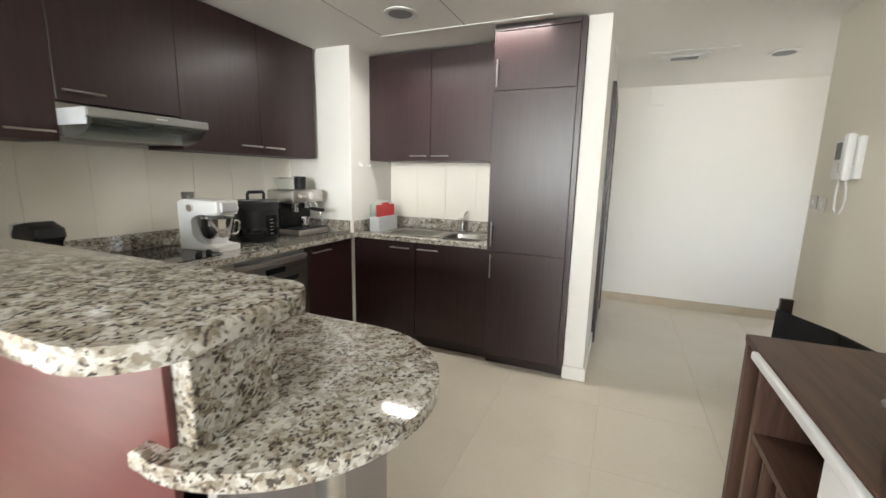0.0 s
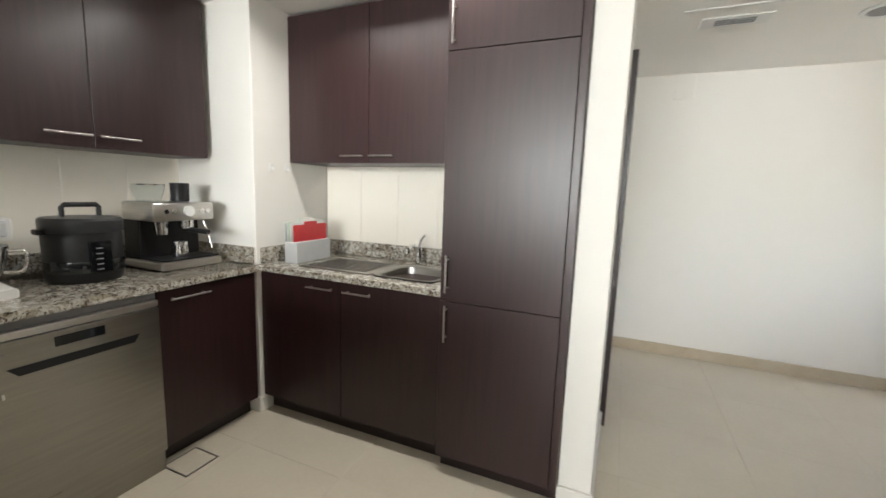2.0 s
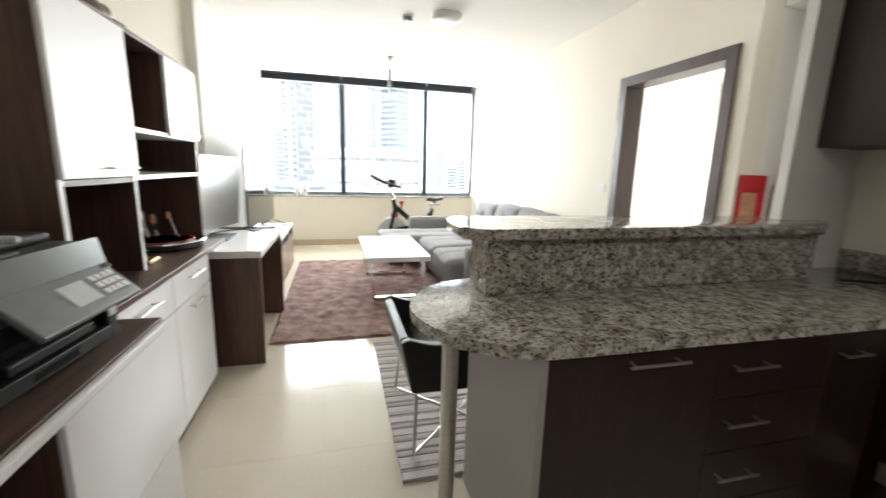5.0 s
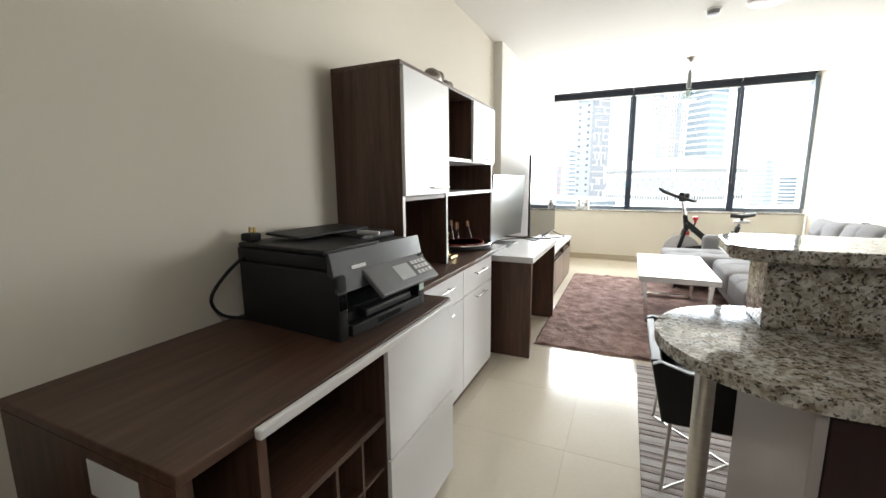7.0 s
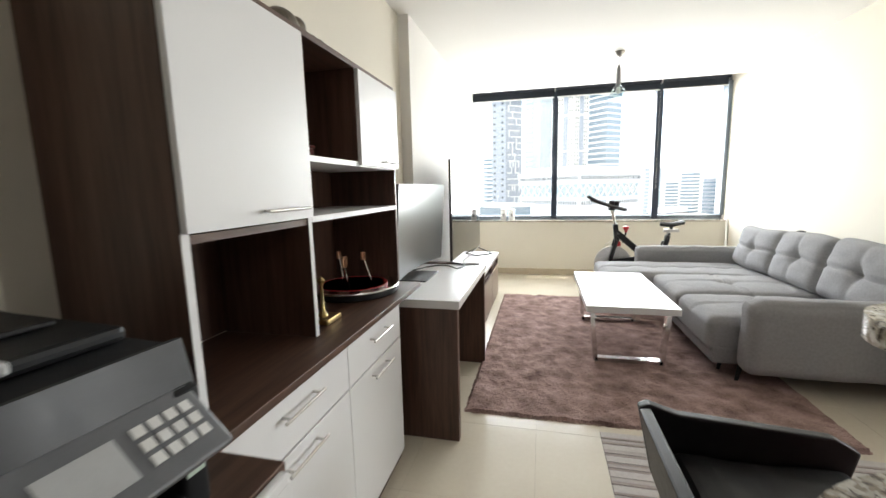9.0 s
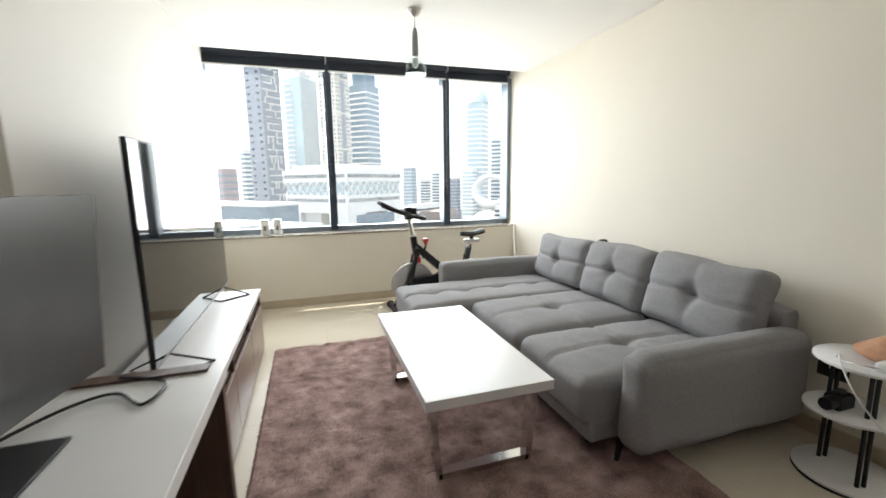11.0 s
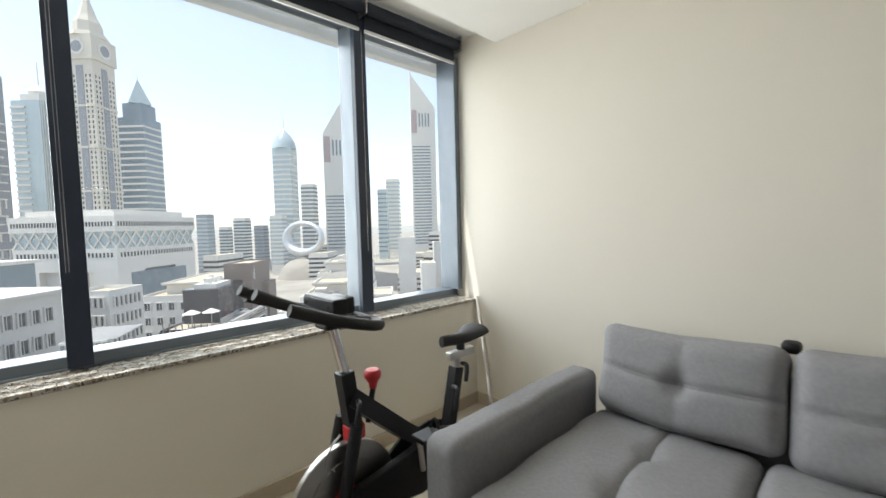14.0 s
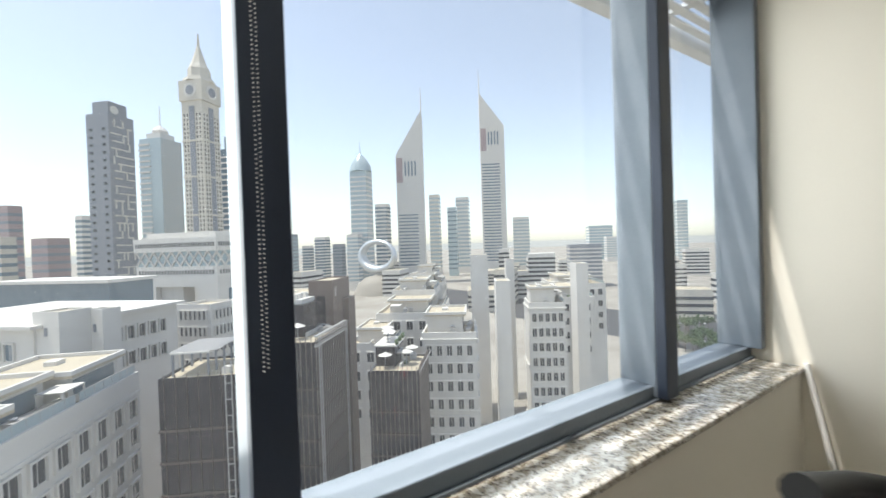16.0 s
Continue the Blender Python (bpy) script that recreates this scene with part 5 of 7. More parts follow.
    for a, b in zip(rows, rows[1:]):
        for i in range(14):
            bm.faces.new((a[i], a[(i + 1) % 14], b[(i + 1) % 14], b[i]))
    bm.faces.new(rows[0][::-1])
    bm.faces.new(rows[-1])
    part("saddle", bm, "rubber", t, "padded black saddle", smooth=True)
    for x, z, dz in ((-0.955, 0.72, 0.0), (-1.50, 0.62, -0.02), (-1.57, 0.72, 0.0)):
        part("lever", tube(B(), bend([(x, y + 0.03, z), (x + 0.03, y + 0.09, z + 0.01), (x + 0.05, y + 0.10, z - 0.06 + dz)], 4), 0.011, 8), K, t, smooth=True)
    # handlebars: two inner horns, two outer grips, a cross bar
    hb = part("handlebar", tube(B(), bend([(-0.62, y - 0.20, 1.17), (-0.78, y - 0.215, 1.11), (-0.93, y - 0.20, 1.065), (-1.01, y - 0.12, 1.045), (-1.02, y, 1.045), (-1.01, y + 0.12, 1.045), (-0.93, y + 0.20, 1.065), (-0.78, y + 0.215, 1.11), (-0.62, y + 0.20, 1.17)], 5), 0.021, 12), "rubber", t, "foam-covered handlebar", smooth=True)
    for s in (-1, 1):
        part("horn", tube(B(), bend([(-0.56, y + 0.075 * s, 1.215), (-0.66, y + 0.075 * s, 1.165), (-0.80, y + 0.07 * s, 1.105), (-0.94, y + 0.06 * s, 1.06), (-1.01, y + 0.05 * s, 1.045)], 5), 0.020, 12), "rubber", hb, smooth=True)
    part("handlebar_clamp", box(-0.91, -0.82, y - 0.05, y + 0.05, 1.035, 1.085, bev=0.01), K, t)
    part("display", box(-0.95, -0.89, y - 0.085, y + 0.05, 1.085, 1.155, bev=0.012), K, t, "black display unit", smooth=True)
    dh = part("device_holder", box(-0.875, -0.815, y - 0.12, y + 0.125, 1.105, 1.165, bev=0.006), K, t)
    part("holder_face", box(-0.8145, -0.811, y - 0.115, y + 0.12, 1.112, 1.158, bev=0.001, seg=1), "lidgrey", dh, "dark grey face plate")
    for s in (-0.09, 0.09):
        part("screw", cyl(B(), (-0.811, y + s, 1.135), (-0.809, y + s, 1.135), 0.006, n=10), K, dh)
    part("bottle_cage", tube(B(), bend([(-0.86, y + 0.05, 0.62), (-0.80, y + 0.08, 0.60), (-0.78, y + 0.08, 0.54), (-0.82, y + 0.07, 0.50)], 5), 0.004, 8), "steel", t, smooth=True)


def B_wheel(x, y, z, r, w):
    """A thick rim round an axle along y."""
    bm = B()
    n = 44
    rows = []
    for ra, dy in ((r - 0.07, -w / 2), (r - 0.004, -w / 2), (r, -w / 2 + 0.004), (r, w / 2 - 0.004), (r - 0.004, w / 2), (r - 0.07, w / 2)):
        rows.append([bm.verts.new((x + ra * math.cos(2 * math.pi * i / n), y + dy, z + ra * math.sin(2 * math.pi * i / n))) for i in range(n)])
    for a, b in zip(rows, rows[1:] + rows[:1]):
        for i in range(n):
            bm.faces.new((a[i], a[(i + 1) % n], b[(i + 1) % n], b[i]))
    return bm


def B_guard(x, y, z):
    """A pulley cover: a stadium-shaped plate between flywheel and crank."""
    pts = arc(x - 0.02, z, 0.115, 90, 270, 14) + arc(x + 0.30, z, 0.06, -90, 90, 10)
    bm = prism(B(), pts, y, y + 0.035, bev=0.008)
    for v in bm.verts:
        v.co = Vector((v.co.x, v.co.z, v.co.y))
    return bm


exercise_bike()
solid("white_pole", tube(B(), [(-2.43, -5.16, 0.0), (-2.477, -5.338, 0.865)], 0.012, 10), "white", "slim white pole leaning in the window corner", "pole", smooth=True)

# ---- television side ----


def tv_stand():
    t = thing("tv_stand", (0.80, -3.2, 0), "low white and walnut television stand", "tv stand")
    x0, x1, y0, y1 = 0.565, 1.02, -4.105, -2.10
    part("top", box(x0, x1, y0, y1, 0.505, 0.543, bev=0.003), "whitelac", t)
    part("back", box(x1 - 0.02, x1, y0, y1, 0.02, 0.504), "walnut_z", t)
    for y in (y0, -3.45, -2.80, y1 - 0.02):
        part("upright", box(x0 + 0.01, x1 - 0.021, y, y + 0.02, 0.02, 0.504), "walnut_z", t)
    part("bottom", box(x0 + 0.012, x1 - 0.021, y0, y1, 0.0, 0.02), "walnut", t)
    # stand doors take the walnut tone with painted reflection
    part("door", box(x0 + 0.005, x0 + 0.022, y0 + 0.004, -3.454, 0.03, 0.40, bev=0.002), "walnut_lit", t)
    part("door", box(x0 + 0.005, x0 + 0.022, -3.446, -2.804, 0.03, 0.40, bev=0.002), "walnut_lit", t)
    part("door", box(x0 + 0.005, x0 + 0.022, -2.796, y1 - 0.004, 0.03, 0.40, bev=0.002), "walnut_lit", t)
    part("shelf", box(x0 + 0.03, x1 - 0.021, y0 + 0.021, y1 - 0.021, 0.40, 0.415), "walnut", t)
    st = thing("set_top_box", (0.75, -3.6, 0.415), "black set-top box in the tv stand", "set-top box")
    part("case", box(0.64, 0.88, -3.76, -3.50, 0.416, 0.46, bev=0.004), "black", st)


tv_stand()


def television():
    t = thing("television", (0.80, -3.19, 0.543), "large black flat television on two feet", "television")
    part("panel", box(0.795, 0.815, -4.03, -2.36, 0.632, 1.612, bev=0.003), "black", t)
    part("screen", box(0.7925, 0.7945, -4.022, -2.368, 0.648, 1.604), "screen", t)
    part("bezel", box(0.7915, 0.7945, -4.028, -2.362, 0.634, 0.646), "grey", t)
    part("back_box", box(0.8155, 0.85, -3.75, -2.65, 0.66, 1.2, bev=0.01), "black", t)
    for y in (-3.86, -2.54):
        part("foot", tube(B(), [(0.625, y - 0.07, 0.549), (0.80, y, 0.64), (0.985, y - 0.07, 0.549), (0.80, y + 0.09, 0.549), (0.625, y - 0.07, 0.549)], 0.006, 8), "black", t, "black wire foot", smooth=True)


television()


def desk():
    t = thing("desk", (0.78, -1.43, 0), "white-topped walnut desk against the wall", "desk")
    x0, x1, y0, y1 = 0.442, 1.09, -1.97, -0.892
    part("top", box(x0, x1, y0, y1, 0.742, 0.787, bev=0.003), "whitelac", t)
    for y in (y0, y1 - 0.045):
        part("side_panel", box(x0 + 0.012, x1 - 0.01, y, y + 0.045, 0.0, 0.741, bev=0.002), "walnut_z", t)
    part("back_panel", box(x1 - 0.03, x1 - 0.011, y0 + 0.046, y1 - 0.046, 0.35, 0.741), "walnut_z", t)
    part("cable_tray", box(x0 + 0.05, x1 - 0.1, y0 + 0.004, y0 + 0.06, 0.7875, 0.797), "walnut", t, "walnut strip along the desk edge")
    mn = thing("monitor", (0.90, -1.5, 0.787), "wide grey-faced computer monitor on the desk", "monitor")
    m = pose(0.915, -1.49, 0.0, 0, -4, -2)
    bm = B()
    rows = []
    for i in range(17):
        a = -1 + i / 8
        for_x = -0.045 * a * a
        rows.append([bm.verts.new(m @ Vector((for_x + d, a * 0.47, z))) for d, z in ((0, 0.84), (0, 1.40), (0.03, 1.40), (0.03, 0.84))])
    for a, b in zip(rows, rows[1:]):
        for i in range(4):
            bm.faces.new((a[i], a[(i + 1) % 4], b[(i + 1) % 4], b[i]))
    bm.faces.new(rows[0])
    bm.faces.new(rows[-1][::-1])
    part("curved_panel", bm, "matte_screen", mn, smooth=True)
    part("stand_neck", box(0.945, 0.985, -1.53, -1.45, 0.80, 1.1, bev=0.006), "black", mn)
    part("stand_foot", box(0.73, 1.0, -1.60, -1.28, 0.788, 0.798, bev=0.004), "black", mn)
    solid("monitor_cable", tube(B(), bend([(0.93, -1.55, 0.80), (0.82, -1.75, 0.80), (0.72, -1.82, 0.795), (0.62, -1.72, 0.795), (0.60, -1.86, 0.795), (0.75, -1.93, 0.80)]), 0.005, 8), "black", "loose black cable on the desk", "cable", smooth=True)


desk()


def bar_sideboard():
    t = thing("wine_sideboard", (0.86, 0.95, 0), "dark walnut sideboard with wine cells and white doors", "sideboard")
    x0, x1, y0, y1, z = 0.515, 1.165, 0.482, 1.685, 0.848
    part("top", box(x0, x1, y0, y1, z - 0.026, z, bev=0.003), "walnut", t)
    part("front_strip", box(x0 - 0.022, x0 - 0.001, y0 + 0.02, 1.525, z - 0.030, z - 0.004, bev=0.006), "whitelac", t, "white front edge strip")
    part("end_panel", box(x0 + 0.004, x1, y1 - 0.03, y1, 0, z - 0.027), "walnut_z", t)
    part("inner_panel", box(x0 + 0.004, x1 - 0.02, 1.49, 1.515, 0.0, z - 0.027), "walnut_z", t)
    part("far_panel", box(x0 + 0.012, x1, y0, y0 + 0.022, 0, z - 0.027), "walnut_z", t)
    part("mid_panel", box(x0 + 0.004, x1 - 0.02, 1.000, 1.021, 0, z - 0.027), "walnut_z", t)
    part("back", box(x1 - 0.018, x1 - 0.001, y0 + 0.023, y1 - 0.031, 0, z - 0.027), "walnut_z", t)
    part("shelf", box(x0 + 0.006, x1 - 0.021, 1.022, 1.489, 0.565, 0.585), "walnut", t)
    part("bottom", box(x0 + 0.006, x1 - 0.021, y0 + 0.023, y1 - 0.031, 0.03, 0.05), "walnut", t)
    for y in (1.135, 1.255, 1.375):
        part("cell_divider", box(x0 + 0.010, x1 - 0.05, y, y + 0.012, 0.051, 0.564), "walnut_z", t)
    for zz in (0.22, 0.39):
        part("cell_shelf", box(x0 + 0.012, x1 - 0.05, 1.022, 1.375, zz, zz + 0.012), "walnut", t)
    part("door", box(x0 - 0.012, x0 + 0.004, y0 + 0.004, 1.017, 0.425, z - 0.034, bev=0.002), "whitelac", t)
    part("door", box(x0 - 0.012, x0 + 0.004, y0 + 0.004, 1.017, 0.03, 0.418, bev=0.002), "whitelac", t)
    part("price_tag", box(0.63, 0.80, y1 + 0.0005, y1 + 0.002, 0.72, 0.80), "white", t, "white paper label on the end panel")


bar_sideboard()


def drawer_sideboard():
    t = thing("drawer_sideboard", (0.93, -0.3, 0), "walnut sideboard with white drawers and doors", "sideboard")
    x0, x1, y0, y1, z = 0.705, 1.165, -0.88, 0.478, 0.862
    part("top", box(x0 - 0.03, x1, y0 - 0.112, y1, z - 0.026, z, bev=0.003), "walnut", t)
    part("carcass", box(x0 + 0.02, x1, -0.715, y1, 0.0, z - 0.027), "walnut_z", t)
    ym = -0.16
    for a, b in ((ym + 0.002, y1 - 0.016), (-0.712, ym - 0.002)):
        d = part("drawer", box(x0, x0 + 0.018, a, b, 0.655, z - 0.03, bev=0.002), "whitelac", t)
        handle(d, "y", (x0, (a + b) / 2, 0.765), 0.20, (-1, 0, 0))
        d = part("door", box(x0, x0 + 0.018, a, b, 0.05, 0.648, bev=0.002), "whitelac", t)
        handle(d, "y", (x0, (a + b) / 2, 0.61), 0.20, (-1, 0, 0))
    part("shelf_back", box(x1 - 0.02, x1, y0, -0.716, 0, z - 0.027), "walnut_z", t)
    for zz in (0.02, 0.30, 0.57):
        part("open_shelf", prism(B(), [(x1 - 0.021, -0.717), (x0 + 0.02, -0.717), (x0 + 0.05, -0.80), (x0 + 0.16, -0.865), (x1 - 0.021, -0.872)], zz, zz + 0.02), "walnut", t)


drawer_sideboard()


def hutch():
    t = thing("wall_hutch", (1.0, -0.45, 0.862), "walnut hutch with white doors on the sideboard", "hutch")
    x0, x1, y0, y1, z0, z1 = 0.79, 1.175, -0.97, 0.40, 0.8665, 1.860
    ya, yb = -0.11, -0.52
    part("side", box(x0, x1, y1 - 0.022, y1, z0, z1), "walnut_z", t)
    part("back", box(x1 - 0.016, x1, y0, y1 - 0.023, z0, z1), "walnut_z", t)
    part("top", box(x0 - 0.003, x1, y0, y1, z1 + 0.001, z1 + 0.022, bev=0.002), "walnut", t)
    part("divider", box(x0, x1 - 0.017, ya - 0.01, ya + 0.01, z0, z1), "walnut_z", t, "walnut divider with a pale front edge")
    part("divider_edge", box(x0 - 0.003, x0 - 0.0005, ya - 0.01, ya + 0.01, z0, z1), "whitelac", t)
    part("side_edge", box(x0 - 0.003, x0 - 0.0005, y1 - 0.022, y1, z0, 1.28), "whitelac", t)
    part("shelf", box(x0 + 0.002, x1 - 0.017, ya + 0.011, y1 - 0.023, 1.255, 1.275), "walnut", t)
    for z in (1.465, 1.262):
        part("shelf", box(x0 - 0.004, x1 - 0.017, y0 + 0.021, ya - 0.011, z, z + 0.02), "whitelac", t, "white shelf")
    part("upper_side", box(x0, x1 - 0.017, yb - 0.009, yb + 0.009, 1.486, z1), "walnut_z", t)
    part("far_side", box(x0, x1 - 0.017, y0, y0 + 0.02, z0, z1), "walnut_z", t)
    d = part("door", box(x0 - 0.019, x0 - 0.001, ya + 0.002, y1 - 0.002, 1.28, z1 - 0.002, bev=0.002), "whitelac", t)
    handle(d, "y", (x0 - 0.019, 0.06, 1.315), 0.20, (-1, 0, 0))
    d = part("door", box(x0 - 0.019, x0 - 0.001, y0 + 0.002, yb + 0.006, 1.47, z1 - 0.002, bev=0.002), "whitelac", t)
    handle(d, "y", (x0 - 0.019, y0 + 0.17, 1.495), 0.16, (-1, 0, 0))


hutch()


def printer():
    t = thing("printer", (0.85, 0.82, 0.848), "large black multifunction printer on the sideboard", "printer")
    m = pose(0.842, 0.82, 0.848, 0, 0, -5)
    K = "charcoal"

    def side(pts, y0, y1, bev=0.008):
        bm = prism(B(), pts, y0, y1, bev=bev)
        for v in bm.verts:
            v.co = m @ Vector((v.co.x, v.co.z, v.co.y))
        return bm
    part("body", side([(-0.195, 0.008), (0.24, 0.008), (0.24, 0.20), (-0.195, 0.20)], -0.25, 0.25), K, t, smooth=True)
    part("side_cheek", side([(-0.235, 0.0), (0.235, 0.0), (0.235, 0.225), (-0.195, 0.225), (-0.235, 0.205)], 0.205, 0.255, 0.01), K, t, smooth=True)
    part("side_cheek", side([(-0.235, 0.0), (0.235, 0.0), (0.235, 0.225), (-0.195, 0.225), (-0.235, 0.205)], -0.255, -0.205, 0.01), K, t, smooth=True)
    part("front_bezel", side([(-0.236, 0.155), (-0.196, 0.155), (-0.196, 0.282), (-0.206, 0.282)], -0.2545, 0.2545, 0.004), "printergrey", t, "dark grey sloped front bezel", smooth=True)
    part("scanner_body", side([(-0.194, 0.226), (0.24, 0.226), (0.24, 0.272), (-0.194, 0.272)], -0.254, 0.254), K, t, smooth=True)
    part("lid", box(-0.19, 0.235, -0.02, 0.252, 0.2725, 0.290, bev=0.006, m=m), K, t)
    part("feeder", box(-0.10, 0.20, -0.24, -0.025, 0.2725, 0.30, bev=0.010, m=m), K, t)
    part("feeder_flap", box(0.02, 0.20, -0.20, 0.17, 0.302, 0.312, bev=0.004, m=m @ pose(0, 0, 0, 0, -2, 0)), K, t)
    part("paper_guide", box(-0.165, -0.06, -0.06, -0.045, 0.30, 0.318, bev=0.005, m=m), "palegrey", t, "pale grey paper guide")
    pm = m @ pose(-0.262, -0.035, 0.165, 0, -42, 0)
    cp = part("control_panel", box(-0.062, 0.062, -0.205, 0.155, -0.009, 0.009, bev=0.005, m=pm), "panelgrey", t, "tilted grey control panel")
    part("display", box(-0.032, 0.034, -0.075, 0.015, 0.0092, 0.0105, m=pm), "palegrey", cp, "pale display")
    for i in range(4):
        for j in range(3):
            part("key", box(-0.03 + j * 0.024, -0.014 + j * 0.024, -0.185 + i * 0.024, -0.168 + i * 0.024, 0.0092, 0.012, m=pm), "white", cp)
    part("output_slot", box(-0.199, -0.1955, -0.20, 0.20, 0.07, 0.15, m=m), "blackglass", t, "dark paper slot")
    part("output_tray", box(-0.236, -0.196, -0.15, 0.12, 0.045, 0.072, bev=0.006, m=m), K, t)
    part("paper_cassette", box(-0.243, -0.196, -0.20, 0.20, 0.002, 0.040, bev=0.004, m=m), K, t)
    part("cassette_grip", box(-0.2445, -0.243, -0.07, 0.07, 0.012, 0.03, m=m), "blackglass", t)
    part("usb_cover", box(-0.2365, -0.235, 0.215, 0.245, 0.10, 0.15, m=m), "blackglass", t)
    part("sticker", box(-0.2365, -0.235, -0.245, -0.212, 0.06, 0.155, m=m), "cardgreen", t, "small pale printed sticker")
    part("name_strip", box(-0.0008, 0.0008, 0.10, 0.17, -0.006, 0.006, m=m @ pose(-0.2225, 0, 0.226, 0, 13, 0)), "white", t)
    cb = thing("printer_cable", (1.12, 1.1, 0.866), "black printer cable with a plug against the wall", "cable")
    part("cable", tube(B(), bend([(1.06, 1.045, 1.10), (1.10, 1.11, 1.03), (1.13, 1.15, 0.95), (1.12, 1.12, 0.885), (1.07, 1.06, 0.862)]), 0.006, 8), K, cb, smooth=True)
    part("plug", box(1.05, 1.10, 0.985, 1.035, 1.14, 1.168, bev=0.006), K, cb)
    part("pin", box(1.06, 1.068, 1.0, 1.008, 1.168, 1.188), "gold", cb)
    part("pin", box(1.08, 1.088, 1.0, 1.008, 1.168, 1.188), "gold", cb)


printer()


def decor():
    db = thing("dartboard", (0.95, -0.735, 0.864), "dartboard lying flat with darts standing in it", "dartboard")
    c = (0.95, -0.735, 0.8645)
    part("board", lathe(B(), c, [(0.215, 0), (0.222, 0.006), (0.222, 0.03), (0.215, 0.036)], 40), "black", db, smooth=True)
    for i in range(20):
        a0, a1 = radians(18 * i), radians(18 * i + 17)
        pts = [(c[0] + r * math.cos(a), c[1] + r * math.sin(a)) for r, a in ((0.02, a0), (0.165, a0), (0.165, (a0 + a1) / 2), (0.165, a1), (0.02, a1))]
        part("segment", prism(B(), pts, c[2] + 0.0365, c[2] + 0.038), "skirting" if i % 2 else "black", db)
    part("ring", lathe(B(), (c[0], c[1], c[2] + 0.0385), [(0.168, 0), (0.168, 0.002), (0.16, 0.002), (0.16, 0)], 40), "red", db)
    part("rim", lathe(B(), c, [(0.223, 0.028), (0.227, 0.033), (0.223, 0.039), (0.218, 0.037)], 40), "chrome", db, "shiny metal rim", smooth=True)
    for dx, dy, tx, ty in ((-0.06, -0.08, 0.03, 0.02), (0.03, 0.05, -0.03, 0.03), (0.08, -0.05, 0.03, -0.02), (-0.03, 0.11, 0.0, 0.04)):
        d = thing("dart", (c[0] + dx, c[1] + dy, c[2] + 0.037), "dart with a copper flight stuck in the board", "dart", "darts")
        p = Vector((c[0] + dx, c[1] + dy, c[2] + 0.039))
        q = p + Vector((tx, ty, 0.13))
        part("shaft", tube(B(), [p, p.lerp(q, 0.35), p.lerp(q, 0.4), q], 0.0035, 8), "chrome", d, smooth=True)
        part("flight", box(-0.013, 0.013, -0.001, 0.001, -0.02, 0.02, m=Matrix.Translation(q)), "terracotta", d)
        part("flight", box(-0.001, 0.001, -0.013, 0.013, -0.02, 0.02, m=Matrix.Translation(q)), "terracotta", d)
    ds = thing("desk_ornament", (0.86, -0.27, 0.864), "small brass ornament with scales beside the dartboard", "ornament")
    part("base", box(0.81, 0.91, -0.33, -0.22, 0.864, 0.885, bev=0.005), "gold", ds)
    part("stem", lathe(B(), (0.86, -0.275, 0.885), [(0.02, 0), (0.008, 0.02), (0.006, 0.12), (0.016, 0.14), (0.0, 0.155)]), "gold", ds, smooth=True)
    part("bottle", lathe(B(), (0.84, -0.235, 0.885), [(0.018, 0), (0.02, 0.05), (0.008, 0.08), (0.008, 0.10)]), "clear", ds, smooth=True)
    bm = B()
    for dy, s in ((0.12, 1.0), (-0.06, 0.8), (-0.2, 0.6)):
        cx, cy, cz = 0.96, -0.42 + dy, 1.883
        ball(bm, (cx, cy, cz + 0.085 * s), 0.05 * s, 0.085 * s, 0.055 * s)
        ball(bm, (cx, cy - 0.09 * s, cz + 0.105 * s), 0.035 * s, 0.04 * s, 0.04 * s)
        tube(bm, bend([(cx, cy - 0.12 * s, cz + 0.10 * s), (cx, cy - 0.15 * s, cz + 0.06 * s), (cx, cy - 0.16 * s, cz + 0.03 * s)], 4), 0.011 * s, 8)
        for ex, ey in ((-1, -1), (1, -1), (-1, 1), (1, 1)):
            cyl(bm, (cx + ex * 0.026 * s, cy + ey * 0.045 * s, cz), (cx + ex * 0.026 * s, cy + ey * 0.045 * s, cz + 0.06 * s), 0.016 * s, n=10)
    solid("animal_figurine", bm, "bronze", "dark bronze animal figurine group on the hutch", "figurine", smooth=True)
    wt = thing("wooden_box", (0.93, -0.33, 1.485), "small reddish wooden box on the hutch shelf", "box")
    part("case", box(0.90, 0.96, -0.36, -0.28, 1.4855, 1.53, bev=0.004), "redwood", wt)
    part("lid", box(0.897, 0.963, -0.363, -0.277, 1.5305, 1.542, bev=0.004), "redwood", wt)


M["bronze"] = surf("dark_bronze", (0.10, 0.085, 0.07), (0.22, 0.19, 0.155), 25, 0.35, 0.9, bump=0.3, bscale=90)
decor()


def black_bag():
    t = thing("black_folder_case", (0.95, 2.2, 0), "large black case leaning beside the sideboard", "case")
    m = pose(0.95, 2.05, 0.0, 0, 0, 24)
    bm = prism(B(), [(-0.22, 0.0), (0.20, 0.0), (0.20, 0.67), (-0.20, 0.85)], -0.14, 0.14, bev=0.012)
    for v in bm.verts:
        v.co = m @ Vector((v.co.x, v.co.z, v.co.y))
    part("shell", bm, "black", t)
    part("seam", box(-0.20, 0.19, -0.003, 0.003, 0.02, 0.03, m=m @ pose(0, 0.1405, 0.3)), "grey", t)
    solid("dark_board", box(1.10, 1.176, 3.285, 3.318, 0.0, 0.62, bev=0.003), "doordark", "dark narrow board leaning at the wall corner", "board")


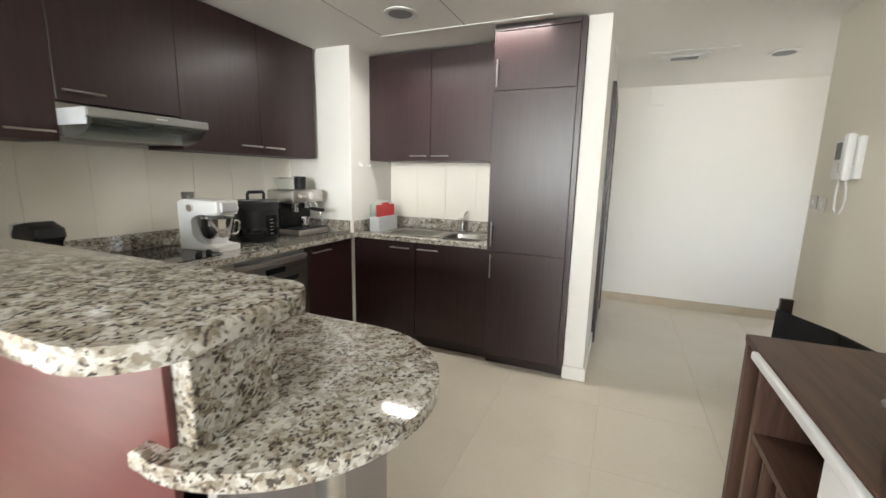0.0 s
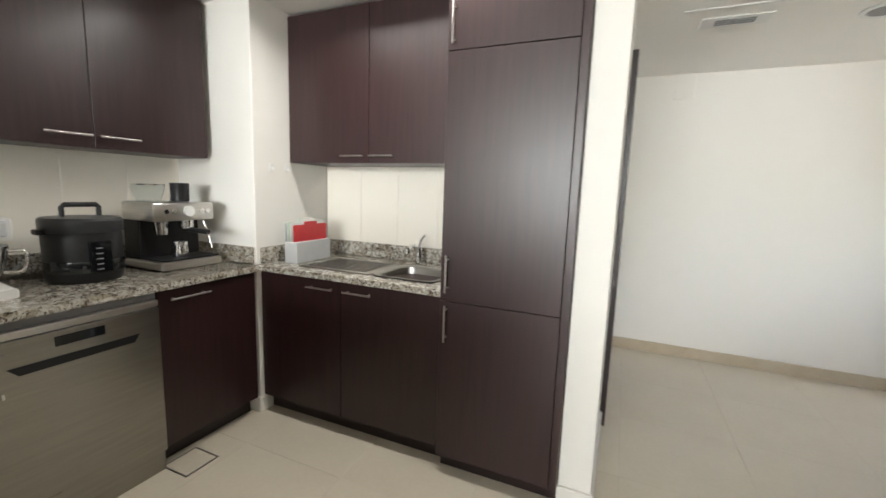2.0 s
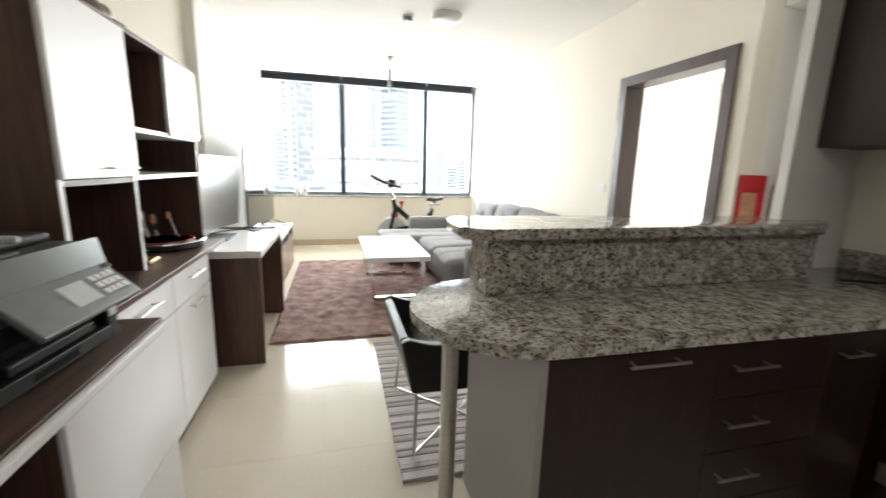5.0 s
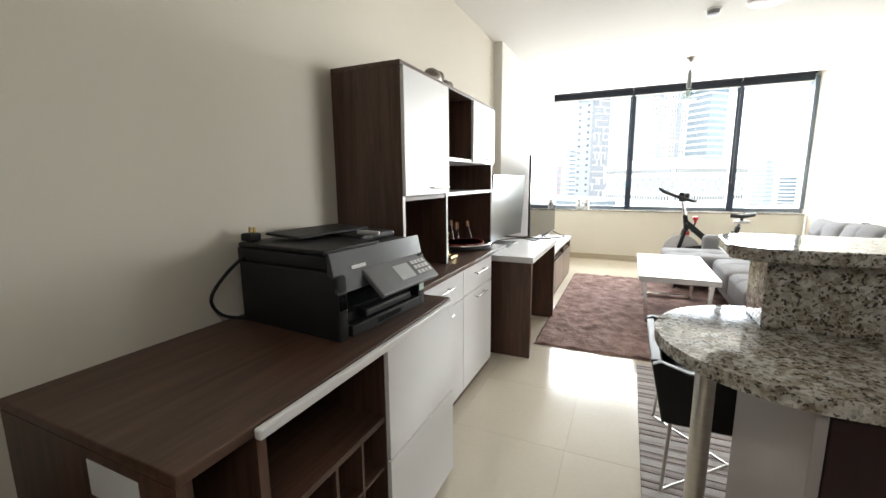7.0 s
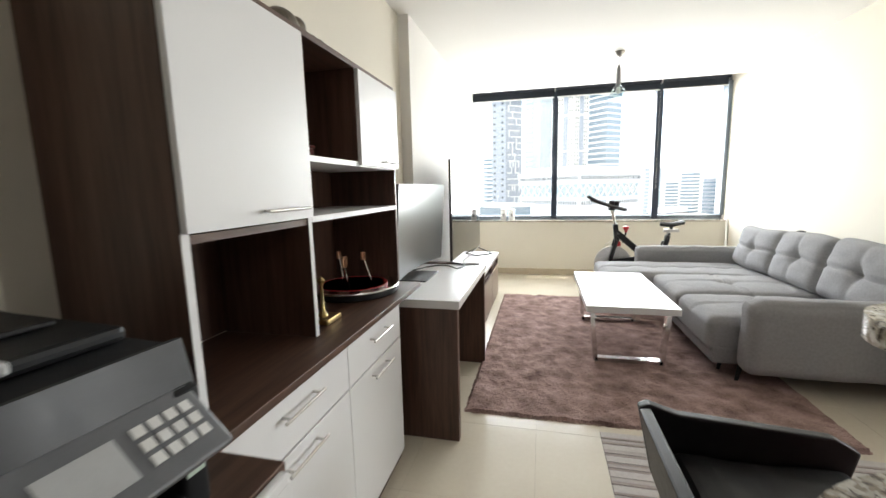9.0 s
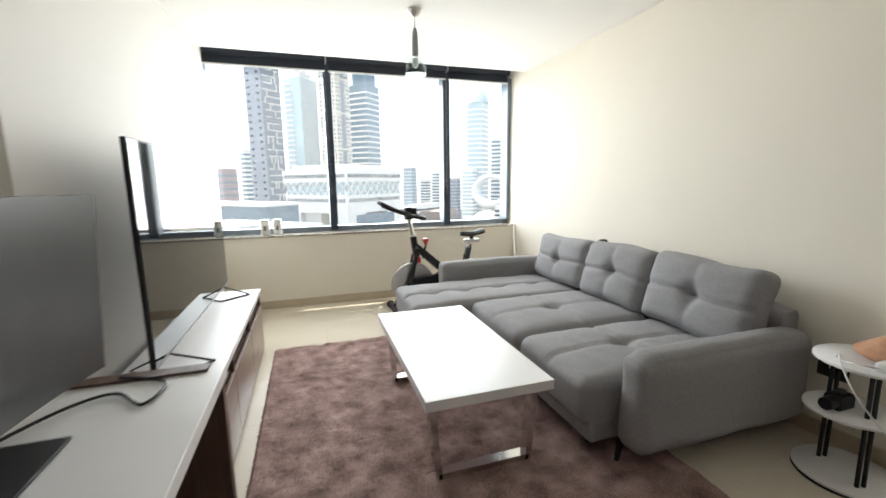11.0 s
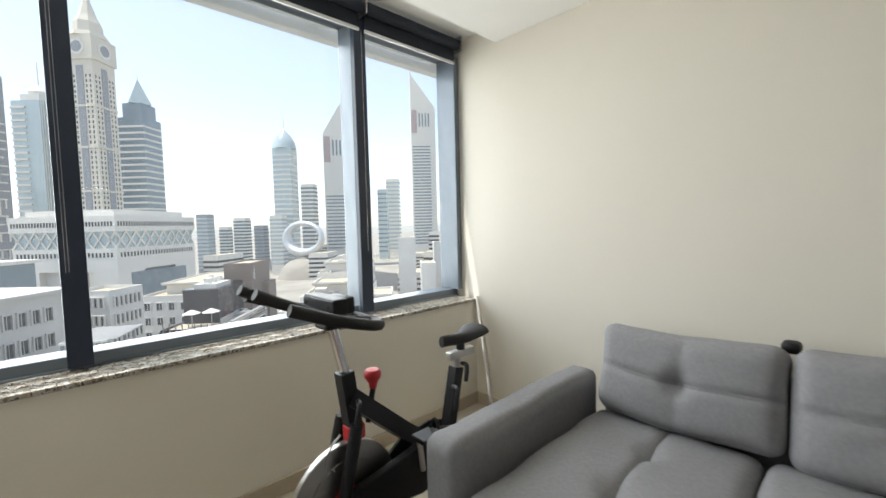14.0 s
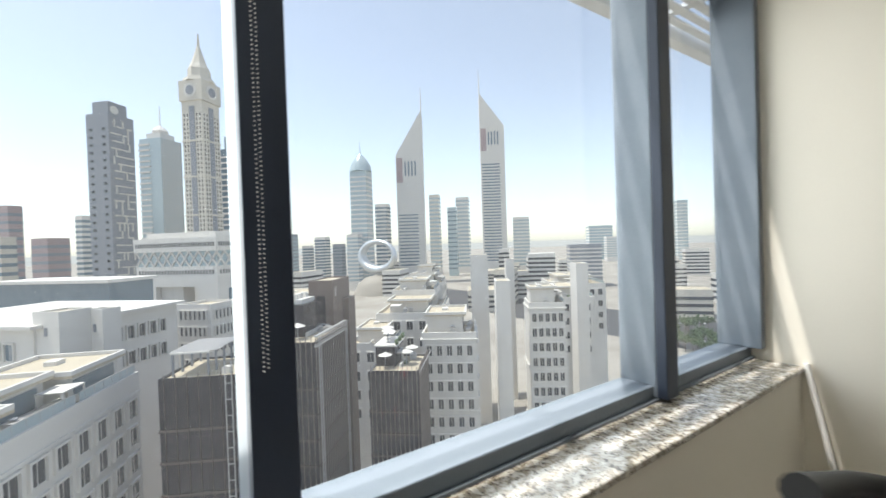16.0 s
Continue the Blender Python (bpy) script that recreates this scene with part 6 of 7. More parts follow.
black_bag()
for i in range(2):
    cn = thing("sill_canister", (0.62 - i * 0.13, -5.45, 0.845), "small pale canister on the window sill", "canister", "sill canisters")
    part("body", lathe(B(), (0.62 - i * 0.13, -5.45, 0.8465), [(0.042, 0), (0.045, 0.005), (0.045, 0.15), (0.042, 0.155)]), "white", cn, smooth=True)
    part("lid", lathe(B(), (0.62 - i * 0.13, -5.45, 1.001), [(0.046, 0), (0.046, 0.018), (0.04, 0.022)]), "steel", cn, smooth=True)
    part("label", box(0.605 - i * 0.13, 0.635 - i * 0.13, -5.405, -5.4035, 0.90, 0.95), "grey", cn)

# ---- the city outside ----
M.update({
    "concrete": surf("pale_concrete", (0.58, 0.555, 0.51), (0.69, 0.665, 0.62), 0.35, 0.8, bump=0.1, bscale=8, vary=0.06),
    "limestone": surf("cream_limestone", (0.53, 0.49, 0.415), (0.62, 0.58, 0.505), 0.3, 0.8, vary=0.05),
    "brownclad": surf("brown_stone_cladding", (0.115, 0.082, 0.066), (0.165, 0.122, 0.10), 0.4, 0.6),
    # tower grey is lightened in its base colour to stand for distance haze
    "darktower": surf("hazed_grey_tower", (0.20, 0.215, 0.24), (0.25, 0.265, 0.29), 0.1, 0.5),
    "redtower": surf("mauve_tower", (0.33, 0.25, 0.245), (0.40, 0.31, 0.305), 0.1, 0.6),
    "roof": surf("gravel_roof", (0.40, 0.345, 0.25), (0.52, 0.455, 0.345), 0.6, 0.9, bump=0.3, bscale=6),
    "cityglass": surf("blue_city_glass", (0.10, 0.15, 0.185), (0.16, 0.215, 0.255), 0.4, 0.15, spec=0.7),
    # green glass kept pale, partly to put haze into the far towers' colour
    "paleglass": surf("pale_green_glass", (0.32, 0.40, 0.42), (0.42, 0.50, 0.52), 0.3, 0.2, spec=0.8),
    "darkglass": surf("dark_violet_glass", (0.010, 0.010, 0.014), (0.035, 0.032, 0.038), 0.8, 0.08, spec=0.12),
    "bronzefin": surf("bronze_facade_fin", (0.050, 0.036, 0.030), (0.085, 0.062, 0.052), 0.6, 0.5),
    "finpale": surf("bronze_grey_fin", (0.19, 0.16, 0.14), (0.26, 0.22, 0.20), 0.6, 0.45, 0.3),
    "windowglass": surf("shaded_window_glass", (0.018, 0.022, 0.026), (0.07, 0.078, 0.085), 0.5, 0.18, vary=0.3, spec=0.25),
    "ground": surf("dusty_city_ground", (0.22, 0.20, 0.17), (0.40, 0.37, 0.32), 0.03, 0.9, bump=0.2, bscale=2),
    "asphalt": surf("asphalt", (0.05, 0.05, 0.052), (0.075, 0.074, 0.075), 0.5, 0.85),
    "leaf": surf("tree_leaves", (0.035, 0.065, 0.022), (0.085, 0.13, 0.05), 3, 0.7),
    "silver": surf("silver_ring_cladding", (0.55, 0.57, 0.58), (0.66, 0.68, 0.69), 0.5, 0.35, 0.6),
    "metal_rail": surf("pale_metal_rail", (0.42, 0.41, 0.40), (0.52, 0.51, 0.50), 2, 0.5, 0.3),
})
GZ = -62.0
structure("ground", box(-4600, 4600, -4600, 4600, GZ - 1, GZ), "ground", "dusty pale city ground reaching the horizon", "ground")
structure("road", box(-330, -300 + 60, -900, 200, GZ, GZ + 0.05), "asphalt", "wide asphalt avenue between the buildings", "road")


# glowing ring painted as horizon haze, covering the gap past the ground's edge
hz, hn, hl, hp_ = ntree("painted_haze")
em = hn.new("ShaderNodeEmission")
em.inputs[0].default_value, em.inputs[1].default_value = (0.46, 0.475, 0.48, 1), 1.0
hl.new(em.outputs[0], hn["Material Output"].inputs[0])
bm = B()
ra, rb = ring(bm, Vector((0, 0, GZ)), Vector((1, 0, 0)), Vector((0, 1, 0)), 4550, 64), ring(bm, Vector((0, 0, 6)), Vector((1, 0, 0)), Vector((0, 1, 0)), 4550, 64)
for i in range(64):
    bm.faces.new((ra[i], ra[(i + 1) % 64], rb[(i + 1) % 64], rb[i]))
structure("backdrop", bm, hz, "glowing pale ring painted as haze where plain meets sky", "backdrop")


def lpart(name, bm, mat, parent, label="", smooth=False, kind=""):
    """A part in its thing's own metres."""
    ob = ob_of(name, bm, mat, smooth)
    ob.parent = parent
    return tagged(ob, label, kind=kind)


def clones(name, mesh_ob, parent, places):
    """Alike pieces on one mesh: the first object given, then copies at the other places."""
    for k, m in enumerate(places):
        ob = mesh_ob if k == 0 else new(name, mesh_ob.data)
        ob.parent = parent
        ob.matrix_local = m


def block(name, cx, cy, w, d, top, wall, label, category="building", rot=45, base=GZ, group="", parapet=0.8, roof="roof"):
    """A building on the ground; local +x and +y are the two faces towards the flat."""
    t = new(name)
    t.matrix_world = pose(cx, cy, base, 0, 0, rot)
    tagged(t, label, category, group)
    h = top - base
    lpart("wall", box(-w / 2, w / 2, -d / 2, d / 2, 0, h - parapet), wall, t)
    if parapet:
        lpart("roof", box(-w / 2 + 0.3, w / 2 - 0.3, -d / 2 + 0.3, d / 2 - 0.3, h - parapet + 0.002, h - parapet + 0.1), roof, t)
        bm = box(-w / 2, w / 2, -d / 2, -d / 2 + 0.3, h - parapet, h)
        bx(bm, -w / 2, w / 2, d / 2 - 0.3, d / 2, h - parapet, h)
        bx(bm, -w / 2, -w / 2 + 0.3, -d / 2 + 0.3, d / 2 - 0.3, h - parapet, h)
        bx(bm, w / 2 - 0.3, w / 2, -d / 2 + 0.3, d / 2 - 0.3, h - parapet, h)
        lpart("parapet", bm, wall, t)
    t["h"] = h
    return t, w, d, h


def bands(b, z0, z1, n, frac=0.55, mat="cityglass", proud=0.12):
    """Window bands round the whole building, one a storey."""
    t, w, d, h = b
    s = (z1 - z0) / n
    ob = lpart("window_band", box(-w / 2 - proud, w / 2 + proud, -d / 2 - proud, d / 2 + proud, 0, s * frac), mat, t)
    clones("window_band", ob, t, [pose(0, 0, z0 + s * i) for i in range(n)])


def windows(b, face, n, rows, z0, z1, ww, wh, mat="windowglass", m0=0.1, recess=True):
    """Separate windows with a sill each on one face."""
    t, w, d, h = b
    span = (d if face == "x" else w)
    off = (w if face == "x" else d) / 2
    bm = box(-0.10, 0.03, -ww / 2, ww / 2, 0, wh)
    ob = lpart("window", bm, mat, t)
    ps = []
    for j in range(rows):
        for i in range(n):
            a = span * (1 - 2 * m0) * ((i + 0.5) / n - 0.5)
            z = z0 + (z1 - z0) * j / max(1, rows - 1)
            ps.append(pose(off, a, z) if face == "x" else pose(a, off, z, 0, 0, 90))
    clones("window", ob, t, ps)
    if recess:
        clones("sill", lpart("sill", box(0.0, 0.14, -ww / 2 - 0.1, ww / 2 + 0.1, -0.12, 0.0), "concrete", t), t, ps)
        bm = box(0.0, 0.32, -ww / 2 - 0.22, -ww / 2, -0.12, wh + 0.22)
        bx(bm, 0.0, 0.32, ww / 2, ww / 2 + 0.22, -0.12, wh + 0.22)
        bx(bm, 0.0, 0.32, -ww / 2, ww / 2, wh, wh + 0.22)
        bx(bm, 0.03, 0.06, -0.04, 0.04, 0, wh)
        clones("surround", lpart("surround", bm, "concrete", t), t, ps)


def roof_clutter(b, seed, n=9, spread=0.42):
    """Air units, ducts, low walls and planters on a flat roof."""
    t, w, d, h = b
    r = random.Random(seed)
    z = h - 0.7
    for k in range(n):
        x, y = r.uniform(-spread, spread) * w, r.uniform(-spread, spread) * d
        q = r.random()
        if q < 0.4:
            u = lpart("air_unit", box(x - 0.7, x + 0.7, y - 0.5, y + 0.5, z, z + r.uniform(0.8, 1.5)), "metal_rail", t)
            lpart("fan_ring", cyl(B(), (x, y, z + 1.5), (x, y, z + 1.6), 0.35, n=12), "darktower", u)
        elif q < 0.65:
            lpart("low_wall", box(x - r.uniform(1, 3), x + r.uniform(1, 3), y - 0.12, y + 0.12, z, z + 1.1), "concrete", t)
        elif q < 0.8:
            lpart("planter", ball(B(), (x, y, z + 0.5), r.uniform(0.5, 1.2), 0.5, 0.5, 8, 6), "leaf", t)
        else:
            bm = box(x - 1.6, x + 1.6, y - 1.2, y + 1.2, z + 2.3, z + 2.42)
            for sx in (-1.5, 1.5):
                for sy in (-1.1, 1.1):
                    bx(bm, x + sx - 0.07, x + sx + 0.07, y + sy - 0.07, y + sy + 0.07, z, z + 2.3)
            lpart("pergola", bm, "concrete", t)


def rim_roof(t, x0, x1, y0, y1, z):
    """A raised white kerb round a gravel roof, with a skylight box."""
    bm = box(x0, x1, y0, y0 + 0.3, z, z + 0.45)
    bx(bm, x0, x1, y1 - 0.3, y1, z, z + 0.45)
    bx(bm, x0, x0 + 0.3, y0 + 0.3, y1 - 0.3, z, z + 0.45)
    bx(bm, x1 - 0.3, x1, y0 + 0.3, y1 - 0.3, z, z + 0.45)
    lpart("roof_kerb", bm, "concrete", t)
    cx, cy = x0 * 0.6 + x1 * 0.4, y0 * 0.55 + y1 * 0.45
    lpart("skylight", box(cx - 0.8, cx + 0.8, cy - 0.6, cy + 0.6, z, z + 0.5), "concrete", t)


def balustrade(b, x0, x1, y, z):
    """A glass balustrade with a thin metal top rail along local x."""
    t = b[0]
    pn = lpart("balustrade_glass", box(x0, x1, y - 0.02, y + 0.02, z, z + 0.95), "paleglass", t)
    bm = box(x0, x1, y - 0.04, y + 0.04, z + 0.95, z + 1.02)
    for k in range(int((x1 - x0) / 1.5) + 1):
        bx(bm, x0 + k * 1.5 - 0.03, x0 + k * 1.5 + 0.03, y - 0.045, y + 0.045, z, z + 0.95)
    lpart("rail", bm, "metal_rail", pn)


def ladder_mast(b, face, a, z0, z1, off=0.5):
    """A pale vertical truss of two rails and rungs standing off a facade."""
    t, w, d, h = b
    bm = B()
    for s in (-0.32, 0.32):
        bx(bm, 0.0, 0.09, s - 0.045, s + 0.045, z0, z1)
    k = z0 + 0.5
    while k < z1:
        bx(bm, 0.02, 0.07, -0.275, 0.275, k, k + 0.08)
        k += 1.7
    ob = lpart("truss_mast", bm, "metal_rail", t, "pale ladder-like metal mast")
    ob.matrix_local = pose(w / 2 + off, a, 0) if face == "x" else pose(a, d / 2 + off, 0, 0, 0, 90)


def floor_lines(b, z0, z1, step=3.4, mat="bronzefin", proud=0.10):
    """Thin spandrel lines, one a storey."""
    t, w, d, h = b
    ob = lpart("spandrel", box(-w / 2 - proud, w / 2 + proud, -d / 2 - proud, d / 2 + proud, 0, 0.28), mat, t)
    clones("spandrel", ob, t, [pose(0, 0, z0 + step * i) for i in range(int((z1 - z0) / step))])


def fins(b, face, n, z0, z1, mat="bronzefin", deep=0.35, wide=0.09):
    t, w, d, h = b
    span, off = (d, w / 2) if face == "x" else (w, d / 2)
    ob = lpart("fin", box(0, deep, -wide / 2, wide / 2, z0, z1), mat, t)
    clones("fin", ob, t, [pose(off, span * ((i + 0.5) / n - 0.5), 0) if face == "x" else pose(span * ((i + 0.5) / n - 0.5), off, 0, 0, 0, 90) for i in range(n)])


CB = "distant_tower"
SK = "skyline towers"
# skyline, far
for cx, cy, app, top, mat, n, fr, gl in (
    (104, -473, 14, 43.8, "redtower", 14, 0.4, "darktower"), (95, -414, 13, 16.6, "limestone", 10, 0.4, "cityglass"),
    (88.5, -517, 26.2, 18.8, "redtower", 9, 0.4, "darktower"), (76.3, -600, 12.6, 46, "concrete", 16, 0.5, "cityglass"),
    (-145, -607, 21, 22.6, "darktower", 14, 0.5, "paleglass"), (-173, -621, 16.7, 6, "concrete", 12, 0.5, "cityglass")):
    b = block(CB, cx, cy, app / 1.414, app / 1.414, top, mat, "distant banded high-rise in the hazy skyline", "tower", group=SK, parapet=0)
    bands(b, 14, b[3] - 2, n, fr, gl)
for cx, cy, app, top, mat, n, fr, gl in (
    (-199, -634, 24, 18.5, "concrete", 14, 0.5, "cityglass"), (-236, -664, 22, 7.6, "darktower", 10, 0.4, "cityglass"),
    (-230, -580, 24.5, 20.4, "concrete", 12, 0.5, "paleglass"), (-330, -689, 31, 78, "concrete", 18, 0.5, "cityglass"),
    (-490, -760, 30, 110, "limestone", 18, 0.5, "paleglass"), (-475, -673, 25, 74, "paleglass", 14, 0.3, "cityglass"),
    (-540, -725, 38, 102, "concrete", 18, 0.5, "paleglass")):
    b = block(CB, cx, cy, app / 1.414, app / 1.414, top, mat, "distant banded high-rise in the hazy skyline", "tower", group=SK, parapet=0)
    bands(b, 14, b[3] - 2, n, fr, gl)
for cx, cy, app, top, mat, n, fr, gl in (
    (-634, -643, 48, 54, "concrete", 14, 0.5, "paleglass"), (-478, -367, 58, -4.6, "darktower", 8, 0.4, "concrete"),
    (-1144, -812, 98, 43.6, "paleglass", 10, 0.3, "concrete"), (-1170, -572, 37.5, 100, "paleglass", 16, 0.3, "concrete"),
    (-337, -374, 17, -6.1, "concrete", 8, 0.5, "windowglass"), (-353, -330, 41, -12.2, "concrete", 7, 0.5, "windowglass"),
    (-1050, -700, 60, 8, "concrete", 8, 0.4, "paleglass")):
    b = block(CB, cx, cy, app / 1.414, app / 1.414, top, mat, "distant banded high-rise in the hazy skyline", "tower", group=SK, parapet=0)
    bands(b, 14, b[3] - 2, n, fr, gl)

# dark tower with a raised maze pattern
b = block("maze_tower", 34.5, -423, 21, 21, 111.5, "darktower", "dark grey tower with a raised maze pattern", "tower", parapet=0)
t = b[0]
lpart("crown", box(-7.5, 7.5, -7.5, 7.5, b[3], b[3] + 10), "darktower", t)
lpart("crown_disc", cyl(B(), (3, 7.5, b[3] + 4), (3, 8.0, b[3] + 4), 3.2, n=24), "concrete", t)
rnd = random.Random(4)
strip = lpart("maze_strip", box(-2.2, 2.2, 10.5, 11.0, 0, 1.0), "concrete", t)
post = lpart("maze_post", box(-0.5, 0.5, 10.5, 11.0, 0, 6.0), "concrete", t)
hp, vp = [], []
for j in range(24):
    for k in range(4):
        x = -6 + k * 4 + rnd.choice((-1, 0, 1))
        (hp if rnd.random() < 0.6 else vp).append(pose(x, 0, 30 + j * 5.8))
clones("maze_strip", strip, t, hp)
clones("maze_post", post, t, vp)
slit = lpart("window", box(10.4, 10.65, -1.5, 1.5, 0, 2.0), "windowglass", t)
clones("window", slit, t, [pose(0, y, 28 + i * 6) for i in range(23) for y in (-6, 6)])

# green glass tower with a spire
b = block("glass_tower", 2, -485, 24, 24, 110, "paleglass", "green glass tower with white balconies and a spire", "tower", parapet=0)
t = b[0]
bal = lpart("balcony", box(6.5, 12.8, -12.6, 0, 0, 1.6), "concrete", t)
clones("balcony", bal, t, [pose(0, 0, 20 + i * 5.2) for i in range(29)])
fins(b, "y", 12, 10, b[3], "concrete", 0.5, 0.6)
lpart("crown", box(-8, 8, -8, 8, b[3], b[3] + 6), "concrete", t)
lpart("dome", lathe(B(), (0, 0, b[3] + 6), [(6, 0), (7, 3), (5, 6), (2, 8), (0.5, 10), (0.3, 28)], 16), "concrete", t, smooth=True)

# clock tower
b = block("clock_tower", -25.8, -384, 18.3, 18.3, 119.7, "limestone", "cream clock tower with stepped crown and spire", "tower", parapet=0)
t, w, d, h = b
for f in ("x", "y"):
    windows(b, f, 6, 30, 70, h - 12, 1.0, 2.0, "windowglass", 0.04, recess=False)
    cen = lpart("centre_bay", box(-2.4, 2.4, -0.3, 0.3, 60, h - 4), "darktower", t)
    cen.matrix_local = pose(0, 9.2, 0) if f == "y" else pose(9.2, 0, 0, 0, 0, 90)
for z in (92, 122, 150):
    lpart("cornice", box(-9.7, 9.7, -9.7, 9.7, z, z + 1.4), "limestone", t)
lpart("clock_stage", box(-10.3, 10.3, -10.3, 10.3, h, h + 16), "limestone", t)
for f in range(2):
    ck2 = lpart("clock_face", cyl(B(), (0, 10.2, h + 8), (0, 10.7, h + 8), 5.4, n=32), "concrete", t)
    ri = lpart("clock_ring", cyl(B(), (0, 10.6, h + 8), (0, 10.9, h + 8), 3.6, n=32), "darktower", t)
    for o in (ck2, ri):
        o.matrix_local = pose(0, 0, 0, 0, 0, 0 if f == 0 else -90)
lpart("crown", lathe(B(), (0, 0, h + 16), [(12, 0), (11, 3), (8.5, 4), (8, 11), (5.5, 16), (3, 24), (1.2, 30), (0.5, 40)], 8), "limestone", t)

# tower with a pyramid top
b = block("pyramid_tower", -58.1, -430, 20.7, 20.7, 95.3, "cityglass", "blue glass tower with a pyramid roof", "tower", parapet=0)
t = b[0]
bands(b, 20, b[3] - 3, 26, 0.3, "concrete", 0.25)
lpart("shoulder", box(-8, 8, -8, 8, b[3], b[3] + 12), "cityglass", t)
lpart("pyramid", lathe(B(), (0, 0, b[3] + 12), [(11, 0), (0.4, 21), (0.2, 26)], 4), "paleglass", t)

# twin towers with slanted tops
def slant_tower(cx, cy, s, z_low, z_high, spire, zwin, label, turn, side=-1):
    t = new("slant_top_tower")
    t.matrix_world = pose(cx, cy, GZ, 0, 0, turn)
    tagged(t, label, "tower", "twin towers")
    h0, h1 = z_low - GZ, z_high - GZ
    bm = B()
    w = s / 2
    pts = [(-w, -w), (w, -w), (w, w), (-w, w)]
    lo = [bm.verts.new((x, y, 0)) for x, y in pts]
    hi = [bm.verts.new((x, y, h0 + (h1 - h0) * (w + side * y) / s)) for x, y in pts]
    bm.faces.new(lo[::-1])
    bm.faces.new(hi)
    for i in range(4):
        bm.faces.new((lo[i], lo[(i + 1) % 4], hi[(i + 1) % 4], hi[i]))
    lpart("shaft", bm, "concrete", t)
    lpart("spire", cyl(B(), (0, side * (w - 1), h1 - 20), (0, side * (w - 1), spire - GZ), 1.4, 0.4, 10), "concrete", t)
    band = lpart("window_band", box(w - 0.2, w + 0.4, -w * 0.9, w * 0.55, 0, 2.2), "cityglass", t)
    clones("window_band", band, t, [pose(0, 0, 30 + i * 5.5) for i in range(int((zwin - GZ - 30) / 5.5))])
    fin = lpart("slot", box(w - 0.2, w + 0.3, -1.2, 1.2, 0, 24), "cityglass", t)
    clones("slot", fin, t, [pose(0, y, h0 - 34) for y in (-w * 0.3, -w * 0.05, w * 0.2, w * 0.45)])
    lpart("top_window", box(w - 0.2, w + 0.3, -w * 0.95, -w * 0.5, h0 - 45, h0 - 4), "redtower", t)
    return t


slant_tower(-347, -612.6, 44, 150, 224, 268, 60, "pale tower with a slanted top and spire", 56, 1)
slant_tower(-513, -592, 44, 215, 276, 328, 150, "taller pale tower with a slanted top and spire", 52)
b = block("bullet_tower", -253, -603, 26, 26, 118, "paleglass", "pale rounded-top tower with white bands and a spire", "tower", parapet=0)
bands(b, 20, b[3] - 4, 22, 0.35, "concrete", 0.3)
lpart("cap", lathe(B(), (0, 0, b[3]), [(17, 0), (15, 10), (9, 20), (2, 27), (0.6, 30), (0.3, 48)], 16), "paleglass", b[0], smooth=True)

# ring-shaped museum
t = new("ring_museum")
t.matrix_world = pose(-235.4, -512.8, -11, 0, 0, 30)
tagged(t, "silver ring-shaped museum building on a mound", "museum")
bm = B()
n1, n2 = 44, 14
rings_ = []
for i in range(n1):
    a = 2 * math.pi * i / n1
    c = Vector((0, 26 * math.cos(a), 19 * math.sin(a)))
    o = Vector((0, math.cos(a), math.sin(a)))
    k = 4.6 + 1.6 * math.cos(a + 2.2)
    rings_.append([bm.verts.new(c + o * k * math.cos(q) + Vector((1, 0, 0)) * k * 1.3 * math.sin(q)) for q in [2 * math.pi * j / n2 for j in range(n2)]])
for i in range(n1):
    a, c = rings_[i], rings_[(i + 1) % n1]
    for j in range(n2):
        bm.faces.new((a[j], a[(j + 1) % n2], c[(j + 1) % n2], c[j]))
lpart("ring", bm, "silver", t, smooth=True)
lpart("mound", lathe(B(), (0, 0, -51), [(34, 0), (28, 14), (18, 22), (6, 25)], 24), "ground", t, smooth=True)

# the square arch
t = new("gate_building")
t.matrix_world = pose(-18.8, -233.2, GZ, 0, 0, 42)
tagged(t, "square arch office building with an X-lattice beam", "building")
h = 10.6 - GZ
w = 43.5
for sx in (-1, 1):
    for sy in (-1, 1):
        lpart("leg", box(*sorted((sx * w / 2, sx * w * 0.20)), *sorted((sy * w / 2, sy * w * 0.26)), 0, h - 24), "concrete", t)
lpart("infill", box(-w * 0.2, w * 0.2, w * 0.30, w * 0.44, 0, h - 24), "darktower", t)
lpart("infill", box(w * 0.30, w * 0.44, -w * 0.26, w * 0.02, 0, h - 24), "concrete", t)
lpart("beam", box(-w / 2, w / 2, -w / 2, w / 2, h - 24, h - 15), "concrete", t)
lpart("lattice_glass", box(-w / 2 + 0.6, w / 2 - 0.6, -w / 2 + 0.6, w / 2 - 0.6, h - 15, h - 8.5), "paleglass", t)
lpart("crown", box(-w / 2 - 0.5, w / 2 + 0.5, -w / 2 - 0.5, w / 2 + 0.5, h - 8.5, h - 2.5), "concrete", t)
lpart("roof_edge", box(-w / 2 + 3, w / 2 - 3, -w / 2 + 3, w / 2 - 3, h - 2.5, h), "concrete", t)
lpart("glass_front", box(-w * 0.34, w * 0.36, w / 2 - 0.2, w / 2 + 0.3, h - 36, h - 25), "cityglass", t)
nx = 9
dl_ = math.hypot(w / nx, 6.5)
lat = lpart("lattice_bar", box(-dl_ / 2, dl_ / 2, -0.2, 0.25, -0.35, 0.35), "concrete", t)
ps = []
